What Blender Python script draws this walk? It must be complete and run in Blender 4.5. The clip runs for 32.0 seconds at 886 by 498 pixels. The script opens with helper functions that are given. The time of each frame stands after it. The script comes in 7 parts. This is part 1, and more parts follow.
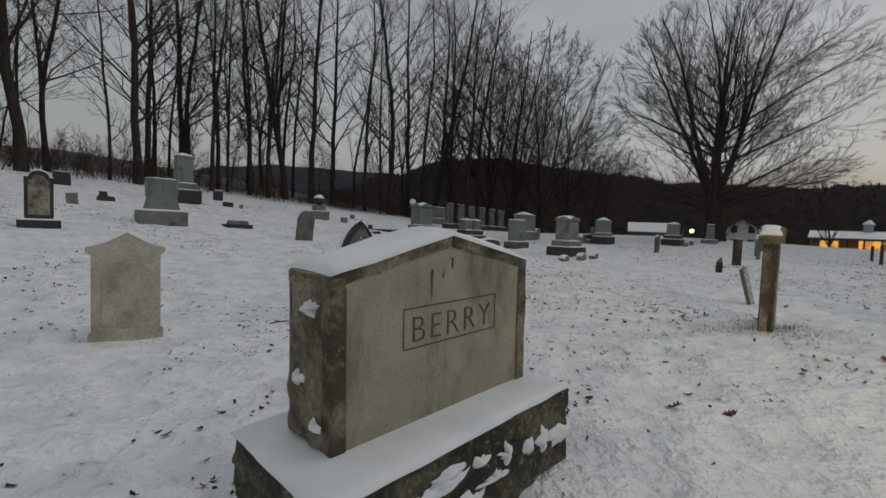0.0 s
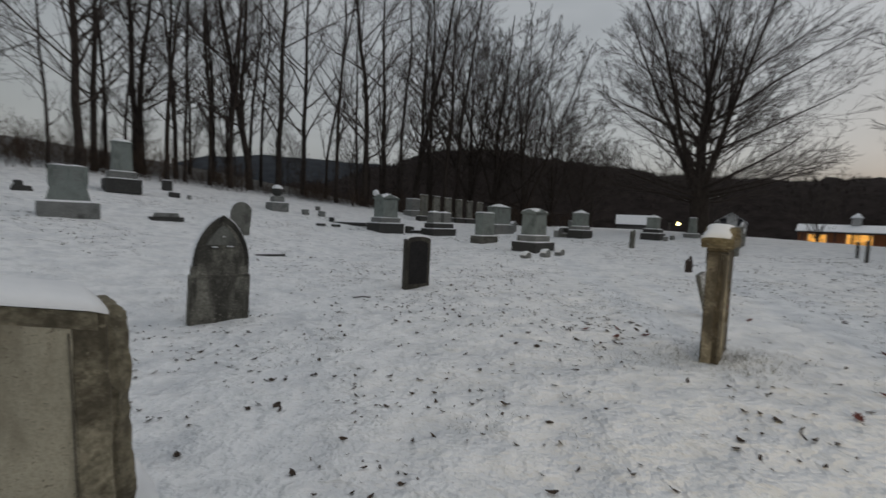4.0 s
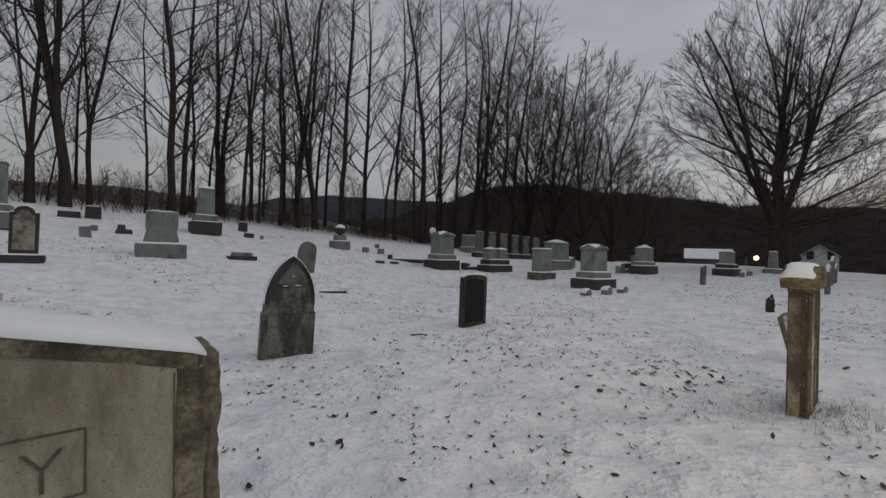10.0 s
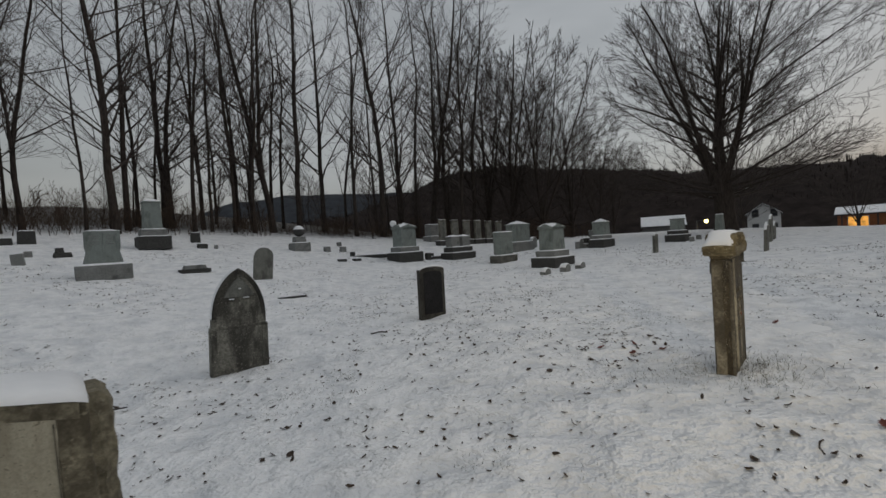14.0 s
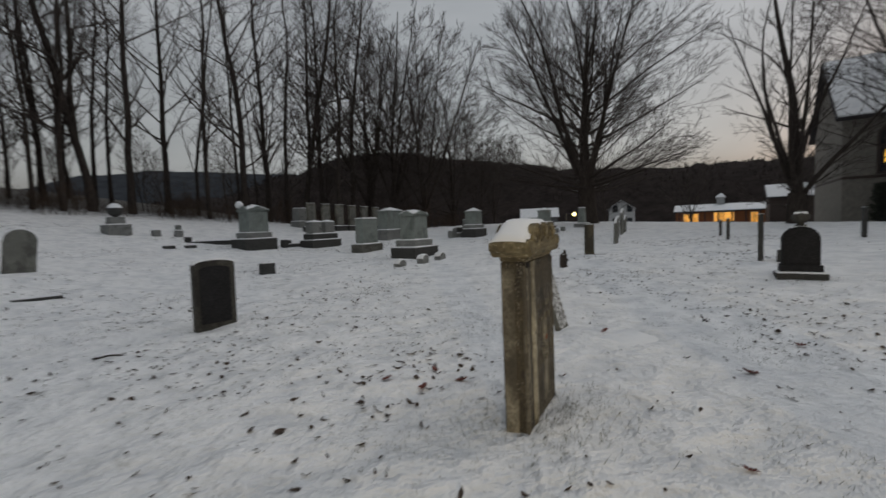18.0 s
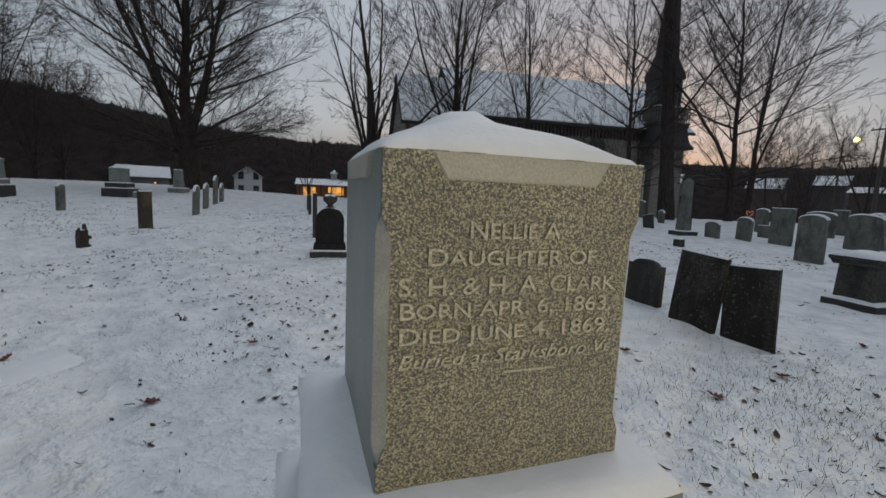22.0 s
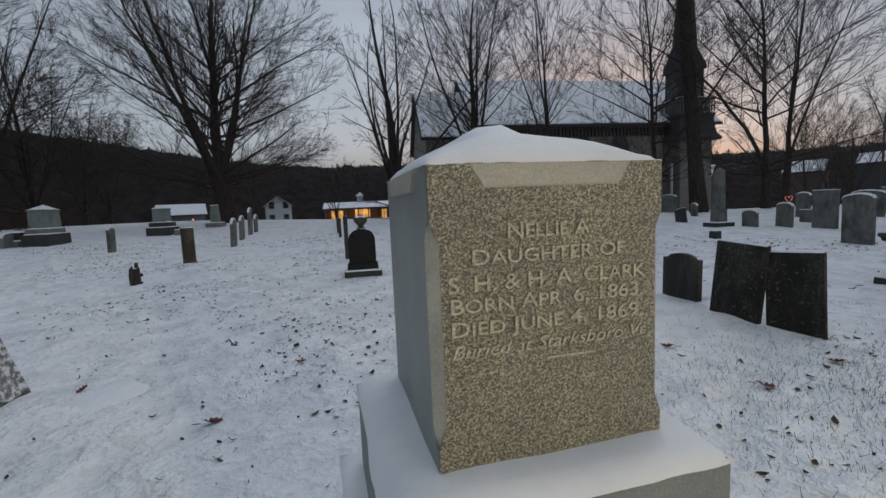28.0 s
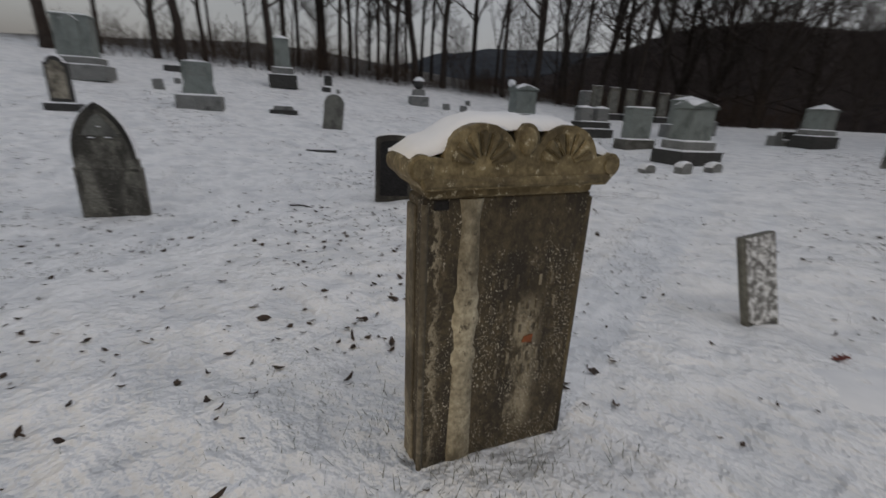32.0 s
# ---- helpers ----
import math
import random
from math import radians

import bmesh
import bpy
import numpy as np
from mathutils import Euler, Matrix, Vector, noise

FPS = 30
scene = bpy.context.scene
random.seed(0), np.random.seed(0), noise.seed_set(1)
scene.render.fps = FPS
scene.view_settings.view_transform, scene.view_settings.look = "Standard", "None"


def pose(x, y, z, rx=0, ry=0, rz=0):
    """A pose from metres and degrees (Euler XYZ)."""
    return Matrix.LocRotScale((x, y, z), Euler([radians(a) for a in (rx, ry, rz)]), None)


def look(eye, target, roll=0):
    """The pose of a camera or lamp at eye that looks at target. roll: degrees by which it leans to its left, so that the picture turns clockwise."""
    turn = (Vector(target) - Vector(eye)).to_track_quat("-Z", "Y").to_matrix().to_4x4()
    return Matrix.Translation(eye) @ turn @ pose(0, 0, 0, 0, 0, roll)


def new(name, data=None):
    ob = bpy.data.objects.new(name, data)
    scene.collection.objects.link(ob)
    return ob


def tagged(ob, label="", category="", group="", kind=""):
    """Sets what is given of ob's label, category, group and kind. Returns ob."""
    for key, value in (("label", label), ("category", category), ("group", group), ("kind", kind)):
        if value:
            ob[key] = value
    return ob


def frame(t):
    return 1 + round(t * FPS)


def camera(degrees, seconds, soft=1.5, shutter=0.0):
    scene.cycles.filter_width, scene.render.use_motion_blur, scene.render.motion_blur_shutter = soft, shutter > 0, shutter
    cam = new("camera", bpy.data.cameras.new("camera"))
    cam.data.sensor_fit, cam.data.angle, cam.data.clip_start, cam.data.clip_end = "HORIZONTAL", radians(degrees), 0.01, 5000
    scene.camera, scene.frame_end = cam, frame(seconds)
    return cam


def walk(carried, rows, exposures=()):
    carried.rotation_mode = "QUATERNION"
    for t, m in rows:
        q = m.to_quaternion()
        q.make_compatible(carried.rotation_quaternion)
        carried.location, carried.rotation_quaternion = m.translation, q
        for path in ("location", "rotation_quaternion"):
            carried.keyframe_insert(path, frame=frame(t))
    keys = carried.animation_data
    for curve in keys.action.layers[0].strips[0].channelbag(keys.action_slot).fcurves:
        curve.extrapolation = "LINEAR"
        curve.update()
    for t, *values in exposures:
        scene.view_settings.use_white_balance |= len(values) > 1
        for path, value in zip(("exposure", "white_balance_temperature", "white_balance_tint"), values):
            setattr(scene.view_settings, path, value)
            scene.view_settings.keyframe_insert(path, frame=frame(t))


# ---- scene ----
# Camera: seconds, place, heading, pitch and lean of the walk
cam = camera(92.35, 32.0, soft=1.5, shutter=0.5)
ROWS = [
    (0, -0.119, -0.964, 1.622, 6.47, -2.75, 2.21),
    (0.5, 0.024, -0.820, 1.633, 7.05, -4.82, 0.17),
    (1, 0.256, -0.621, 1.677, 9.02, -5.81, -0.43),
    (1.5, 0.403, -0.360, 1.660, 8.58, -6.26, 0.52),
    (2, 0.543, -0.071, 1.681, 4.03, -5.67, 0.76),
    (2.5, 0.806, 0.067, 1.729, 4.66, -4.84, -1.00),
    (3, 0.997, 0.174, 1.750, 4.77, -4.77, -0.10),
    (3.5, 1.137, 0.386, 1.751, 3.30, -4.12, 2.73),
    (4, 1.215, 0.576, 1.757, 5.66, -3.85, 2.38),
    (4.5, 1.214, 0.556, 1.787, 14.87, -0.48, 1.69),
    (6.5, 1.288, 0.500, 1.822, 10.43, 4.60, 1.16),
    (7, 1.270, 0.522, 1.817, 8.94, 3.04, 0.84),
    (7.5, 1.255, 0.540, 1.819, 6.42, -0.30, 0.62),
    (8, 1.241, 0.485, 1.819, 10.24, 1.04, 1.22),
    (8.5, 1.220, 0.480, 1.820, 13.06, 0.92, 1.55),
    (9, 1.202, 0.483, 1.818, 13.02, 0.89, 1.93),
    (9.5, 1.211, 0.481, 1.815, 13.65, 0.93, 1.91),
    (10, 1.216, 0.491, 1.809, 13.33, 0.66, 1.88),
    (10.5, 1.204, 0.497, 1.813, 15.09, -0.84, 2.28),
    (11, 1.200, 0.481, 1.812, 17.18, -1.96, 2.38),
    (11.5, 1.189, 0.474, 1.810, 17.44, -2.56, 2.83),
    (12, 1.188, 0.475, 1.809, 17.15, -3.01, 3.48),
    (12.5, 1.191, 0.485, 1.810, 16.87, -2.99, 3.50),
    (13, 1.196, 0.504, 1.815, 14.29, -1.37, 2.29),
    (13.5, 1.268, 0.550, 1.825, 10.10, -1.40, -1.75),
    (14, 1.505, 0.535, 1.890, 9.06, -0.90, -3.50),
    (14.5, 1.619, 0.623, 1.833, 8.66, -0.26, -4.05),
    (16.5, 2.141, 1.662, 1.739, 6.07, -1.51, -0.27),
    (17, 2.276, 1.958, 1.745, -0.75, -4.15, 0.60),
    (17.5, 2.620, 2.146, 1.821, -1.12, -2.97, -2.70),
    (18, 2.819, 2.348, 1.822, -5.00, -3.32, -2.12),
    (18.5, 3.048, 2.705, 1.819, -14.26, -1.93, -0.34),
    (19, 3.329, 2.713, 1.855, -29.10, -2.36, -2.90),
    (19.5, 3.678, 2.586, 1.912, -45.52, -2.78, -2.89),
    (20, 4.083, 2.601, 1.866, -59.19, -3.57, -1.62),
    (20.5, 4.352, 2.631, 1.897, -62.07, -3.86, -0.26),
    (21, 4.513, 2.512, 1.933, -56.05, -3.85, -1.40),
    (21.5, 4.666, 2.408, 1.941, -50.25, -5.88, -0.70),
    (22, 4.803, 2.493, 1.935, -51.59, -7.51, 2.47),
    (22.5, 4.862, 2.479, 1.942, -46.63, -10.69, 1.31),
    (23, 4.854, 2.417, 1.944, -45.57, -10.24, 0.67),
    (23.5, 4.851, 2.397, 1.947, -45.12, -10.19, 0.40),
    (24, 4.844, 2.399, 1.945, -44.66, -9.35, -0.53),
    (24.5, 4.829, 2.406, 1.939, -44.63, -8.50, -0.97),
    (25, 4.815, 2.413, 1.937, -44.93, -7.93, -1.05),
    (25.5, 4.803, 2.409, 1.937, -45.55, -7.40, -1.12),
    (26, 4.798, 2.413, 1.933, -46.16, -6.69, -0.81),
    (26.5, 4.801, 2.416, 1.932, -46.68, -6.16, -0.65),
    (28.5, 4.602, 2.481, 1.913, -47.48, -5.65, -3.21),
    (29, 4.420, 2.716, 1.890, -37.69, -7.25, -1.04),
    (29.5, 4.138, 2.778, 1.853, -14.63, -10.14, 0.54),
    (30, 4.132, 2.929, 1.840, 3.37, -10.64, -3.26),
    (30.5, 4.220, 3.117, 1.882, 18.73, -9.07, -4.21),
    (31, 4.262, 3.398, 1.832, 21.29, -10.97, -1.22),
    (31.5, 4.248, 3.695, 1.814, 24.12, -18.17, 2.72),
    (32, 4.370, 3.876, 1.846, 33.40, -18.34, 2.99),
]
walk(cam, [(t, pose(x, y, z, 90 + p, 0, yaw) @ pose(0, 0, 0, 0, 0, lean)) for t, x, y, z, yaw, p, lean in ROWS],
     exposures=[(0, -0.31, 6420, 7), (1.5, -0.22, 6330, 11), (4, -0.26, 6350, 8), (7, -0.29, 6400, 5), (9, -0.27, 6380, 9), (13, -0.19, 6350, 13), (14, -0.27, 6400, 8), (17.5, -0.32, 6400, 9), (19, -0.28, 6280, 6), (19.7, -0.38, 6130, 4), (20.5, -0.40, 6050, 4), (21.5, -0.34, 5950, 6), (22.5, -0.24, 5820, 9), (24, -0.25, 5730, 10), (28.5, -0.27, 5700, 8), (29.0, -0.34, 5720, 5), (29.6, -0.22, 6250, 4), (31, -0.17, 6430, 11), (32, -0.23, 6350, 12)])

# World: overcast dusk, brighter overhead, with a warm strip low in the east
GLOW = 22.0  # heading of the sunset, degrees from +x
world = bpy.data.worlds.new("dusk_sky")
scene.world = world
world.use_nodes = True
wt = world.node_tree
wt.nodes.clear()


def wnode(kind, **values):
    n = wt.nodes.new(kind)
    for key, value in values.items():
        n.inputs[key].default_value = value
    return n


wout = wt.nodes.new("ShaderNodeOutputWorld")
sky = wt.nodes.new("ShaderNodeTexSky")
sky.sky_type = "NISHITA"
sky.sun_disc = False
sky.sun_elevation = radians(1.0)
sky.sun_rotation = radians(90 - GLOW)
sky.dust_density = 3.0
sky_bg = wnode("ShaderNodeBackground", Strength=0.088)
wt.links.new(sky.outputs[0], sky_bg.inputs[0])
wco = wt.nodes.new("ShaderNodeTexCoord")
wmap = wnode("ShaderNodeMapping", Scale=(1.0, 1.0, 3.0))
wt.links.new(wco.outputs["Generated"], wmap.inputs[0])
clouds = wnode("ShaderNodeTexNoise", Scale=1.6, Detail=4.0, Roughness=0.55)
wt.links.new(wmap.outputs[0], clouds.inputs[0])
cramp = wt.nodes.new("ShaderNodeValToRGB")
cramp.color_ramp.elements[0].position, cramp.color_ramp.elements[0].color = 0.3, (0.285, 0.295, 0.312, 1)
cramp.color_ramp.elements[1].position, cramp.color_ramp.elements[1].color = 0.72, (0.455, 0.46, 0.475, 1)
wt.links.new(clouds.outputs[0], cramp.inputs[0])
cloud_bg = wnode("ShaderNodeBackground", Strength=0.9)
wt.links.new(cramp.outputs[0], cloud_bg.inputs[0])
# an overcast sky grows brighter towards the zenith
wsep = wt.nodes.new("ShaderNodeSeparateXYZ")
wt.links.new(wco.outputs["Generated"], wsep.inputs[0])
zen = wt.nodes.new("ShaderNodeMapRange")
zen.interpolation_type = "SMOOTHSTEP"
zen.inputs["From Min"].default_value, zen.inputs["From Max"].default_value = 0.0, 1.0
zen.inputs["To Min"].default_value, zen.inputs["To Max"].default_value = 0.95, 1.20
wt.links.new(wsep.outputs[2], zen.inputs["Value"])
# and brighter on the side where the sun has gone down
west = wt.nodes.new("ShaderNodeVectorMath")
west.operation = "DOT_PRODUCT"
west.inputs[1].default_value = (math.cos(radians(GLOW)), math.sin(radians(GLOW)), 0)
wt.links.new(wco.outputs["Generated"], west.inputs[0])
side_light = wt.nodes.new("ShaderNodeMapRange")
side_light.inputs["From Min"].default_value, side_light.inputs["From Max"].default_value = -1.0, 1.0
side_light.inputs["To Min"].default_value, side_light.inputs["To Max"].default_value = 0.86, 1.09
wt.links.new(west.outputs["Value"], side_light.inputs["Value"])
# the cloud sheet thins out towards the horizon, where the clear sky shows under it
thin_edge = wt.nodes.new("ShaderNodeMapRange")
thin_edge.interpolation_type = "SMOOTHSTEP"
thin_edge.inputs["From Min"].default_value, thin_edge.inputs["From Max"].default_value = 0.02, 0.15
thin_edge.inputs["To Min"].default_value, thin_edge.inputs["To Max"].default_value = 0.42, 1.0
wt.links.new(wsep.outputs[2], thin_edge.inputs["Value"])
cover = zen.outputs[0]
for share in (side_light.outputs[0], thin_edge.outputs[0]):
    times = wt.nodes.new("ShaderNodeMath")
    times.operation = "MULTIPLY"
    wt.links.new(cover, times.inputs[0])
    wt.links.new(share, times.inputs[1])
    cover = times.outputs[0]
wt.links.new(cover, cloud_bg.inputs["Strength"])
wadd = wt.nodes.new("ShaderNodeAddShader")
wt.links.new(sky_bg.outputs[0], wadd.inputs[0])
wt.links.new(cloud_bg.outputs[0], wadd.inputs[1])
wt.links.new(wadd.outputs[0], wout.inputs[0])

sun_data = bpy.data.lights.new("sun", "SUN")
sun_data.energy, sun_data.angle, sun_data.color = 0.5, radians(40), (1.0, 0.93, 0.86)
sun = new("sun", sun_data)
sun.matrix_world = look((0, 0, 40), (-40 * math.cos(radians(GLOW)), -40 * math.sin(radians(GLOW)), 2))
# Unseen warm lamp added behind the walker, low over the snow, for stone faces
warm_data = bpy.data.lights.new("lane_lamp", "SPOT")
warm_data.energy, warm_data.color, warm_data.spot_size, warm_data.spot_blend, warm_data.shadow_soft_size = 2700, (1.0, 0.74, 0.38), radians(50), 0.9, 0.12
lane = new("lane_lamp", warm_data)
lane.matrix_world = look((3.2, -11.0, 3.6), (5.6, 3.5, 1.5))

# ---- ground height ----
def softplus(v, k):
    return k * (math.log1p(math.exp(-abs(v) / k)) + max(v, 0) / k)


def ground_z(x, y):
    xx, yy = max(-34.0, min(34.0, x)), 38 - softplus(38 - y, 3.0)
    s = softplus(-(xx + 3), 2.0)
    z = 0.10856 + 0.03625 * xx + 0.01626 * yy + 0.15632 * s + 0.00053 * yy * abs(yy) - 0.00061 * xx * yy + 0.00165 * s * yy
    z += 0.35 * math.exp(-((x + 4) ** 2 + (y - 35) ** 2) / 40)
    z += 0.10 * math.exp(-((x - 3.6) ** 2 + (y - 4.8) ** 2) / 5) + 0.10 * math.exp(-((x - 5.7) ** 2 + (y - 3.1) ** 2) / 2)
    z -= 0.14 * math.exp(-((x + 2.6) ** 2 + (y - 5.4) ** 2) / 6)
    # beyond the yard the land falls away to the valley
    out = max(-0.57 * x + 0.82 * y - 42.5, 0.82 * x + 0.3 * y - 26.0, -y - 30, -x - 44)
    return z - 10 * (1 - math.exp(-max(out, 0) * 0.010)) if out > 0 else z


# ---- materials ----
def material(name, build):
    m = bpy.data.materials.new(name)
    m.use_nodes = True
    nt = m.node_tree
    bsdf = nt.nodes["Principled BSDF"]
    build(nt, bsdf)
    return m


def noise_node(nt, scale, detail=4.0, rough=0.6, coord="Object", stretch=(1, 1, 1)):
    tc = nt.nodes.new("ShaderNodeTexCoord")
    mp = nt.nodes.new("ShaderNodeMapping")
    mp.inputs["Scale"].default_value = stretch
    info = nt.nodes.new("ShaderNodeObjectInfo")
    shift = nt.nodes.new("ShaderNodeVectorMath")
    shift.operation = "MULTIPLY_ADD"
    shift.inputs[1].default_value = (1, 1, 1)
    mul = nt.nodes.new("ShaderNodeMath")
    mul.operation = "MULTIPLY"
    mul.inputs[1].default_value = 40.0
    nt.links.new(info.outputs["Random"], mul.inputs[0])
    nt.links.new(tc.outputs[coord], shift.inputs[0])
    nt.links.new(mul.outputs[0], shift.inputs[2])
    nt.links.new(shift.outputs[0], mp.inputs[0])
    n = nt.nodes.new("ShaderNodeTexNoise")
    n.inputs["Scale"].default_value, n.inputs["Detail"].default_value, n.inputs["Roughness"].default_value = scale, detail, rough
    nt.links.new(mp.outputs[0], n.inputs[0])
    return n


def ramp(nt, source, stops):
    r = nt.nodes.new("ShaderNodeValToRGB")
    while len(r.color_ramp.elements) < len(stops):
        r.color_ramp.elements.new(0.5)
    for e, (p, c) in zip(r.color_ramp.elements, stops):
        e.position, e.color = p, (*c, 1) if len(c) == 3 else (c[0], c[0], c[0], 1)
    nt.links.new(source, r.inputs[0])
    return r.outputs[0]


def mix(nt, factor, a, b):
    n = nt.nodes.new("ShaderNodeMix")
    n.data_type = "RGBA"
    for socket, value in ((0, factor), (6, a), (7, b)):
        if isinstance(value, (int, float)):
            n.inputs[socket].default_value = value
        elif isinstance(value, tuple):
            n.inputs[socket].default_value = (*value, 1)
        else:
            nt.links.new(value, n.inputs[socket])
    return n.outputs[2]


def bump(nt, bsdf, height, strength, distance):
    b = nt.nodes.new("ShaderNodeBump")
    b.inputs["Strength"].default_value, b.inputs["Distance"].default_value = strength, distance
    nt.links.new(height, b.inputs["Height"])
    nt.links.new(b.outputs[0], bsdf.inputs["Normal"])


def stone(name, dark, light, grain=60.0, rough=0.85, stain=None, stain_at=0.55, lichen=None, relief=0.004, speckle=None, streaks=0.0, sheen=0.5, lichen_pit_size=26.0, lichen_pit_at=0.60, bite=0.18):
    def build(nt, bsdf):
        fine = noise_node(nt, grain, 3.0, 0.7)
        broad = noise_node(nt, 4.0, 5.0, 0.65)
        col = ramp(nt, fine.outputs[0], [(0.5 - bite, dark), (0.5 + bite, light)])
        if speckle:
            sp = noise_node(nt, grain * 1.7, 2.0, 0.8)
            col = mix(nt, ramp(nt, sp.outputs[0], [(0.50, (0.0,)), (0.58, (1.0,))]), col, speckle)
        if stain:
            st = noise_node(nt, 3.2, 6.0, 0.7, stretch=(1, 1, 1 - 0.8 * streaks))
            col = mix(nt, ramp(nt, st.outputs[0], [(stain_at - 0.09, (0.0,)), (stain_at + 0.07, (0.85,))]), col, stain)
        if lichen:
            li = noise_node(nt, lichen_pit_size, 4.0, 0.75)
            col = mix(nt, ramp(nt, li.outputs[0], [(lichen_pit_at, (0.0,)), (lichen_pit_at + 0.06, (0.9,))]), col, lichen)
        tone = ramp(nt, broad.outputs[0], [(0.3, (0.78,)), (0.7, (1.12,))])
        m = nt.nodes.new("ShaderNodeMix")
        m.data_type, m.blend_type = "RGBA", "MULTIPLY"
        m.inputs[0].default_value = 1.0
        nt.links.new(col, m.inputs[6])
        nt.links.new(tone, m.inputs[7])
        nt.links.new(m.outputs[2], bsdf.inputs["Base Color"])
        bsdf.inputs["Roughness"].default_value = rough
        bsdf.inputs["Specular IOR Level"].default_value = sheen
        bump(nt, bsdf, fine.outputs[0], 0.5, relief)
    return material(name, build)


GRANITE_GREEN = stone("granite_green_grey", (0.13, 0.152, 0.142), (0.25, 0.28, 0.262), 70, 0.7, (0.08, 0.09, 0.082), 0.60, streaks=0.75)
GRANITE_FINE = stone("granite_fine_base", (0.185, 0.20, 0.182), (0.26, 0.278, 0.255), 130, 0.75)
GRANITE = stone("granite_grey", (0.12, 0.125, 0.12), (0.25, 0.255, 0.245), 55, 0.8, (0.07, 0.07, 0.065), 0.62)
GRANITE_ROUGH = stone("granite_rock_faced", (0.07, 0.068, 0.06), (0.17, 0.165, 0.15), 30, 0.9, (0.05, 0.05, 0.04), 0.5, relief=0.012)
GRANITE_DARK = stone("granite_dark_base", (0.022, 0.022, 0.021), (0.065, 0.064, 0.060), 45, 0.85)
# steeled face: lamplight is put into its yellow, the sides stay green-grey
GRANITE_STEELED_WARM = stone("granite_steeled", (0.053, 0.047, 0.031), (0.52, 0.47, 0.285), 170, 0.36, relief=0.008, speckle=(0.035, 0.032, 0.023), sheen=1.0, bite=0.08)
GRANITE_LETTER = stone("granite_frosted", (0.26, 0.24, 0.17), (0.66, 0.61, 0.44), 170, 0.5, sheen=0.9, bite=0.14)
GRANITE_FROST = stone("granite_frosted_edge", (0.33, 0.315, 0.25), (0.46, 0.44, 0.36), 160, 0.55, sheen=0.8)
GRANITE_POLISHED = stone("granite_polished_side", (0.21, 0.225, 0.20), (0.29, 0.31, 0.28), 160, 0.5, relief=0.0006)
# lichen colour of CEMENT paints the shade inside small pits as dark dots
CEMENT = stone("cement_weathered", (0.295, 0.27, 0.20), (0.435, 0.40, 0.305), 90, 0.9, (0.18, 0.157, 0.11), 0.56, (0.13, 0.112, 0.075), 0.010, streaks=0.85, lichen_pit_size=90.0, lichen_pit_at=0.58)
CEMENT_ROUGH = stone("cement_rock_edge", (0.15, 0.13, 0.085), (0.34, 0.30, 0.21), 34, 0.95, (0.06, 0.051, 0.033), 0.54, (0.24, 0.22, 0.16), 0.014)
CEMENT_MOSSY = stone("cement_mossy_base", (0.05, 0.046, 0.03), (0.19, 0.17, 0.115), 26, 0.95, (0.022, 0.021, 0.015), 0.47, (0.30, 0.275, 0.20), 0.016)
CEMENT_STAIN = stone("cement_black_stain", (0.13, 0.113, 0.075), (0.33, 0.295, 0.21), 45, 0.95, (0.045, 0.036, 0.022), 0.50, (0.25, 0.22, 0.155), 0.010)
MARBLE_PALE = stone("marble_pale", (0.38, 0.35, 0.27), (0.54, 0.50, 0.40), 35, 0.8, (0.30, 0.265, 0.19), 0.60)
MARBLE_MOTTLED = stone("marble_peeling", (0.24, 0.22, 0.17), (0.42, 0.385, 0.31), 35, 0.9, (0.06, 0.052, 0.04), 0.50)
MARBLE_STAINED = stone("marble_stained", (0.075, 0.062, 0.04), (0.175, 0.145, 0.088), 40, 0.9, (0.032, 0.027, 0.02), 0.47, None, 0.004, streaks=0.75)
MARBLE_WORN = stone("marble_washed_streak", (0.13, 0.113, 0.079), (0.32, 0.285, 0.21), 40, 0.9, (0.055, 0.045, 0.030), 0.475, (0.05, 0.042, 0.03), 0.006, streaks=0.35)
MARBLE_COLUMN = stone("marble_pale_column", (0.24, 0.21, 0.145), (0.52, 0.47, 0.345), 40, 0.9, (0.085, 0.070, 0.045), 0.53, (0.07, 0.058, 0.04), 0.006, streaks=0.5)
# warm light falling on the cap is put into this golden colour
MARBLE_CAP = stone("marble_carved_cap", (0.125, 0.098, 0.05), (0.30, 0.245, 0.135), 26, 0.9, (0.055, 0.042, 0.022), 0.50, (0.44, 0.41, 0.31), 0.006)
MARBLE_GREY = stone("marble_grey_weathered", (0.10, 0.102, 0.092), (0.215, 0.215, 0.19), 45, 0.9, (0.055, 0.054, 0.047), 0.57, None, 0.005, streaks=0.7)
MARBLE_OLD = stone("marble_old_streaked", (0.10, 0.096, 0.08), (0.27, 0.258, 0.215), 38, 0.9, (0.03, 0.027, 0.022), 0.50, (0.30, 0.285, 0.24), 0.006, streaks=0.8)
SLATE = stone("slate_black", (0.012, 0.012, 0.013), (0.034, 0.033, 0.034), 50, 0.8, sheen=0.12)
SLATE_GREY = stone("slate_weathered", (0.032, 0.029, 0.024), (0.10, 0.094, 0.078), 40, 0.9, (0.022, 0.02, 0.017), 0.5, None, 0.005, streaks=0.85)
SLATE_LICHEN = stone("slate_lichened", (0.028, 0.026, 0.022), (0.085, 0.08, 0.068), 40, 0.9, (0.02, 0.018, 0.016), 0.5, (0.17, 0.165, 0.14), 0.005, streaks=0.85, sheen=0.2)


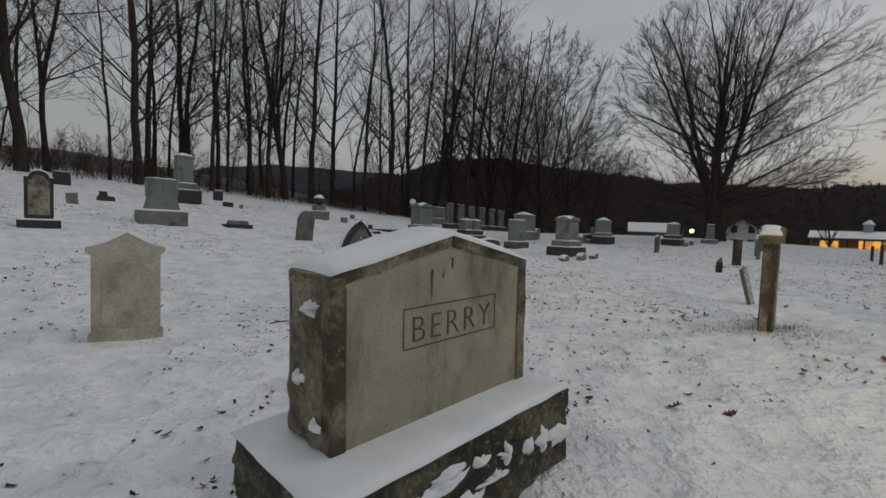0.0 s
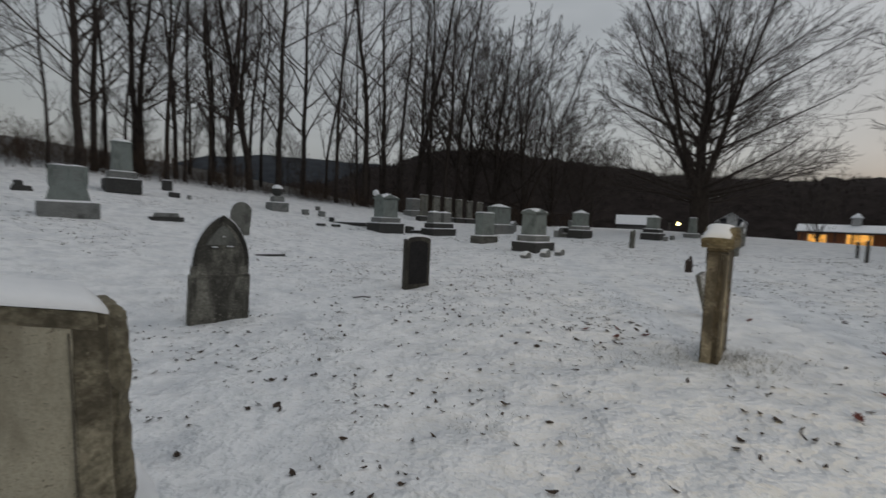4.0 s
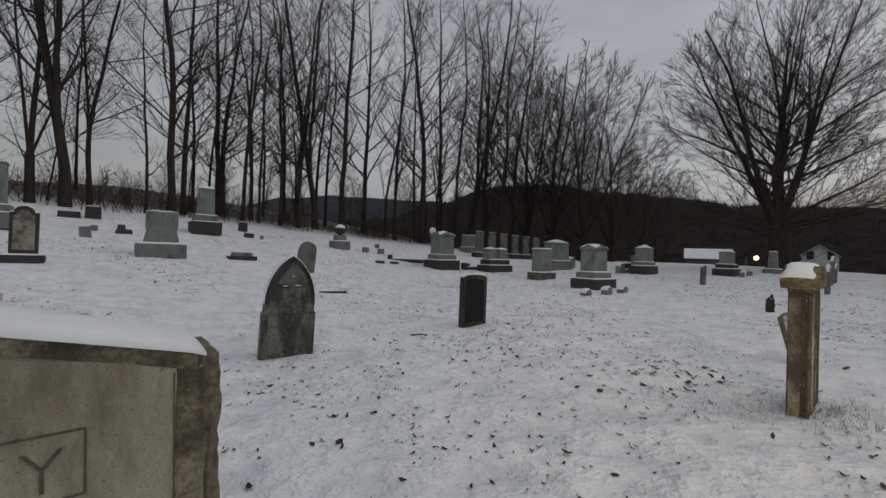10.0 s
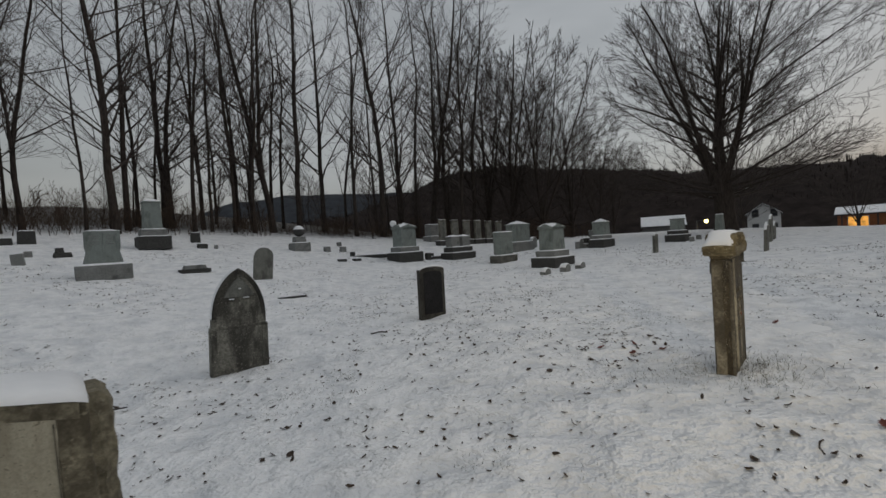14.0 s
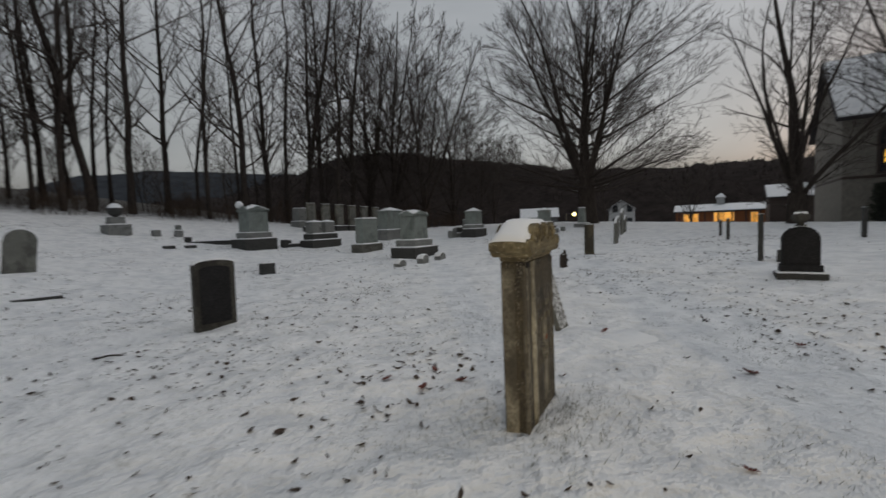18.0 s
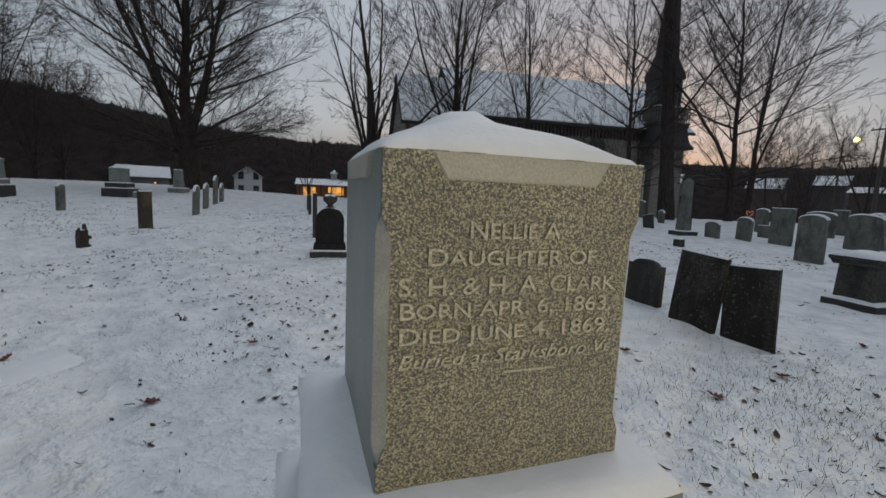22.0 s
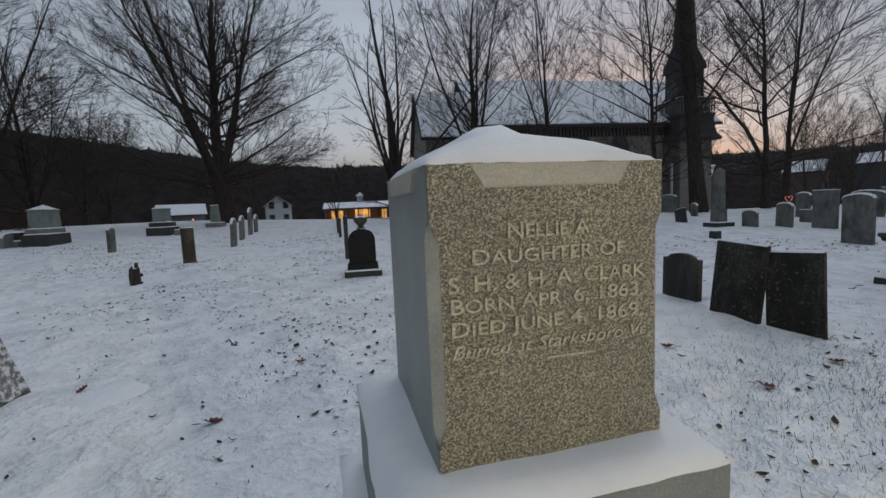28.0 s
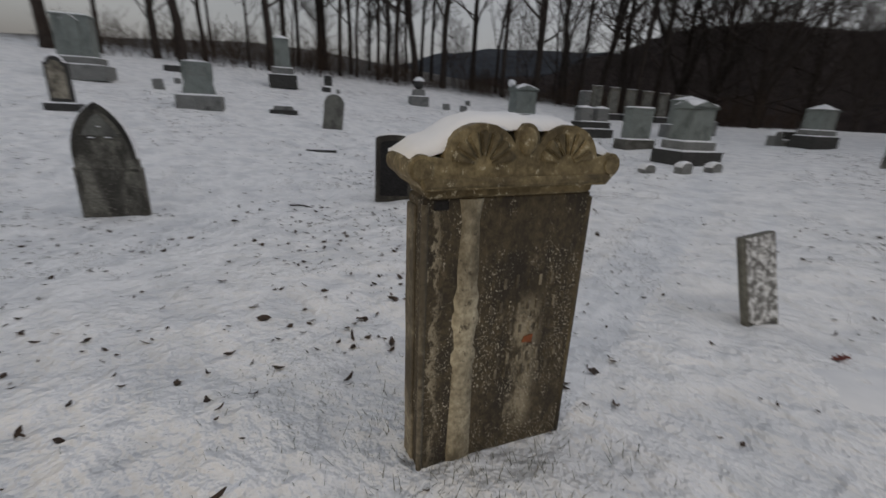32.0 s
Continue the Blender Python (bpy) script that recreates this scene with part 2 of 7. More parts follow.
def build_streaks(nt, bsdf):
    """Dark stained marble, washed pale in a ragged run down the face and freckled with pale lichen."""
    fine = noise_node(nt, 38.0, 4.0, 0.7)
    flake = noise_node(nt, 15.0, 6.0, 0.78, stretch=(1, 1, 0.75))
    runs = noise_node(nt, 9.0, 6.0, 0.72, stretch=(1, 1, 0.4))
    freckle = noise_node(nt, 95.0, 2.0, 0.6)
    where = noise_node(nt, 7.0, 4.0, 0.7, stretch=(1, 1, 0.5))
    col = ramp(nt, fine.outputs[0], [(0.3, (0.028, 0.0225, 0.0145)), (0.7, (0.096, 0.076, 0.044))])
    col = mix(nt, ramp(nt, runs.outputs[0], [(0.47, (0.0,)), (0.60, (0.85,))]), col, (0.022, 0.018, 0.014))
    col = mix(nt, ramp(nt, flake.outputs[0], [(0.60, (0.0,)), (0.68, (0.7,))]), col, (0.20, 0.17, 0.115))
    tc = nt.nodes.new("ShaderNodeTexCoord")
    sep = nt.nodes.new("ShaderNodeSeparateXYZ")
    nt.links.new(tc.outputs["Object"], sep.inputs[0])

    def joined(kind, a, b):
        n = nt.nodes.new("ShaderNodeMath")
        n.operation = kind
        for socket, value in ((0, a), (1, b)):
            if isinstance(value, (int, float)):
                n.inputs[socket].default_value = value
            else:
                nt.links.new(value, n.inputs[socket])
        return n.outputs[0]

    for centre, width, low, high in ((0.12, 0.075, 0.10, 0.78), (-0.29, 0.018, 0.0, 1.2)):
        shift = joined("SUBTRACT", joined("MULTIPLY", flake.outputs[0], 0.22), 0.11 + centre)
        band = ramp(nt, joined("ABSOLUTE", joined("ADD", sep.outputs[0], shift), 0.0), [(width * 0.35, (0.8,)), (width, (0.0,))])
        reach = ramp(nt, joined("ABSOLUTE", joined("SUBTRACT", sep.outputs[2], (low + high) / 2), 0.0), [((high - low) / 2 * 0.7, (1.0,)), ((high - low) / 2, (0.0,))])
        ragged = ramp(nt, flake.outputs[0], [(0.40, (0.0,)), (0.56, (1.0,))])
        col = mix(nt, joined("MULTIPLY", joined("MULTIPLY", band, reach), ragged), col, (0.34, 0.30, 0.215))
    spots = joined("MULTIPLY", ramp(nt, freckle.outputs[0], [(0.58, (0.0,)), (0.63, (1.0,))]), ramp(nt, where.outputs[0], [(0.47, (0.0,)), (0.56, (0.9,))]))
    col = mix(nt, spots, col, (0.42, 0.39, 0.31))
    nt.links.new(col, bsdf.inputs["Base Color"])
    bsdf.inputs["Roughness"].default_value = 0.9
    bump(nt, bsdf, flake.outputs[0], 0.7, 0.008)


MARBLE_RUNS = material("marble_stained_runs", build_streaks)
SANDSTONE = stone("brown_stone_tablet", (0.12, 0.085, 0.045), (0.23, 0.16, 0.085), 30, 0.9)
RUST = stone("rust_mark", (0.20, 0.06, 0.02), (0.32, 0.10, 0.035), 30, 0.9)
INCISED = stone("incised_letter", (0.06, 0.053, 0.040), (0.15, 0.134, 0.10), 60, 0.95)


def build_snow(nt, bsdf):
    fine = noise_node(nt, 60.0, 2.0, 0.5)
    broad = noise_node(nt, 3.0, 5.0, 0.6)
    nt.links.new(ramp(nt, broad.outputs[0], [(0.3, (0.72, 0.735, 0.76)), (0.7, (0.86, 0.865, 0.875))]), bsdf.inputs["Base Color"])
    bsdf.inputs["Roughness"].default_value = 0.65
    bsdf.inputs["Subsurface Weight"].default_value = 0.0
    bump(nt, bsdf, fine.outputs[0], 0.35, 0.006)


SNOW = material("snow", build_snow)


def build_ground(nt, bsdf):
    fine = noise_node(nt, 15.0, 3.0, 0.55)
    lumps = noise_node(nt, 2.2, 5.0, 0.58)
    grass = noise_node(nt, 38.0, 5.0, 0.8, stretch=(1, 0.6, 1))
    thin = noise_node(nt, 1.1, 6.0, 0.68)
    mottle = noise_node(nt, 5.0, 4.0, 0.58)
    snow_col = mix(nt, ramp(nt, mottle.outputs[0], [(0.48, (0.0,)), (0.72, (0.55,))]), ramp(nt, lumps.outputs[0], [(0.34, (0.72, 0.735, 0.76)), (0.56, (0.91, 0.915, 0.925))]), (0.66, 0.675, 0.68))
    # worn places where the grass comes through
    patch = nt.nodes.new("ShaderNodeMath")
    patch.operation = "MULTIPLY"
    nt.links.new(ramp(nt, thin.outputs[0], [(0.54, (0.0,)), (0.68, (1.0,))]), patch.inputs[0])
    nt.links.new(ramp(nt, grass.outputs[0], [(0.50, (0.0,)), (0.62, (1.0,))]), patch.inputs[1])
    soft = nt.nodes.new("ShaderNodeMath")
    soft.operation = "MULTIPLY"
    soft.inputs[1].default_value = 0.55
    nt.links.new(patch.outputs[0], soft.inputs[0])
    yard = mix(nt, soft.outputs[0], snow_col, (0.19, 0.20, 0.185))
    # woodland floor past the tree line: leaf litter with thin snow
    geo = nt.nodes.new("ShaderNodeTexCoord")
    sep = nt.nodes.new("ShaderNodeSeparateXYZ")
    nt.links.new(geo.outputs["Object"], sep.inputs[0])
    line = nt.nodes.new("ShaderNodeMath")
    line.operation = "MULTIPLY_ADD"
    line.inputs[1].default_value, line.inputs[2].default_value = -0.72, 0.0
    nt.links.new(sep.outputs[0], line.inputs[0])
    line2 = nt.nodes.new("ShaderNodeMath")
    line2.operation = "MULTIPLY_ADD"
    line2.inputs[1].default_value = 0.69
    nt.links.new(sep.outputs[1], line2.inputs[0])
    nt.links.new(line.outputs[0], line2.inputs[2])
    wob = nt.nodes.new("ShaderNodeMath")
    wob.operation = "MULTIPLY_ADD"
    wob.inputs[1].default_value = 7.0
    nt.links.new(lumps.outputs[0], wob.inputs[0])
    nt.links.new(line2.outputs[0], wob.inputs[2])
    div = nt.nodes.new("ShaderNodeMath")
    div.operation = "MULTIPLY"
    div.inputs[1].default_value = 0.01
    nt.links.new(wob.outputs[0], div.inputs[0])
    litter_mask = ramp(nt, div.outputs[0], [(0.325, (0.0,)), (0.365, (1.0,))])
    litter = mix(nt, ramp(nt, grass.outputs[0], [(0.55, (0.0,)), (0.66, (0.75,))]), (0.055, 0.042, 0.03), (0.45, 0.46, 0.48))
    nt.links.new(mix(nt, litter_mask, yard, litter), bsdf.inputs["Base Color"])
    bsdf.inputs["Roughness"].default_value = 0.8
    add = nt.nodes.new("ShaderNodeMath")
    add.operation = "MULTIPLY_ADD"
    add.inputs[1].default_value = 12.0
    nt.links.new(lumps.outputs[0], add.inputs[0])
    nt.links.new(fine.outputs[0], add.inputs[2])
    bump(nt, bsdf, add.outputs[0], 0.9, 0.026)


GROUND = material("snowy_ground", build_ground)


def build_frosted(nt, bsdf):
    """Snow blown onto a stone face, broken by bare dark spots."""
    blot = noise_node(nt, 22.0, 5.0, 0.7)
    fine = noise_node(nt, 80.0, 3.0, 0.7)
    col = mix(nt, ramp(nt, blot.outputs[0], [(0.45, (0.0,)), (0.58, (1.0,))]), (0.15, 0.15, 0.145), (0.72, 0.735, 0.75))
    nt.links.new(mix(nt, ramp(nt, fine.outputs[0], [(0.55, (0.0,)), (0.66, (0.6,))]), col, (0.26, 0.26, 0.25)), bsdf.inputs["Base Color"])
    bsdf.inputs["Roughness"].default_value = 0.8
    bump(nt, bsdf, blot.outputs[0], 0.8, 0.012)


FROSTED_FACE = material("snow_stuck_on_stone", build_frosted)


def plain(name, dark, light, scale=12.0, rough=0.8, relief=0.003, coord="Object", stretch=(1, 1, 1)):
    def build(nt, bsdf):
        n = noise_node(nt, scale, 5.0, 0.65, coord, stretch)
        nt.links.new(ramp(nt, n.outputs[0], [(0.3, dark), (0.7, light)]), bsdf.inputs["Base Color"])
        bsdf.inputs["Roughness"].default_value = rough
        bsdf.inputs["Specular IOR Level"].default_value = 0.05 if rough > 0.9 else 0.5
        bump(nt, bsdf, n.outputs[0], 0.4, relief)
    return material(name, build)


BARK = plain("bark_dark", (0.026, 0.0215, 0.019), (0.075, 0.062, 0.054), 14, 0.95, 0.01, stretch=(1, 1, 0.2))
TWIG = plain("twigs", (0.050, 0.042, 0.038), (0.090, 0.075, 0.068), 5, 0.95)
BRUSH = plain("brush_twigs", (0.05, 0.036, 0.028), (0.09, 0.066, 0.05), 5, 0.95)
LEAF_BROWN = plain("fallen_leaf_brown", (0.018, 0.013, 0.010), (0.075, 0.047, 0.030), 14, 0.8)
LEAF_RED = plain("fallen_leaf_red", (0.08, 0.018, 0.014), (0.16, 0.04, 0.025), 30, 0.7)
GRASS = plain("winter_grass", (0.07, 0.073, 0.055), (0.17, 0.17, 0.135), 30, 0.9)
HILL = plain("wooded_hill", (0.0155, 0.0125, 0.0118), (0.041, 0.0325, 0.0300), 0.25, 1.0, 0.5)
# same woods far off: distance haze is put into this paler, bluer colour
HILL_FAR_HAZE = plain("far_wooded_ridge", (0.030, 0.034, 0.040), (0.055, 0.06, 0.068), 0.06, 1.0, 0.5)
STUCCO = plain("church_wall_tan", (0.145, 0.133, 0.115), (0.235, 0.217, 0.186), 5, 0.9)
BROWN_TRIM = plain("brown_painted_trim", (0.035, 0.024, 0.02), (0.065, 0.045, 0.036), 8, 0.7)
SPIRE_DARK = plain("dark_shingle", (0.022, 0.02, 0.022), (0.05, 0.045, 0.046), 14, 0.85)
WHITE_PAINT = plain("white_clapboard", (0.30, 0.305, 0.31), (0.42, 0.42, 0.41), 6, 0.7)
RED_PAINT = plain("red_brown_boards", (0.10, 0.045, 0.028), (0.16, 0.07, 0.045), 6, 0.8)
GREY_PAINT = plain("grey_boards", (0.09, 0.09, 0.092), (0.15, 0.15, 0.15), 6, 0.8)
# brown boards with the warm spill of the windows put into the orange
SHOP_BOARDS_LIT = plain("orange_brown_boards", (0.20, 0.07, 0.024), (0.32, 0.115, 0.04), 6, 0.8)
GREY_DARK = plain("dark_grey_boards", (0.035, 0.034, 0.034), (0.06, 0.058, 0.056), 6, 0.85)
EVERGREEN = plain("dark_evergreen", (0.010, 0.014, 0.009), (0.028, 0.034, 0.02), 12, 0.9)
POLE_WOOD = plain("grey_pole_wood", (0.05, 0.045, 0.04), (0.10, 0.09, 0.08), 10, 0.9)
METAL = plain("dark_metal", (0.03, 0.03, 0.032), (0.06, 0.06, 0.062), 20, 0.5)


def glow(name, color, strength):
    def build(nt, bsdf):
        n = noise_node(nt, 1.3, 3.0, 0.6)
        bsdf.inputs["Base Color"].default_value = (0.05, 0.04, 0.03, 1)
        nt.links.new(ramp(nt, n.outputs[0], [(0.35, tuple(c * 0.35 for c in color)), (0.65, color)]), bsdf.inputs["Emission Color"])
        bsdf.inputs["Emission Strength"].default_value = strength
    return material(name, build)


LIT = glow("lit_window", (1.0, 0.56, 0.07), 2.0)
LIT_WARM = glow("lit_shop_window", (1.0, 0.45, 0.08), 1.2)
LAMP_YELLOW = glow("street_lamp_glow", (1.0, 0.82, 0.28), 7.0)
LAMP_RED = glow("small_red_light", (1.0, 0.30, 0.15), 1.2)


def build_glass(nt, bsdf):
    bsdf.inputs["Base Color"].default_value = (0.02, 0.022, 0.026, 1)
    bsdf.inputs["Roughness"].default_value = 0.12


GLASS = material("dark_window_glass", build_glass)


# ---- mesh helpers ----
def part(name, bm, mat, parent=None, label=""):
    me = bpy.data.meshes.new(name)
    bmesh.ops.recalc_face_normals(bm, faces=bm.faces)
    bm.to_mesh(me)
    bm.free()
    me.materials.append(mat)
    ob = new(name, me)
    ob.parent = parent
    return tagged(ob, label)


def thing(name, m, label, category, group=""):
    ob = new(name)
    ob.empty_display_size = 0.1
    ob.matrix_world = m
    return tagged(ob, label, category, group)


def setting(ob, label, category="setting"):
    return tagged(ob, label, category, kind="structure")


def block(w, d, h, z=0.0, taper=0.0, bevel=0.01, x=0.0, y=0.0, rough=0.0, cuts=0, bm=None):
    """A box on z with its sides drawn in by taper towards the top, bevelled edges, and a rough hewn face if wanted."""
    own = bmesh.new()
    bmesh.ops.create_cube(own, size=1.0)
    for v in own.verts:
        k = 1 - taper * (v.co.z + 0.5)
        v.co = Vector((v.co.x * w * k, v.co.y * d * k, (v.co.z + 0.5) * h))
    if bevel:
        bmesh.ops.bevel(own, geom=list(own.edges), offset=bevel, segments=1, affect="EDGES")
    if cuts:
        bmesh.ops.subdivide_edges(own, edges=[e for e in own.edges if e.calc_length() > 0.08], cuts=cuts, use_grid_fill=True)
    if rough:
        for v in own.verts:
            f = noise.noise_vector(Vector((v.co.x * 9 + w, v.co.y * 9, v.co.z * 9)))
            v.co += Vector((f.x, f.y, f.z * 0.35)) * rough
    for v in own.verts:
        v.co += Vector((x, y, z))
    if bm is None:
        return own
    tmp = bpy.data.meshes.new("tmp")
    own.to_mesh(tmp)
    own.free()
    bm.from_mesh(tmp)
    bpy.data.meshes.remove(tmp)
    return bm


def prism(points, z0, z1):
    """An upright block on a plan of (x, y) points."""
    bm = bmesh.new()
    f = bm.faces.new([bm.verts.new((px, py, z0)) for px, py in points])
    out = bmesh.ops.extrude_face_region(bm, geom=[f])
    bmesh.ops.translate(bm, verts=[g for g in out["geom"] if isinstance(g, bmesh.types.BMVert)], vec=(0, 0, z1 - z0))
    bmesh.ops.recalc_face_normals(bm, faces=bm.faces)
    return bm


def outline(points, depth, bevel=0.008, y=0.0, rough=0.0):
    """An upright slab: an outline in x and z, given depth along y."""
    bm = bmesh.new()
    vs = [bm.verts.new((px, y - depth / 2, pz)) for px, pz in points]
    f = bm.faces.new(vs)
    out = bmesh.ops.extrude_face_region(bm, geom=[f])
    bmesh.ops.translate(bm, verts=[g for g in out["geom"] if isinstance(g, bmesh.types.BMVert)], vec=(0, depth, 0))
    bmesh.ops.recalc_face_normals(bm, faces=bm.faces)
    if bevel:
        rim = [e for e in bm.edges if len({round(v.co.y, 5) for v in e.verts}) == 1]
        bmesh.ops.bevel(bm, geom=rim, offset=bevel, segments=2, affect="EDGES", clamp_overlap=True)
    if rough:
        for v in bm.verts:
            f = noise.noise_vector(v.co * 7)
            v.co += Vector((f.x, f.y, 0)) * rough
    return bm


def pillow(w, d, h, z=0.0, x=0.0, y=0.0, n=10, peak=0.0, over=0.012, seed=0.0):
    """Fallen snow lying on a level top: soft rounded edges, slightly uneven, with an optional peak in the middle."""
    bm = bmesh.new()
    rows = []
    for i in range(n + 1):
        row = []
        for j in range(n + 1):
            u, v = 2 * i / n - 1, 2 * j / n - 1
            u, v = math.copysign(abs(u) ** 0.6, u), math.copysign(abs(v) ** 0.6, v)
            edge = (1 - abs(u) ** 8) * (1 - abs(v) ** 8)
            rise = h * edge ** 0.45 + peak * (1 - (math.sqrt(min((u ** 4 + v ** 4) ** 0.5, 1.0) + 0.03) - 0.1732) / 0.8417) ** 1.1
            rise *= 0.88 + 0.24 * noise.noise(Vector((u * 1.7 + seed, v * 1.7, seed * 3)))
            wave = 0.010 * noise.noise(Vector((u * 4 + seed, v * 4 - seed, 3.1)))
            row.append(bm.verts.new((x + u * (w / 2 + over * edge + wave), y + v * (d / 2 + over * edge + wave), z + rise)))
        rows.append(row)
    for i in range(n):
        for j in range(n):
            bm.faces.new((rows[i][j], rows[i + 1][j], rows[i + 1][j + 1], rows[i][j + 1]))
    under = bmesh.ops.extrude_edge_only(bm, edges=[e for e in bm.edges if e.is_boundary])
    for g in under["geom"]:
        if isinstance(g, bmesh.types.BMVert):
            g.co.z = z - 0.004
    for f in bm.faces:
        f.smooth = True
    return bm


def ridge_snow(points, depth, thick, y=0.0, n=6):
    """Snow along the top of a slab: follows a line of (x, z) points and swells in the middle of the depth."""
    bm = bmesh.new()
    rows = []
    for k, (px, pz) in enumerate(points):
        row = []
        for j in range(n + 1):
            v = 2 * j / n - 1
            end = 0.25 if k in (0, len(points) - 1) else 1.0
            lift = thick * end * (1 - abs(v) ** 4) * (0.85 + 0.35 * noise.noise(Vector((px * 6, v, pz * 5))))
            row.append(bm.verts.new((px, y + v * depth / 2 * (1.04 + 0.05 * noise.noise(Vector((px * 9, v * 3, 1)))), pz + lift)))
        rows.append(row)
    for k in range(len(rows) - 1):
        for j in range(n):
            bm.faces.new((rows[k][j], rows[k][j + 1], rows[k + 1][j + 1], rows[k + 1][j]))
    low = bmesh.ops.extrude_edge_only(bm, edges=[e for e in bm.edges if e.is_boundary])
    for g in low["geom"]:
        if isinstance(g, bmesh.types.BMVert):
            g.co.z -= 0.012
    for f in bm.faces:
        f.smooth = True
    return bm


def arch(w, h, rise, n=12):
    """Outline of a tablet with a round head."""
    r = [(w / 2, 0.0)]
    for k in range(n + 1):
        a = math.pi * k / n
        r.append((w / 2 * math.cos(a), h - rise + rise * math.sin(a)))
    return r + [(-w / 2, 0.0)]


def head(r):
    """The top line of an outline, from one shoulder to the other."""
    return r[1:-1][::-1]


def mesh_arrays(name, verts, quads, mat, smooth=False):
    me = bpy.data.meshes.new(name)
    verts, quads = np.asarray(verts, np.float32).reshape(-1, 3), np.asarray(quads, np.int32).reshape(-1, 4)
    me.vertices.add(len(verts))
    me.vertices.foreach_set("co", verts.ravel())
    me.loops.add(quads.size)
    me.loops.foreach_set("vertex_index", quads.ravel())
    me.polygons.add(len(quads))
    me.polygons.foreach_set("loop_start", np.arange(0, quads.size, 4, dtype=np.int32))
    me.polygons.foreach_set("use_smooth", np.full(len(quads), smooth))
    me.update(calc_edges=True)
    me.materials.append(mat)
    return me


GRID = 52.0  # heading along which the stones of the yard stand


def at(x, y, yaw=GRID, sink=0.04, lean=0.0, back=0.0):
    return pose(x, y, ground_z(x, y) - sink, back, lean, yaw)


def text_mesh(name, words, size, depth, m, mat, parent, align="CENTER", spacing=1.0, width=None, slant=0.0, thin=0.0, small_caps=0.0, label=""):
    """Carved or raised words, each letter a part of its own."""
    cu = bpy.data.curves.new(name, "FONT")
    cu.body, cu.size, cu.extrude, cu.align_x, cu.space_character, cu.shear = words, size, depth, align, spacing, slant
    cu.resolution_u, cu.offset = 3, thin
    if small_caps:
        cu.small_caps_scale = small_caps
        for ch in cu.body_format:
            ch.use_small_caps = True
    ob = new(name, cu)
    dg = bpy.context.evaluated_depsgraph_get()
    me = bpy.data.meshes.new_from_object(ob.evaluated_get(dg))
    bpy.data.objects.remove(ob)
    bpy.data.curves.remove(cu)
    if width:
        xs = [v.co.x for v in me.vertices]
        k = width / (max(xs) - min(xs))
        for v in me.vertices:
            v.co.x *= k
    bm = bmesh.new()
    bm.from_mesh(me)
    bpy.data.meshes.remove(me)
    # gather the islands into letters
    bm.verts.ensure_lookup_table()
    seen, islands = set(), []
    for v0 in bm.verts:
        if v0.index in seen:
            continue
        stack, isle = [v0], []
        seen.add(v0.index)
        while stack:
            v = stack.pop()
            isle.append(v.index)
            for e in v.link_edges:
                o = e.other_vert(v)
                if o.index not in seen:
                    seen.add(o.index)
                    stack.append(o)
        islands.append(isle)
    verts = [tuple(v.co) for v in bm.verts]
    spans = sorted((min(verts[i][0] for i in isle), max(verts[i][0] for i in isle), isle) for isle in islands)
    letters = []
    for lo, hi, isle in spans:
        if letters and lo < letters[-1][1] - 0.5 * min(hi - lo, letters[-1][1] - letters[-1][0]):
            letters[-1] = (letters[-1][0], max(hi, letters[-1][1]), letters[-1][2] + isle)
        else:
            letters.append((lo, hi, isle))
    faces = [[v.index for v in f.verts] for f in bm.faces]
    bm.free()
    for lo, hi, isle in letters:
        index = {v: k for k, v in enumerate(isle)}
        one = bpy.data.meshes.new("letter")
        one.from_pydata([verts[i] for i in isle], [], [[index[i] for i in f] for f in faces if f[0] in index])
        one.materials.append(mat)
        out = new("letter", one)
        out.parent = parent
        out.matrix_local = m
        if label:
            tagged(out, label)


# ---- the ground: one sheet from the yard to the horizon ----
def spread(lo, hi, mid, fine, grow):
    out, v, step = [mid], mid, fine
    while v < hi:
        v += step
        step *= grow if v > mid + 9 else 1.0
        out.append(v)
    v, step = mid, fine
    while v > lo:
        v -= step
        step *= grow if v < mid - 9 else 1.0
        out.insert(0, v)
    return out


gx, gy = spread(-2600, 2600, 3.0, 0.12, 1.07), spread(-2600, 2600, 5.0, 0.12, 1.07)
gverts = []
for yy in gy:
    for xx in gx:
        near = math.exp(-((xx - 3) ** 2 + (yy - 6) ** 2) / 900)
        p = Vector((xx, yy, 0))
        relief = near * (0.050 * noise.noise(p * 0.55) + 0.034 * noise.noise(p * 1.6) + 0.030 * noise.noise(p * 3.6))
        gverts.append((xx, yy, ground_z(xx, yy) + relief))
nx, ny = len(gx), len(gy)
ii = np.arange(nx * ny).reshape(ny, nx)
gquads = np.stack([ii[:-1, :-1], ii[:-1, 1:], ii[1:, 1:], ii[1:, :-1]], -1).reshape(-1, 4)
ground = setting(new("ground", mesh_arrays("ground", gverts, gquads, GROUND, True)), "thin fresh snow over winter grass with scattered dead leaves", "ground")


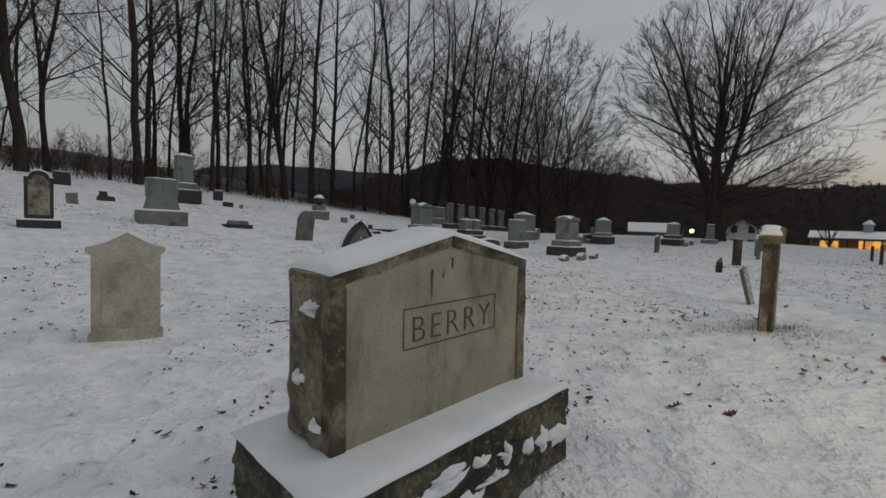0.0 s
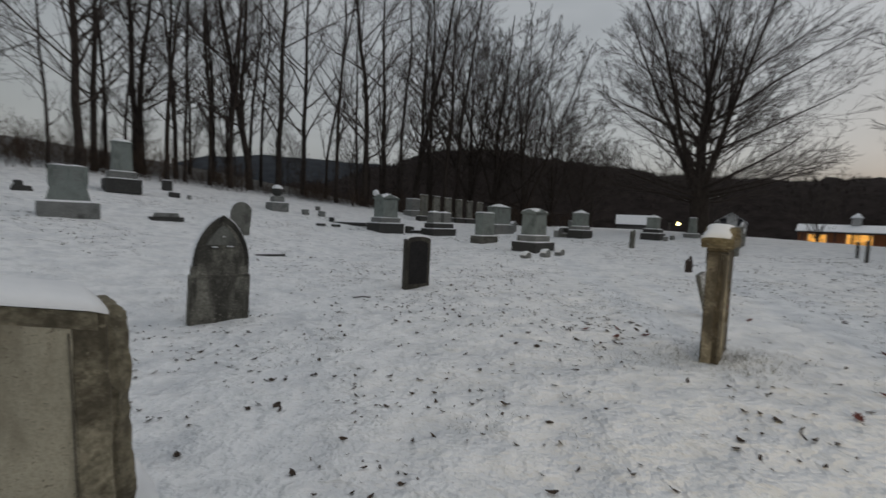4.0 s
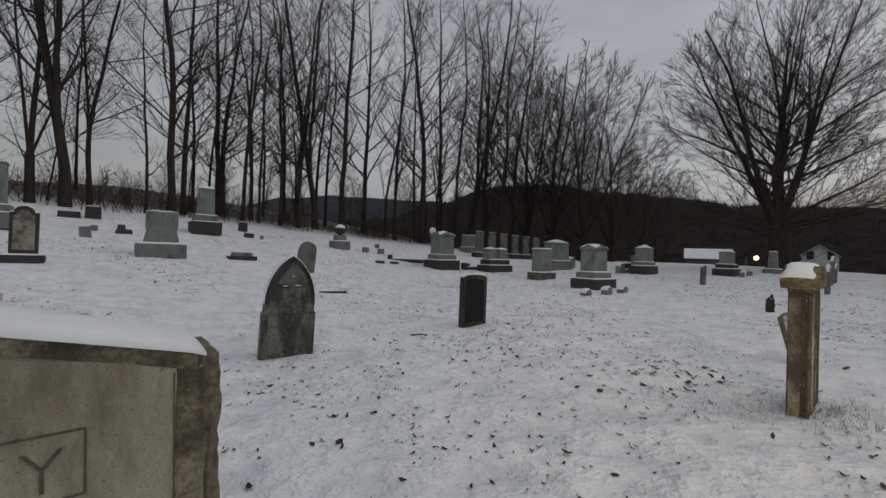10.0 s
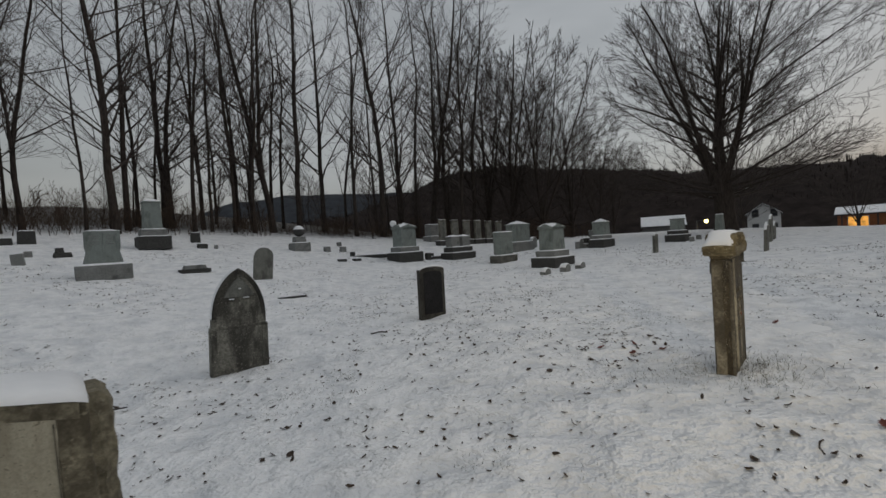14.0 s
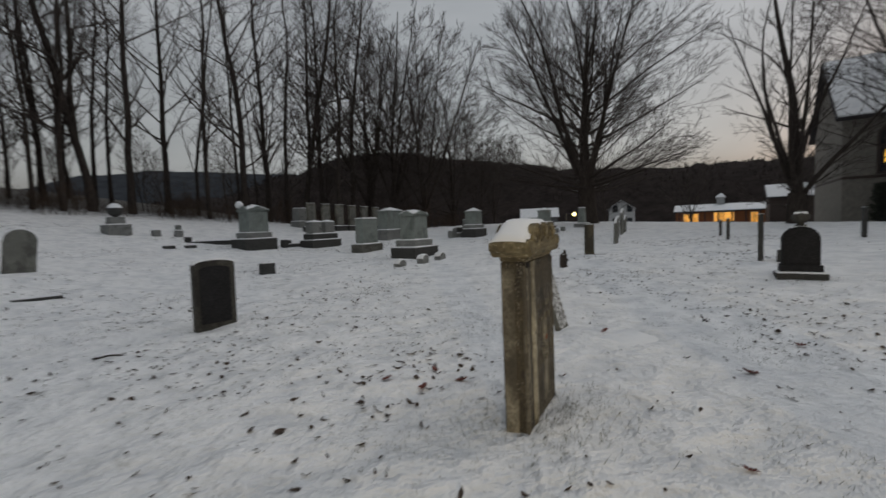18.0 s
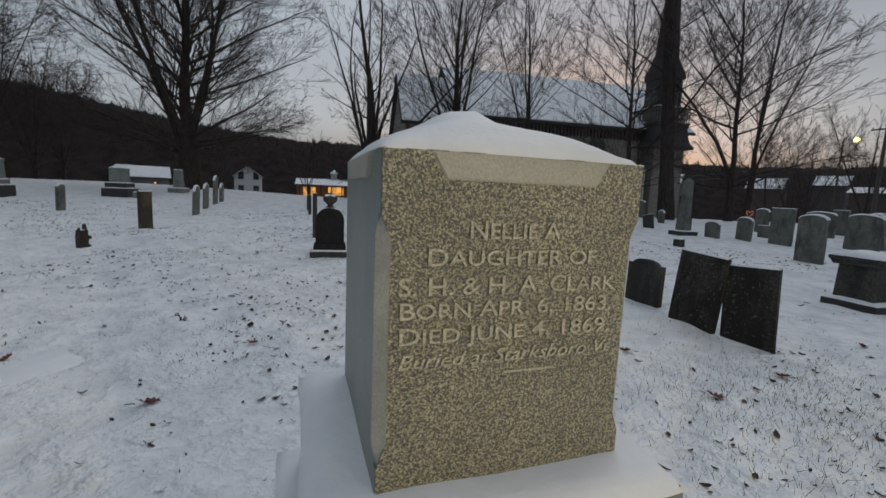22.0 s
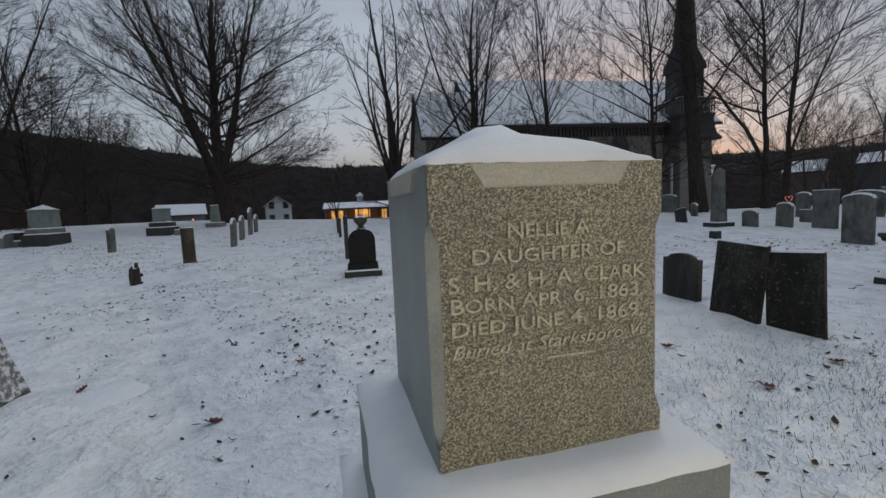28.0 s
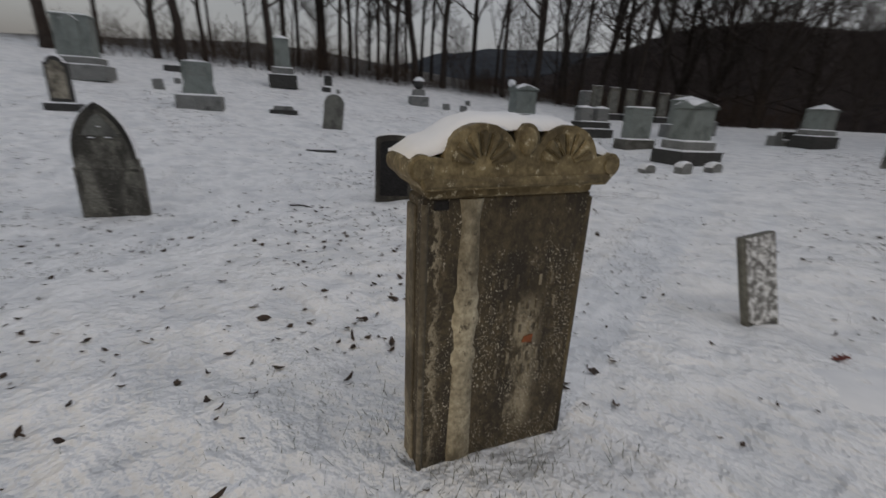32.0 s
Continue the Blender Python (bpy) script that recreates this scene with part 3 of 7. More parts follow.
# ---- hills: long wooded ridges beyond the valley ----
def ridge(name, far, lo, hi, height, mat, label, fuzz):
    """A ridge round the yard at a distance, between two headings; height gives its crest for a heading."""
    n, rows = 260, 14
    verts = []
    for r in range(rows):
        f = r / (rows - 1)
        for k in range(n):
            a = lo + (hi - lo) * k / (n - 1)
            crest = height(a) + fuzz * noise.noise(Vector((a * 2.1, far, 0))) + 0.5 * fuzz * noise.noise(Vector((a * 7, far, 4)))
            rad = far * (0.62 + 0.38 * f)
            z = -14 + (crest + 14) * (math.sin(f * math.pi / 2) ** 1.3) + fuzz * 0.6 * f * (1 - f) * noise.noise(Vector((a * 3, f * 9, 7)))
            verts.append((rad * math.cos(radians(a)), rad * math.sin(radians(a)), z))
    jj = np.arange(rows * n).reshape(rows, n)
    quads = np.stack([jj[:-1, :-1], jj[:-1, 1:], jj[1:, 1:], jj[1:, :-1]], -1).reshape(-1, 4)
    ob = setting(new(name, mesh_arrays(name, verts, quads, mat, True)), label, "hill")
    if far > 500:
        return ob
    # bare treetops along the crest
    rnd = random.Random(int(far))
    tv, tq = [], []
    for k in range(5200):
        a = rnd.uniform(lo, hi)
        f = rnd.uniform(0.25, 1.0) ** 0.6
        rad = far * (0.62 + 0.38 * f)
        crest = height(a) + fuzz * noise.noise(Vector((a * 2.1, far, 0))) + 0.5 * fuzz * noise.noise(Vector((a * 7, far, 4)))
        z = -14 + (crest + 14) * (math.sin(f * math.pi / 2) ** 1.3)
        h, w = rnd.uniform(0.4, 1.5), rnd.uniform(0.1, 0.4)
        c, s = math.cos(radians(a)), math.sin(radians(a))
        b = len(tv)
        tip = rnd.uniform(-0.6, 0.6)
        tv += [(rad * c - w * -s, rad * s - w * c, z - 2), (rad * c + w * -s, rad * s + w * c, z - 2),
               (rad * c + (tip + 0.1) * -s, rad * s + (tip + 0.1) * c, z + h), (rad * c + (tip - 0.1) * -s, rad * s + (tip - 0.1) * c, z + h)]
        tq.append((b, b + 1, b + 2, b + 3))
    tagged(new("hillside_trees", mesh_arrays("hillside_trees", tv, tq, HILL)), "bare dark woods covering the hillside", "woods", kind="stuff")
    return ob


def crest_line(a, far, stops):
    """Height of a crest from (heading, degrees above the eye) stops."""
    for (a0, e0), (a1, e1) in zip(stops[:-1], stops[1:]):
        if a0 <= a <= a1:
            f = (a - a0) / (a1 - a0)
            f = f * f * (3 - 2 * f)
            return 1.9 + far * math.tan(radians(e0 + (e1 - e0) * f))
    return 1.9 + far * math.tan(radians(stops[-1][1] if a > stops[-1][0] else stops[0][1]))


def near_crest(a):
    return crest_line(a, 260, [(-60, 3.0), (-30, 5.4), (-16, 5.4), (-3, 3.9), (20, 4.6), (45, 5.4), (57, 5.5), (68, 6.2), (74, 7.2), (82, 8.2), (90, 9.4), (96, 9.0), (104, 6.6), (112, 4.0), (128, 2.2)])


def far_crest(a):
    return crest_line(a, 820, [(-180, 2.0), (-60, 3.5), (40, 4.0), (95, 6.6), (110, 6.9), (117, 7.0), (124, 6.3), (130, 4.6), (150, 2.8), (180, 2.0)])


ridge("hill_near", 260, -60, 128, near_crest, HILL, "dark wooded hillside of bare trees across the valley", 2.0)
ridge("hill_far", 820, -180, 180, far_crest, HILL_FAR_HAZE, "distant wooded ridge under the dusk sky, haze put into its blue-grey colour", 3.0)


# ---- gravestones ----
def tablet(x, y, w, d, h, kind="arch", mat=MARBLE_GREY, label="", yaw=GRID, lean=0.0, back=0.0, rise=None, foot=None, snow=0.035, group="gravestones", frame_mat=None, name="gravestone"):
    """A thin upright slab; kind is the shape of its head."""
    st = thing(name, at(x, y, yaw, 0.05, lean, back), label, "gravestone", group)
    h += 0.05
    z0 = 0.0
    if foot:
        fw, fd, fh = foot
        part("base", block(fw, fd, fh + 0.05, 0, 0, 0.012), GRANITE_DARK, st, "dark stone base")
        part("base_snow", pillow(fw * 0.97, fd * 0.97, 0.035, fh + 0.05, seed=x), SNOW, st, "snow lying on the base")
        z0 = fh + 0.052
        h -= fh
    rise = w * 0.5 if rise is None else rise
    if kind == "arch":
        r = arch(w, h, rise)
    elif kind == "flat":
        r = [(w / 2, 0), (w / 2, h), (-w / 2, h), (-w / 2, 0)]
    elif kind == "slant":
        r = [(w / 2, 0), (w / 2, h * 0.94), (-w * 0.1, h), (-w / 2, h * 0.97), (-w / 2, 0)]
    elif kind == "point":
        r = [(w / 2, 0), (w / 2, h - rise)] + [(w / 2 * (1 - k / 6) ** 0.62, h - rise + rise * (k / 6)) for k in range(1, 6)] + [(0, h)]
        r += [(-px, pz) for px, pz in r[1:-1][::-1]] + [(-w / 2, 0)]
    elif kind == "shoulder":
        r = [(w / 2, 0), (w / 2, h - rise), (w * 0.36, h - rise)] + [(w * 0.36 * math.cos(math.pi * k / 10), h - rise + rise * math.sin(math.pi * k / 10)) for k in range(1, 10)]
        r += [(-w * 0.36, h - rise), (-w / 2, h - rise), (-w / 2, 0)]
    r = [(px, pz + z0) for px, pz in r]
    slab = part("slab", outline(r, d, min(0.012, d * 0.15)), mat, st)
    if snow:
        part("snow_cap", ridge_snow(head(r), d, snow), SNOW, st, "thin snow along the top")
    if frame_mat:
        inner = [(px * 0.74, z0 + 0.12 + (pz - z0) * 0.80) for px, pz in r]
        part("inset_panel", outline(inner, 0.01, 0, -d / 2 - 0.004), frame_mat, st, "dark smooth inset panel" if frame_mat is SLATE else "pale worn inset panel")
    return st


def monument(x, y, w, d, h, bases, top="flat", mat=GRANITE_GREEN, label="", taper=0.06, yaw=GRID, base_mats=None, group="monuments", name="monument", sink=0.06, total_snow=0.05):
    """A die on stepped bases. bases: (width, depth, height) from the ground up."""
    st = thing(name, at(x, y, yaw, sink), label, "monument", group)
    z = 0.0
    for k, (bw, bd, bh) in enumerate(bases):
        bh += sink if k == 0 else 0
        bmats = base_mats or (GRANITE, GRANITE)
        part("base" if k == 0 else "step", block(bw, bd, bh, z, 0, 0.014, rough=0.012 if k == 0 else 0, cuts=3 if k == 0 else 0), bmats[min(k, len(bmats) - 1)], st)
        z += bh
        part("step_snow", pillow(bw * 0.97, bd * 0.97, total_snow, z, seed=x + k), SNOW, st, "snow lying on the step")
    part("die", block(w, d, h, z + 0.003, taper, 0.012), mat, st)
    zt, tw, td = z + h + 0.003, w * (1 - taper), d * (1 - taper)
    if top == "flat":
        part("cap", block(tw * 1.06, td * 1.06, 0.07, zt, 0, 0.012), mat, st)
        part("snow_cap", pillow(tw * 1.02, td * 1.02, 0.05, zt + 0.07, seed=y), SNOW, st, "snow on the cap")
    elif top == "hip":
        part("cap", block(tw * 1.10, td * 1.10, 0.06, zt, 0, 0.012), mat, st)
        part("snow_cap", pillow(tw * 1.06, td * 1.06, 0.03, zt + 0.06, peak=min(tw, td) * 0.30, seed=y), SNOW, st, "peaked snow on the cap")
    elif top == "gable":
        cw, cd, ch = tw * 1.14, td * 1.14, tw * 0.24
        cap = outline([(cw / 2, zt), (cw / 2, zt + 0.07), (0, zt + ch), (-cw / 2, zt + 0.07), (-cw / 2, zt)], cd, 0.01)
        part("gable_cap", cap, mat, st)
        bm = outline([(cd / 2, zt + 0.002), (cd / 2, zt + 0.072), (0, zt + ch), (-cd / 2, zt + 0.072), (-cd / 2, zt + 0.002)], cw * 1.01, 0.01)
        bmesh.ops.rotate(bm, verts=bm.verts, matrix=Matrix.Rotation(math.pi / 2, 3, "Z"))
        part("cross_gable", bm, mat, st)
        part("snow_cap", pillow(cw * 0.99, cd * 0.99, 0.075, zt + 0.075, peak=ch * 0.80, seed=y, n=14), SNOW, st, "peaked snow on the gabled cap")
    elif top == "ball":
        bm = bmesh.new()
        bmesh.ops.create_uvsphere(bm, u_segments=24, v_segments=14, radius=0.30)
        for v in bm.verts:
            v.co.z += zt + 0.30
        for f in bm.faces:
            f.smooth = True
        part("ball", bm, GRANITE_DARK, st, "dark polished granite ball")
        bm = bmesh.new()
        bmesh.ops.create_uvsphere(bm, u_segments=24, v_segments=14, radius=0.312)
        bmesh.ops.bisect_plane(bm, geom=list(bm.verts) + list(bm.edges) + list(bm.faces), plane_co=(0, 0, 0.10), plane_no=(0, 0, 1), clear_inner=True)
        for v in bm.verts:
            v.co.z = v.co.z * 1.04 + zt + 0.30
        for f in bm.faces:
            f.smooth = True
        part("snow_cap", bm, SNOW, st, "cap of snow on the ball")
    return st


def marker(x, y, w, d, h, mat=GRANITE, label="small square granite corner marker in the snow", yaw=GRID, lean=0.0, group="small markers", snow=0.035, round_top=False):
    st = thing("grave_marker", at(x, y, yaw, 0.05, lean), label, "grave marker", group)
    if round_top:
        r = arch(w, h + 0.05, w * 0.35, 8)
        part("block", outline(r, d, 0.01), mat, st)
        part("snow_cap", ridge_snow(head(r), d, snow), SNOW, st, "snow on top")
    else:
        part("block", block(w, d, h + 0.05, 0, 0.06, 0.012, rough=0.006, cuts=1), mat, st)
        part("snow_cap", pillow(w * 0.9, d * 0.9, snow, h + 0.05, seed=x, n=6), SNOW, st, "snow on top")
    return st


def hewn(bm, deep):
    """Breaks the faces of a block into rock-faced facets, its top left level."""
    top = max(v.co.z for v in bm.verts) - 0.03
    for v in bm.verts:
        f = noise.noise_vector(v.co * 5) + 0.7 * noise.noise_vector(v.co * 13) + 0.4 * noise.noise_vector(v.co * 31)
        v.co += Vector((f.x, f.y, f.z * (0.15 if v.co.z > top else 0.6))) * deep
    return bm


# The large slab with the family name, beside which the walk begins
fam = thing("family_monument", pose(-0.45, 1.31, ground_z(-0.45, 1.31) - 0.05, 0, -1.6, 51.9), "grey weathered monument with carved family name, snow on top", "monument")
FZ = 0.675 - (ground_z(-0.45, 1.31) - 0.05)   # foot of the die
FW, FD = 1.39, 0.36
FL = 0.665   # the die reaches less far to this side of its peak
part("base", hewn(block(1.70, 0.80, FZ - 0.02, 0, 0, 0.02, y=-0.02, cuts=22), 0.026), CEMENT_MOSSY, fam, "rough rock-faced base, dark with moss")
part("base_snow", pillow(1.72, 0.815, 0.045, FZ - 0.020, y=-0.02, n=26, seed=2.2, over=0.022), SNOW, fam, "snow on the base ledge")
fr = [(FW / 2, 0), (FW / 2, 0.755), (0.02, 0.925), (-FL, 0.772), (-FL, 0)]
die = part("die", outline([(px, pz + FZ) for px, pz in fr], FD, 0.02), CEMENT, fam)
# rock-faced margin round the face and down the sides
for sgn in (-1, 1):
    part("side_margin", hewn(block(0.085 if sgn > 0 else 0.07, FD + 0.010, 0.755, FZ + 0.001, 0.0, 0.006, x=FW / 2 - 0.036 if sgn > 0 else -FL + 0.03, cuts=8), 0.005), CEMENT_STAIN, fam, "rough margin beside the face")
    part("side_rock", hewn(block(0.10, FD * 0.80, 0.74, FZ + 0.01, 0.0, 0.03, x=FW / 2 + 0.020 if sgn > 0 else -FL + 0.026, y=0.025, cuts=16), 0.020), CEMENT_ROUGH, fam, "rough broken side")
    ex, ez = (FW / 2 * 0.99, 0.0) if sgn > 0 else (-FL * 0.99, 0.016)
    bm = outline([(0.02, FZ + 0.928), (0.02, FZ + 0.855), (ex, FZ + 0.685 + ez), (ex, FZ + 0.759 + ez)][::sgn], FD + 0.012, 0.01)
    bmesh.ops.subdivide_edges(bm, edges=[e for e in bm.edges if e.calc_length() > 0.1], cuts=5, use_grid_fill=True)
    for v in bm.verts:
        f = noise.noise_vector(v.co * 11)
        v.co += Vector((0, f.y, f.z * 0.4)) * 0.009
    part("top_margin", bm, CEMENT_STAIN, fam, "rough stained top margin")
part("snow_cap", ridge_snow([(-FL - 0.01, FZ + 0.772), (-FL + 0.035, FZ + 0.785), (-FW / 3, FZ + 0.815), (-FW / 6, FZ + 0.87), (0.02, FZ + 0.925), (FW / 6, FZ + 0.875), (FW / 3, FZ + 0.82), (FW / 2 - 0.035, FZ + 0.772), (FW / 2 + 0.008, FZ + 0.757)], FD + 0.015, 0.040), SNOW, fam, "snow along the sloping top")
FACE = -FD / 2 - 0.001
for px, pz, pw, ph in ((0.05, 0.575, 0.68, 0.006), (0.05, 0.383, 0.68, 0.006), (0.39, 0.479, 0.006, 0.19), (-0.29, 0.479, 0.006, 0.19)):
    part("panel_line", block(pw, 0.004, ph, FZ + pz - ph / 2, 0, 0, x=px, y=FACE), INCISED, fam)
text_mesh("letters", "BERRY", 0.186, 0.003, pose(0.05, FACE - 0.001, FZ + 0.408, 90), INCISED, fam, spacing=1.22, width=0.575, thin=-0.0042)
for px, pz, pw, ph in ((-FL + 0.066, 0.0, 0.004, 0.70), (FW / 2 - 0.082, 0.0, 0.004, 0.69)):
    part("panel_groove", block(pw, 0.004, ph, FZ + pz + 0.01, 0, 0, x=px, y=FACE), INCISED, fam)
# dark runs below the apex and snow caught on the rough base
for k, (cx, cz, ch) in enumerate(((-0.115, 0.60, 0.15), (-0.035, 0.70, 0.05), (0.03, 0.74, 0.06))):
    part("dark_run", outline([(cx + 0.003, FZ + cz), (cx + 0.008, FZ + cz + ch * 0.35), (cx + 0.006, FZ + cz + ch * 0.7), (cx + 0.011, FZ + cz + ch), (cx - 0.008, FZ + cz + ch * 0.95), (cx - 0.004, FZ + cz + ch * 0.6), (cx - 0.007, FZ + cz + ch * 0.3)], 0.003, 0, FACE), CEMENT_STAIN, fam, "dark stain running down")


def snow_patch(rnd, cx, cz, w, h, y, thick, side=False):
    """A ragged patch of snow clinging to an upright face."""
    n, rings, seed = 26, 4, rnd.uniform(0, 50)
    bm = bmesh.new()
    edge = []
    for m in range(n):
        q = 2 * math.pi * m / n
        v = Vector((math.cos(q) * 1.2 + seed, math.sin(q) * 1.2, seed))
        edge.append(max(0.18, 0.75 + 0.75 * noise.noise(v) + 0.5 * noise.noise(v * 2.7)))
    rows = []
    for r in range(rings + 1):
        f = r / rings
        rows.append([bm.verts.new((cx + w / 2 * f * edge[m] * math.cos(2 * math.pi * m / n), y - thick * (1 - f ** 2.4) + thick * 0.35, cz + h / 2 * f * edge[m] * math.sin(2 * math.pi * m / n))) for m in range(n)])
    for a, b in zip(rows[:-1], rows[1:]):
        for m in range(n):
            bm.faces.new((a[m], a[(m + 1) % n], b[(m + 1) % n], b[m]))
    bmesh.ops.remove_doubles(bm, verts=bm.verts, dist=1e-5)
    for f in bm.faces:
        f.smooth = True
    if side:
        bmesh.ops.rotate(bm, verts=bm.verts, matrix=Matrix.Rotation(-math.pi / 2, 3, "Z"))
    return bm


rnd = random.Random(14)
for k in range(15):
    part("stuck_snow", snow_patch(rnd, rnd.uniform(-0.55, 0.82), rnd.uniform(0.10, FZ - 0.08), rnd.uniform(0.12, 0.36), rnd.uniform(0.06, 0.16), -0.432, 0.03), SNOW, fam, "snow caught on the rough face")
for cx, cz, w, h in ((0.06, FZ + 0.62, 0.13, 0.06), (-0.04, FZ + 0.30, 0.07, 0.06), (0.10, FZ + 0.13, 0.05, 0.05)):
    part("side_snow", snow_patch(rnd, cx, cz, w * 1.3, h * 1.4, -FL - 0.036, 0.03, True), SNOW, fam, "snow stuck on the broken side")

# The leaning line of old tablets near the walk
wm = thing("gravestone", at(-4.02, 3.2, 47, 0.05, 0, -2), "cream marble tablet with a pointed moulded cap", "gravestone", "gravestones")
wr = [(0.31, 0), (0.31, 0.12), (0.285, 0.13), (0.285, 0.86), (0.33, 0.90), (0.33, 0.945), (0.17, 1.00), (0, 1.10), (-0.17, 1.00), (-0.33, 0.945), (-0.33, 0.90), (-0.285, 0.86), (-0.285, 0.13), (-0.31, 0.12), (-0.31, 0)]
part("slab", outline([(a * 1.06, b * 1.10) for a, b in wr], 0.11, 0.008), MARBLE_PALE, wm)
part("panel", outline([(0.215, 0.22), (0.215, 0.78), (0.13, 0.86), (0, 0.93), (-0.13, 0.86), (-0.215, 0.78), (-0.215, 0.22), (0, 0.17)], 0.008, 0, -0.058), MARBLE_PALE, wm, "smooth cream inscription panel")
part("snow_cap", ridge_snow([(-0.34, 1.04), (-0.17, 1.105), (0, 1.21), (0.17, 1.105), (0.34, 1.04)], 0.10, 0.012), SNOW, wm, "dusting of snow")

pt = thing("gravestone", pose(-2.45, 6.1, ground_z(-2.45, 6.1) - 0.05, 3, 1.0, 48.5), "grey lichened marble tablet with a pointed arch head", "gravestone", "gravestones")
ph = 1.72 - (ground_z(-2.45, 6.1) - 0.05)
def gothic(w, zs, ztop, n=8):
    """A pointed arch of two arcs that spring from the sides."""
    r, c = 0.75 * w, 0.25 * w
    top = math.acos(c / r)
    half = [(r * math.cos(top * k / n) - c, zs + (ztop - zs) * math.sin(top * k / n) / math.sin(top)) for k in range(n + 1)]
    return half + [(-a, b) for a, b in half[:-1][::-1]]


prr = [(0.39, 0), (0.385, 0.70), (0.36, 0.73)] + gothic(0.72, 0.86, ph) + [(-0.36, 0.73), (-0.385, 0.70), (-0.39, 0)]
part("slab", outline(prr, 0.12, 0.014), MARBLE_OLD, pt)
part("ledge", block(0.77, 0.15, 0.035, 0.70, 0.04, 0.008), MARBLE_OLD, pt, "worn moulded ledge")
for sgn in (-1, 1):
    part("pilaster", block(0.075, 0.145, 0.70, 0, 0.02, 0.01, x=sgn * 0.335), MARBLE_OLD, pt, "streaked side moulding")
rim = gothic(0.70, 0.86, ph - 0.015)
inner = gothic(0.60, 0.86, ph - 0.095)
for half in (0, 1):
    q = len(rim) // 2
    a, b = (rim[:q + 1], inner[:q + 1]) if half == 0 else (rim[q:], inner[q:])
    part("arch_moulding", outline(a + b[::-1], 0.145, 0.006), SLATE_GREY, pt, "dark weathered arch moulding")
part("inner_arch", outline([(0.20, ph - 0.42), (0.17, ph - 0.34), (0.06, ph - 0.19), (0, ph - 0.15), (-0.06, ph - 0.19), (-0.17, ph - 0.34), (-0.20, ph - 0.42)], 0.016, 0.004, -0.066), MARBLE_GREY, pt, "raised worn triangle in the arch")
for px, pz, pw in ((-0.10, ph - 0.45, 0.11), (0.09, ph - 0.44, 0.13), (0.01, ph - 0.31, 0.05)):
    part("carving", block(pw * 0.9, 0.03, 0.025, pz - 0.02, 0.2, 0.008, x=px, y=-0.070), MARBLE_OLD, pt, "worn carved motif")
    part("caught_snow", pillow(pw * 0.6, 0.03, 0.008, pz + 0.005, x=px, y=-0.072, n=6, seed=px), SNOW, pt, "snow caught on the carving")
part("snow_cap", ridge_snow(gothic(0.72, 0.86, ph)[::-1], 0.11, 0.008), SNOW, pt, "thin snow on the edge")

tablet(-0.18, 9.2, 0.60, 0.14, 1.05, "arch", SLATE_GREY, "black slate tablet with a low curved head", 44, 0.6, 0, 0.07, frame_mat=SLATE)
tablet(-6.98, 14.0, 0.64, 0.10, 1.10, "arch", MARBLE_GREY, "leaning brown-grey round-headed marble tablet", 50, 6, -2, 0.30, snow=0.012)
marker(-1.2, 15.0, 0.42, 0.22, 0.33, GRANITE_DARK, "dark low block gravestone set in the snow", 46, 2)
flat = thing("ledger_slab", at(-4.5, 11.4, 40, 0.02), "narrow dark slab lying flat in the snow", "slab")
part("slab", block(0.75, 0.16, 0.06, 0, 0, 0.01), GRANITE_DARK, flat)
part("snow_cap", pillow(0.70, 0.12, 0.02, 0.06, n=6), SNOW, flat, "snow on the slab")

# The scroll-topped slab that the walk circles
SG = 0.42
scroll = thing("scroll_gravestone", pose(3.69, 5.32, SG - 0.02, 0, -0.7, 57.0), "tall stained marble gravestone with a scrolled cap and snow on top", "gravestone", "gravestones")
SW, SD, SH = 0.69, 0.165, 1.17
part("slab", block(SW, SD, SH, 0, 0.0, 0.012), MARBLE_RUNS, scroll, "stained dark marble slab")
# narrow sides: a washed pale face between dark stains, and a thin bead along the front corner
for sgn in (-1, 1):
    bm = block(0.016, 0.088, SH - 0.06, 0.02, 0.0, 0.005, x=sgn * (SW / 2 + 0.002), y=0.030, cuts=10)
    for v in bm.verts:
        v.co.y += 0.010 * noise.noise(Vector((v.co.z * 3.1, sgn, 4))) + 0.004 * noise.noise(Vector((v.co.z * 14, v.co.y * 9, 4)))
    part("side_face", bm, MARBLE_WORN if sgn < 0 else MARBLE_STAINED, scroll, "washed pale strip of the narrow side")
    bm = bmesh.new()
    bmesh.ops.create_cone(bm, segments=12, radius1=0.013, radius2=0.013, depth=SH - 0.03, cap_ends=True)
    for v in bm.verts:
        v.co += Vector((sgn * (SW / 2 - 0.006), -SD / 2 + 0.007, SH / 2 - 0.01))
    for f in bm.faces:
        f.smooth = True
    part("corner_bead", bm, MARBLE_WORN if sgn < 0 else MARBLE_STAINED, scroll, "thin worn corner bead")
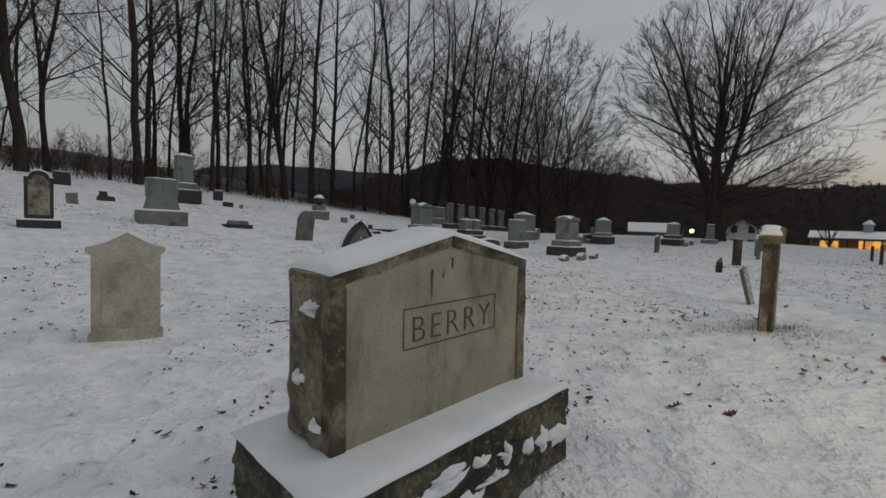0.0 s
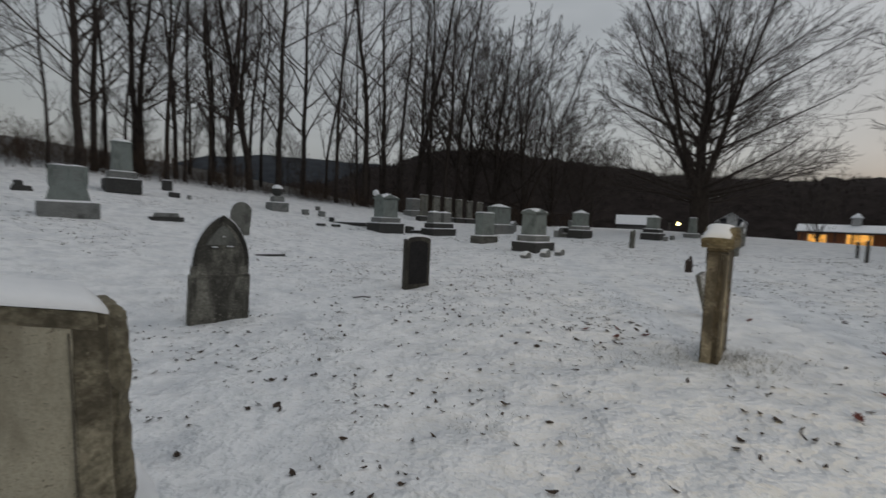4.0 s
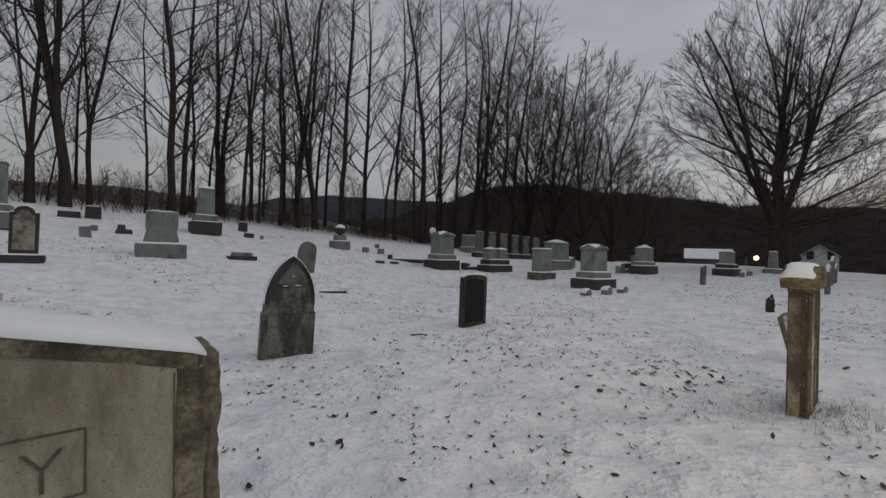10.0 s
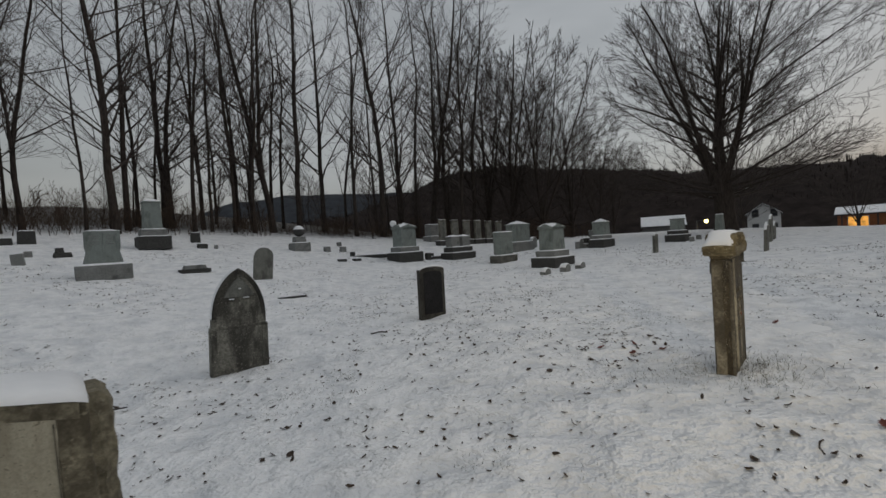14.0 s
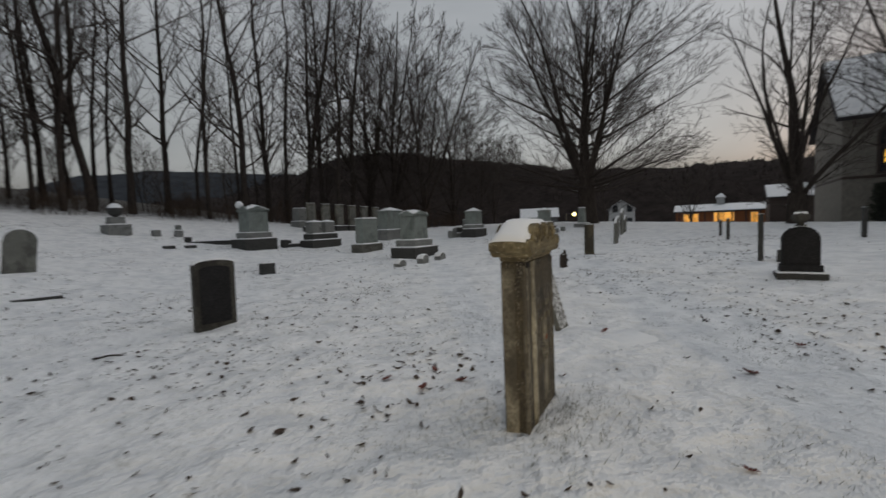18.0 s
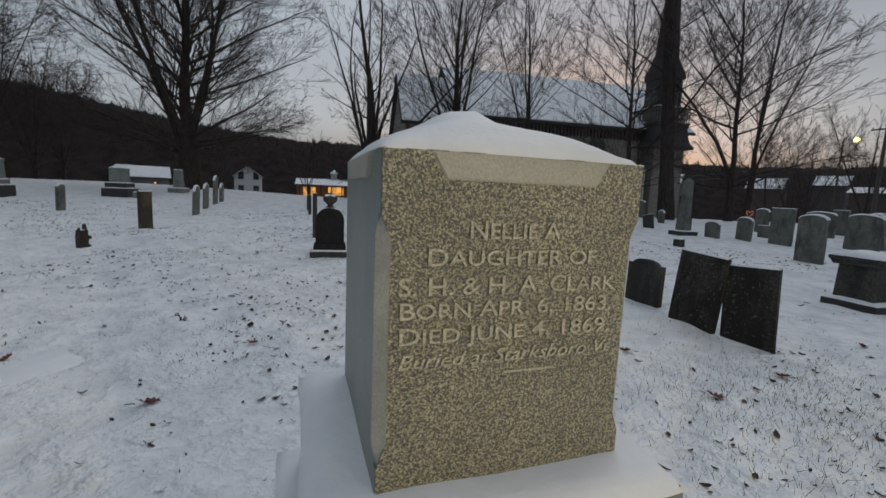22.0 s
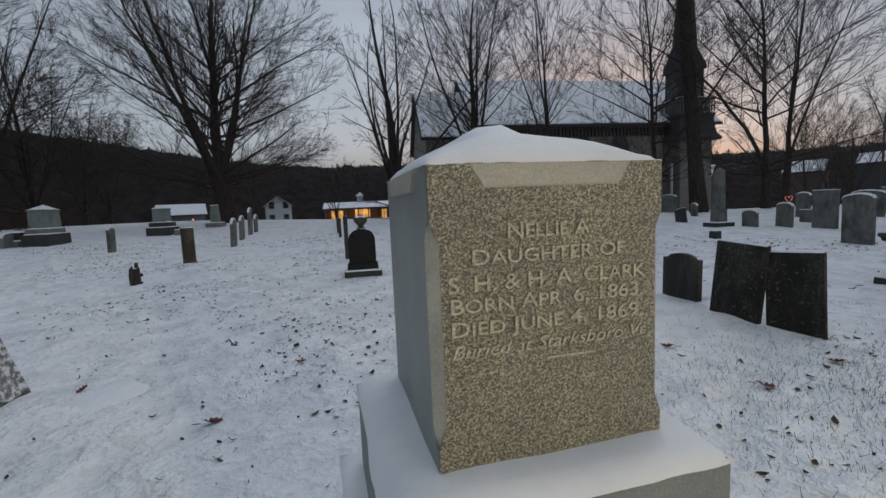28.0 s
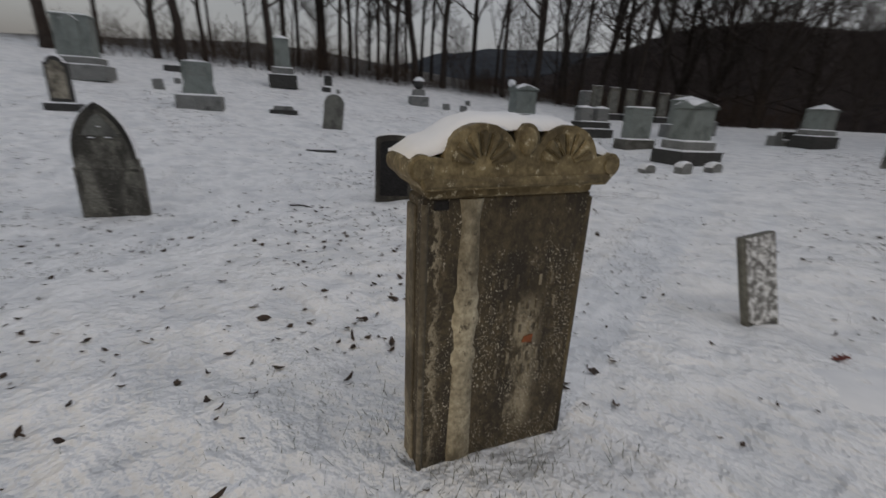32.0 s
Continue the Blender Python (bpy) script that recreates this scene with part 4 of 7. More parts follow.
# turned half column carved on the face
colp = [(0.0, 0.046), (0.10, 0.052), (0.12, 0.05), (0.50, 0.043), (0.52, 0.05), (0.56, 0.05), (0.58, 0.04), (0.66, 0.046), (0.68, 0.052), (0.72, 0.052), (0.74, 0.045), (0.79, 0.05), (0.81, 0.045), (0.84, 0.04), (0.90, 0.043), (1.08, 0.036), (1.16, 0.045)]
for cx in (-0.17,):
    bm = bmesh.new()
    rings = []
    for pz, pr in colp:
        rings.append([bm.verts.new((cx + 1.15 * pr * math.cos(a), -SD / 2 + 0.008 - pr * 0.42 * math.sin(a), pz)) for a in [math.pi * k / 8 for k in range(9)]])
    for a, b in zip(rings[:-1], rings[1:]):
        for k in range(8):
            bm.faces.new((a[k], a[k + 1], b[k + 1], b[k]))
    for f in bm.faces:
        f.smooth = True
    part("half_column", bm, MARBLE_COLUMN, scroll, "pale turned half column carved on the face")
# pale washed runs and faint lettering on the face
for k, (cz, n) in enumerate(((0.80, 7), (0.70, 9), (0.60, 8), (0.46, 8), (0.40, 9))):
    for j in range(n):
        part("worn_letter", block(0.012, 0.005, 0.035 + 0.01 * ((j * 7) % 3), cz, 0, 0.001, x=-0.06 + 0.37 * j / n, y=-SD / 2 - 0.001), MARBLE_WORN if (j + k) % 3 else MARBLE_RUNS, scroll)
part("rust_mark", outline([(0.135, 0.55), (0.14, 0.585), (0.10, 0.58), (0.09, 0.555)], 0.004, 0, -SD / 2 - 0.007), RUST, scroll, "rusty orange stain")
# cap: heavy moulding with scrolled pediment
part("cap_neck", block(SW * 0.97, SD * 1.05, 0.05, SH - 0.01, -0.05, 0.012), MARBLE_CAP, scroll)
CZ = SH + 0.03
def crest(n=10):
    """The upper line of the cap from one end to the other: end roll, shell, bud, shell, end roll."""
    half = [(0.372 + 0.042 * math.cos(a), 0.070 + 0.042 * math.sin(a)) for a in [math.pi * (k / n - 0.35) for k in range(n + 1)]]
    half += [(0.165 + 0.135 * math.cos(a), 0.085 + 0.125 * math.sin(a)) for a in [math.pi * (0.04 + 0.80 * k / n) for k in range(n + 1)]]
    half += [(0.048 * math.cos(a), 0.145 + 0.068 * math.sin(a)) for a in [math.pi * 0.5 * k / 5 for k in range(6)]]
    return half + [(-a, b) for a, b in half[:-1][::-1]]


part("scroll_cap", outline([(a, b + CZ) for a, b in crest()] + [(-0.36, CZ), (0.36, CZ)], 0.26, 0.016), MARBLE_CAP, scroll, "thick scrolled cap with pale lichen, warm light put into its golden colour")
for sgn in (-1, 1):
    # fluted shells in relief
    for k in range(7):
        a = math.pi * (0.10 + 0.80 * k / 6)
        u, v = Vector((math.cos(a), math.sin(a))), Vector((-math.sin(a), math.cos(a)))
        tip, foot = u * 0.108, u * 0.035
        ring = [foot - v * 0.004, tip - v * 0.017, tip * 1.07, tip + v * 0.017, foot + v * 0.004]
        part("shell_rib", outline([(sgn * 0.165 + p.x, CZ + 0.075 + p.y) for p in ring], 0.022, 0.005, -0.130), MARBLE_CAP, scroll, "worn carved shell rib")
    bm = bmesh.new()
    bmesh.ops.create_cone(bm, segments=18, radius1=0.044, radius2=0.044, depth=0.272, cap_ends=True)
    bmesh.ops.bevel(bm, geom=[e for e in bm.edges if len(e.link_faces) == 2 and abs(e.calc_face_angle(0)) > 1], offset=0.012, segments=2, affect="EDGES")
    bmesh.ops.rotate(bm, verts=bm.verts, matrix=Matrix.Rotation(math.pi / 2, 3, "X"))
    bmesh.ops.translate(bm, verts=bm.verts, vec=(sgn * 0.372, 0, CZ + 0.070))
    part("end_roll", bm, MARBLE_CAP, scroll, "rolled end of the cap")
bm = bmesh.new()
bmesh.ops.create_uvsphere(bm, u_segments=12, v_segments=8, radius=0.036)
for v in bm.verts:
    v.co = Vector((v.co.x, v.co.y * 0.5 - 0.13, v.co.z * 1.3 + CZ + 0.155))
part("carved_bud", bm, MARBLE_CAP, scroll)
part("cap_moulding", hewn(block(0.74, 0.275, 0.035, CZ + 0.004, -0.03, 0.010, cuts=6), 0.003), MARBLE_CAP, scroll, "worn moulding under the shells")
# no hole is cut: its shade is a black block set in the face
part("broken_socket", block(0.055, 0.03, 0.035, SH - 0.045, 0, 0.005, x=-SW / 2 + 0.06, y=-SD / 2 + 0.008), SLATE, scroll, "shade of a broken hole under the cap, as a dark block")
top = [(-0.405, 0.112), (-0.35, 0.120), (-0.30, 0.135), (-0.22, 0.185), (-0.14, 0.208), (-0.06, 0.205), (0, 0.212), (0.06, 0.205), (0.14, 0.208), (0.22, 0.185), (0.30, 0.135), (0.35, 0.120), (0.405, 0.112)]
part("snow_cap", ridge_snow([(a, b + CZ - 0.006) for a, b in top], 0.235, 0.045, y=0.012), SNOW, scroll, "thick snow in the scrolls of the cap")

# The square granite monument with the inscription
NG = 0.50
nell = thing("inscribed_monument", pose(5.80, 3.19, NG - 0.05, 0, 0, -32.7), "square grey granite monument with raised lettering and thick snow cap", "monument", "monuments")
NW, ND = 0.625, 0.60
part("base", block(1.07, 1.05, 0.45, 0, 0, 0.01), GRANITE_FINE, nell, "smooth granite lower base")
part("base_snow", pillow(1.085, 1.065, 0.05, 0.45, n=16, seed=1.1), SNOW, nell, "thick snow on the lower base")
part("upper_base", block(0.89, 0.84, 0.345, 0.452, 0, 0.008, x=-0.012), GRANITE_FINE, nell, "smooth granite upper base")
part("upper_snow", pillow(0.898, 0.848, 0.055, 0.797, n=16, seed=4.4, x=-0.012), SNOW, nell, "thick snow on the upper base")
DZ, DH = 0.80, 0.77
C = 0.022
part("die", prism([(-NW / 2 + C, -ND / 2), (NW / 2 - C, -ND / 2), (NW / 2, -ND / 2 + C), (NW / 2, ND / 2), (-NW / 2, ND / 2), (-NW / 2, -ND / 2 + C)], DZ, DZ + DH), GRANITE_POLISHED, nell, "smooth-sided granite die")
edge = [(0.002, 0.002), (0.002, 0.10), (C, 0.155), (C, 0.59), (0.002, 0.64), (0.002, DH - 0.002)]
part("steeled_face", outline([(NW / 2 - e, DZ + z) for e, z in edge] + [(-NW / 2 + e, DZ + z) for e, z in edge[::-1]], 0.006, 0, -ND / 2 - 0.002), GRANITE_STEELED_WARM, nell, "speckled hammered inscription face, warm lamplight put into its yellow")
# chamfers worked on the corners and along the top
for sgn in (-1, 1):
    for z0, z1 in ((0.0, 0.10), (0.64, DH)):
        part("corner", prism([(sgn * (NW / 2 - C), -ND / 2), (sgn * NW / 2, -ND / 2), (sgn * NW / 2, -ND / 2 + C)][::sgn], DZ + z0, DZ + z1), GRANITE_POLISHED, nell)
    bm = outline([(0.019, 0.145), (0.019, 0.60), (0.012, 0.625), (0, 0.64), (-0.012, 0.625), (-0.019, 0.60), (-0.019, 0.145), (0, 0.095)], 0.008, 0.001)
    bmesh.ops.rotate(bm, verts=bm.verts, matrix=Matrix.Rotation(sgn * math.pi / 4, 3, "Z"))
    bmesh.ops.translate(bm, verts=bm.verts, vec=(sgn * (NW / 2 - C / 2), -ND / 2 + C / 2, DZ))
    part("corner_chamfer", bm, GRANITE_FROST, nell, "pale frosted corner chamfer")
for rot, half, off in ((0, 0.18, ND / 2), (math.pi / 2, 0.17, NW / 2), (-math.pi / 2, 0.17, NW / 2), (math.pi, 0.18, ND / 2)):
    bm = outline([(half, 0.0), (half + 0.035, 0.055), (-half - 0.035, 0.055), (-half, 0.0)], 0.014, 0.003, -off - 0.003)
    bmesh.ops.rotate(bm, verts=bm.verts, matrix=Matrix.Rotation(rot, 3, "Z"))
    bmesh.ops.translate(bm, verts=bm.verts, vec=(0, 0, DZ + DH - 0.058))
    part("top_chamfer", bm, GRANITE_FROST, nell, "pale frosted top chamfer")
LF = -ND / 2 - 0.005
for words, cz, size, wide, slant in (("Nellie A.", 0.593, 0.054, 0.228, 0), ("Daughter of", 0.536, 0.052, 0.41, 0), ("S. H. & H. A. Clark", 0.474, 0.054, 0.53, 0),
                                     ("Born Apr. 6, 1863.", 0.425, 0.051, 0.52, 0), ("Died June 4, 1869.", 0.371, 0.051, 0.52, 0), ("Buried at Starksboro Vt", 0.319, 0.044, 0.53, 0.3)):
    text_mesh("letters", words, size, 0.005, pose(-0.010, LF, DZ + cz, 90), GRANITE_LETTER, nell, width=wide, slant=slant, thin=0.0003, small_caps=0.0 if slant else 0.88)
part("flourish", block(0.13, 0.005, 0.005, DZ + 0.288, 0, 0.001, x=0.04, y=LF), GRANITE_LETTER, nell)
part("snow_cap", pillow(NW + 0.004, ND + 0.004, 0.032, DZ + DH, n=20, peak=0.13, over=0.004, seed=9.0), SNOW, nell, "thick peaked cap of snow")

# Leaning plate, buried slab, broken post and thin posts beyond the scroll stone
pl = thing("leaning_slab", pose(4.80, 7.61, ground_z(4.8, 7.6) - 0.08, -12, -9, 50), "thin slab leaning over with snow stuck on its face", "gravestone", "gravestones")
part("slab", block(0.30, 0.06, 0.76, 0, 0.0, 0.008), MARBLE_GREY, pl)
part("stuck_snow", outline([(0.14, 0.10), (0.145, 0.75), (-0.125, 0.75), (-0.13, 0.12), (-0.03, 0.08)], 0.006, 0.002, -0.032), FROSTED_FACE, pl, "speckled snow stuck on the face")


def mound_snow(rx, ry, h):
    """A smooth low swell of snow with an uneven rim that runs out into the ground."""
    bm, rings, n = bmesh.new(), 9, 36
    grid = [bm.verts.new((0, 0, h))]
    rows = []
    for r in range(1, rings + 1):
        f = r / rings
        row = []
        for k in range(n):
            a = 2 * math.pi * k / n
            q = f * (1 + 0.16 * noise.noise(Vector((math.cos(a) * 1.3, math.sin(a) * 1.3, 3))))
            row.append(bm.verts.new((rx * q * math.cos(a), ry * q * math.sin(a), h * (1 - f ** 2.6) - 0.06 * f ** 4 + 0.006 * noise.noise(Vector((rx * q * math.cos(a) * 5, q * math.sin(a) * 4, 1))))))
        rows.append(row)
    for k in range(n):
        bm.faces.new((grid[0], rows[0][k], rows[0][(k + 1) % n]))
        for a, b in zip(rows[:-1], rows[1:]):
            bm.faces.new((a[k], b[k], b[(k + 1) % n], a[(k + 1) % n]))
    for f in bm.faces:
        f.smooth = True
    return bm


mound = thing("buried_slab", pose(5.52, 7.02, ground_z(5.52, 7.02) - 0.03, 0, 0, 15), "flat fallen stone under a smooth sheet of snow", "slab")
part("slab", block(0.8, 0.36, 0.03, -0.05, 0, 0.01), GRANITE, mound)
part("snow_cap", mound_snow(0.85, 0.48, 0.045), SNOW, mound, "smooth snow over the fallen stone")
stump = thing("broken_post", at(6.8, 12.85, 40, 0.04, 3), "dark broken wooden post stub with a splinter", "post")
part("post", hewn(block(0.18, 0.14, 0.38, 0, 0.10, 0.012, cuts=6), 0.020), BARK, stump)
part("splinter", hewn(block(0.07, 0.08, 0.17, 0.33, 0.45, 0.008, x=0.06, cuts=3), 0.012), BARK, stump)
part("splinter", hewn(block(0.06, 0.05, 0.10, 0.33, 0.5, 0.008, x=-0.07, cuts=3), 0.010), BARK, stump)
part("broken_limb", hewn(block(0.16, 0.06, 0.07, 0.20, 0.2, 0.012, x=0.13, cuts=3), 0.012), BARK, stump)
part("root", hewn(block(0.22, 0.10, 0.10, 0, 0.35, 0.012, x=0.10, cuts=4), 0.016), BARK, stump)
part("snow_cap", pillow(0.08, 0.07, 0.02, 0.375, n=6, x=-0.01), SNOW, stump, "pinch of snow on the stub")
tablet(8.55, 15.2, 0.34, 0.09, 0.95, "flat", MARBLE_STAINED, "narrow grey upright stone with snow on top", 20, 0, 0, snow=0.03)
ur = thing("urn_gravestone", at(10.0, 9.5, -38, 0.03), "dark arched granite gravestone carrying a draped urn", "gravestone", "gravestones")
part("base", block(0.74, 0.50, 0.12, 0, 0, 0.012), GRANITE_DARK, ur)
part("base_snow", pillow(0.72, 0.48, 0.03, 0.12), SNOW, ur, "snow on the base")
part("plinth", block(0.62, 0.38, 0.14, 0.125, 0.03, 0.01), SLATE, ur)
ua = [(a, b + 0.266) for a, b in arch(0.54, 0.70, 0.25)]
part("die", outline(ua, 0.26, 0.012), SLATE, ur, "dark arched die")
part("inset_arch", outline([(a * 0.7, b * 0.93 + 0.01) for a, b in ua], 0.012, 0.003, -0.133), SLATE, ur)
part("snow_cap", ridge_snow(head(ua)[4:-4], 0.22, 0.014), SNOW, ur, "snow on the arch")
bm = bmesh.new()
prof = [(0.07, 0.95), (0.10, 0.97), (0.05, 1.0), (0.06, 1.03), (0.13, 1.10), (0.14, 1.16), (0.10, 1.20), (0.03, 1.25)]
rings = [[bm.verts.new((r * math.cos(a), r * math.sin(a), z)) for a in [2 * math.pi * k / 14 for k in range(14)]] for r, z in prof]
for a, b in zip(rings[:-1], rings[1:]):
    for k in range(14):
        bm.faces.new((a[k], a[(k + 1) % 14], b[(k + 1) % 14], b[k]))
bm.faces.new(rings[-1])
part("urn", bm, SLATE_GREY, ur, "dark carved urn")
part("urn_snow", pillow(0.20, 0.20, 0.04, 1.19, n=6), SNOW, ur, "snow on the urn")
for x, y, w, h, lab in ((11.1, 11.6, 0.15, 1.10, "thin dark post standing upright"), (15.6, 18.6, 0.20, 0.60, "thin grey post stone"), (14.4, 16.7, 0.20, 0.75, "thin grey post stone"), (17.2, 14.5, 0.26, 0.95, "narrow dark upright stone")):
    tablet(x, y, w, 0.10, h, "flat", GRANITE_DARK, lab, GRID, snow=0.03)
marker(11.35, 11.3, 0.34, 0.16, 0.24, GRANITE_DARK, "small dark stone tipped over beside a post", 40, 16)
for k, (x, y, h) in enumerate(((10.8, 17.9, 0.98), (12.1, 20.3, 0.95), (13.2, 22.0, 1.22), (14.0, 23.2, 0.85))):
    tablet(x, y, 0.56, 0.09, h, "arch", MARBLE_GREY, "old grey round-headed tablet in a row", 54, 2 - k, 2, 0.2, group="row of old tablets")

# Higher ground to the west
green = thing("book_monument", at(-10.75, 11.7, GRID, 0.05), "green-grey granite monument shaped like an open book on a broad base", "monument", "monuments")
part("base", block(1.36, 0.62, 0.46, 0, 0, 0.014, rough=0.006, cuts=2), GRANITE, green)
part("base_snow", pillow(1.34, 0.60, 0.06, 0.46), SNOW, green, "snow on the base")
part("die", outline([(0.49, 0.47), (0.40, 0.86), (0.43, 1.0), (0.43, 1.46), (0.40, 1.50), (0.06, 1.48), (0, 1.50), (-0.06, 1.48), (-0.40, 1.50), (-0.43, 1.46), (-0.43, 1.0), (-0.40, 0.86), (-0.49, 0.47)], 0.36, 0.012), GRANITE_GREEN, green, "flared die with two carved pages")
part("centre_line", block(0.018, 0.01, 0.60, 0.84, 0, 0.003, y=-0.182), GRANITE_GREEN, green)
for sgn in (-1, 1):
    for k in range(4):
        part("carved_line", block(0.22, 0.006, 0.025, 1.08 + 0.08 * k, 0, 0.002, x=sgn * 0.2, y=-0.181), GRANITE, green)
part("snow_cap", ridge_snow([(-0.43, 1.49), (-0.2, 1.50), (0, 1.49), (0.2, 1.50), (0.43, 1.49)], 0.34, 0.035), SNOW, green, "snow along the top")

monument(-15.0, 18.1, 0.72, 0.66, 1.25, [(1.30, 1.20, 0.55), (1.02, 0.95, 0.32)], "hip", GRANITE_GREEN, "tall green-grey granite monument with a peaked snow cap", 0.10, base_mats=(GRANITE_DARK, GRANITE))
monument(-10.15, 22.8, 0.62, 0.56, 0.34, [(0.92, 0.84, 0.42)], "ball", GRANITE, "granite monument carrying a dark stone ball", 0.12)
big = monument(-16.7, 10.5, 1.15, 0.62, 1.35, [(1.85, 1.05, 0.48), (1.45, 0.85, 0.26)], "flat", GRANITE_GREEN, "broad green-grey granite monument with a gabled centre panel and wide steps", 0.02)
part("centre_panel", outline([(0.26, 0.85), (0.26, 2.02), (0, 2.24), (-0.26, 2.02), (-0.26, 0.85)], 0.70, 0.012), GRANITE_GREEN, big, "raised gabled centre panel")
part("panel_snow", ridge_snow([(-0.28, 2.02), (-0.14, 2.13), (0, 2.24), (0.14, 2.13), (0.28, 2.02)], 0.72, 0.07), SNOW, big, "snow over the gabled panel")
tablet(-11.0, 8.15, 0.52, 0.16, 1.30, "shoulder", GRANITE_DARK, "dark bordered tablet with a pale peeling panel on a low base", GRID, 0, 0, 0.16, (0.78, 0.42, 0.16), frame_mat=MARBLE_MOTTLED)
for x, y, w, d, h, lean in ((-14.4, 12.1, 0.32, 0.26, 0.38, -6), (-15.9, 13.5, 0.24, 0.2, 0.2, 0), (-19.0, 15.8, 0.60, 0.45, 0.55, 0), (-19.3, 15.0, 0.80, 0.4, 0.26, 0), (-15.4, 21.3, 0.44, 0.3, 0.52, 0), (-13.75, 19.7, 0.44, 0.3, 0.22, 4), (-13.2, 20.0, 0.16, 0.14, 0.2, 0),
                            (-8.9, 23.6, 0.34, 0.26, 0.28, 0), (-8.2, 24.2, 0.34, 0.26, 0.30, 3), (-9.4, 26.6, 0.26, 0.22, 0.26, -4)):
    marker(x, y, w, d, h, GRANITE if w < 0.4 else GRANITE_DARK, "small rough granite marker block with a little snow" if w < 0.4 else "low dark granite headstone block with snow on top", GRID + lean, lean)
broken = thing("broken_stone", at(-15.15, 14.1, 60, 0.05), "broken dark stone pieces fallen in the snow", "broken stone")
part("piece", block(0.55, 0.3, 0.22, 0, 0.1, 0.02, rough=0.03, cuts=2), GRANITE_DARK, broken)
part("tilted_piece", block(0.3, 0.25, 0.36, 0.05, 0.3, 0.02, x=-0.08, rough=0.04, cuts=2), GRANITE_DARK, broken)
part("snow_cap", pillow(0.2, 0.2, 0.04, 0.40, x=-0.08, n=6), SNOW, broken, "snow on the piece")
led = thing("bevel_marker", at(-9.65, 14.1, GRID, 0.04), "low granite marker with snow lying on its sloped top", "grave marker", "small markers")
part("base", block(0.95, 0.5, 0.14, 0, 0, 0.012), GRANITE_DARK, led)
part("bevel", block(0.72, 0.36, 0.14, 0.14, 0.12, 0.012), GRANITE, led)
part("snow_cap", pillow(0.66, 0.32, 0.03, 0.28, n=8), SNOW, led, "snow on the marker")
for x, y in ((-6.75, 20.5), (-6.25, 21.2)):
    lf = marker(x, y, 0.42, 0.26, 0.10, GRANITE_DARK, "flush grave marker with snow on top")

# Family plots to the north
gm = monument(-4.0, 22.35, 0.98, 0.78, 0.95, [(1.60, 1.10, 0.46), (1.26, 0.86, 0.28)], "gable", GRANITE_GREEN, "large granite monument with a gabled cap and dark base", 0.03, base_mats=(GRANITE_DARK, GRANITE))
bm = bmesh.new()
bmesh.ops.create_uvsphere(bm, u_segments=12, v_segments=8, radius=0.17)
for v in bm.verts:
    v.co += Vector((-0.45, 0.3, 2.05))
part("corner_ball", bm, SNOW, gm, "snow-topped finial")
for x0, y0, x1, y1 in ((-7.0, 22.6, -5.2, 23.0), (-3.0, 23.4, -1.2, 25.6)):
    cb = thing("plot_kerb", pose((x0 + x1) / 2, (y0 + y1) / 2, ground_z((x0 + x1) / 2, (y0 + y1) / 2) - 0.05, 0, 0, math.degrees(math.atan2(y1 - y0, x1 - x0))), "low dark granite kerb round a family plot", "kerb", "plot kerbs")
    ln = math.hypot(x1 - x0, y1 - y0)
    part("rail", block(ln, 0.16, 0.2, 0, 0, 0.01), GRANITE_DARK, cb)
    part("rail_snow", pillow(ln * 0.98, 0.14, 0.03, 0.2, n=8), SNOW, cb, "snow on the rail")
    part("corner_post", block(0.26, 0.26, 0.42, 0, 0.05, 0.015, x=-ln / 2), GRANITE_DARK, cb)
marker(-2.9, 23.6, 0.36, 0.24, 0.34, GRANITE_DARK)
monument(-4.6, 34.0, 1.0, 0.75, 0.85, [(1.25, 0.95, 0.42)], "flat", GRANITE, "dark square granite monument near the trees", 0.03)
for k in range(6):
    x, y = -3.4 + 0.80 * k, 31.6 + 0.86 * k
    tablet(x, y, 0.70, 0.14, 1.85 - 0.03 * k, "flat", MARBLE_OLD, "tall narrow weathered tablet in a family row", GRID, 0, 0, snow=0.05, foot=(1.1, 0.5, 0.34), group="row of tall tablets", frame_mat=MARBLE_GREY)
tw = thing("twin_markers", at(-1.4, 24.2, GRID, 0.06), "twin granite markers on one stepped base", "monument", "monuments")
part("base", block(1.86, 0.95, 0.40, 0, 0, 0.014, rough=0.012, cuts=3), GRANITE_DARK, tw)
part("base_snow", pillow(1.80, 0.92, 0.05, 0.40), SNOW, tw, "snow on the base")
part("step", block(1.6, 0.72, 0.30, 0.402, 0, 0.014), GRANITE_DARK, tw)
part("step_snow", pillow(1.55, 0.70, 0.05, 0.70), SNOW, tw, "snow on the step")
for sgn in (-1, 1):
    part("die", block(0.62, 0.5, 0.58, 0.704, 0.02, 0.012, x=sgn * 0.42), GRANITE, tw)
    part("die_snow", pillow(0.62, 0.5, 0.04, 1.284, x=sgn * 0.42, peak=0.09), SNOW, tw, "peaked snow on the die")
monument(1.15, 21.1, 0.92, 0.46, 1.02, [(1.3, 0.66, 0.34)], "flat", GRANITE_GREEN, "pale green-grey granite slab monument on a rough base", 0.0, base_mats=(GRANITE_ROUGH,))
monument(2.0, 27.8, 1.5, 0.75, 1.05, [(1.95, 1.05, 0.55)], "hip", GRANITE_GREEN, "wide pale granite block monument with snowy top", 0.02)
marker(3.0, 29.6, 0.46, 0.3, 0.7, GRANITE, round_top=True, label="small round-topped granite stone with snow")
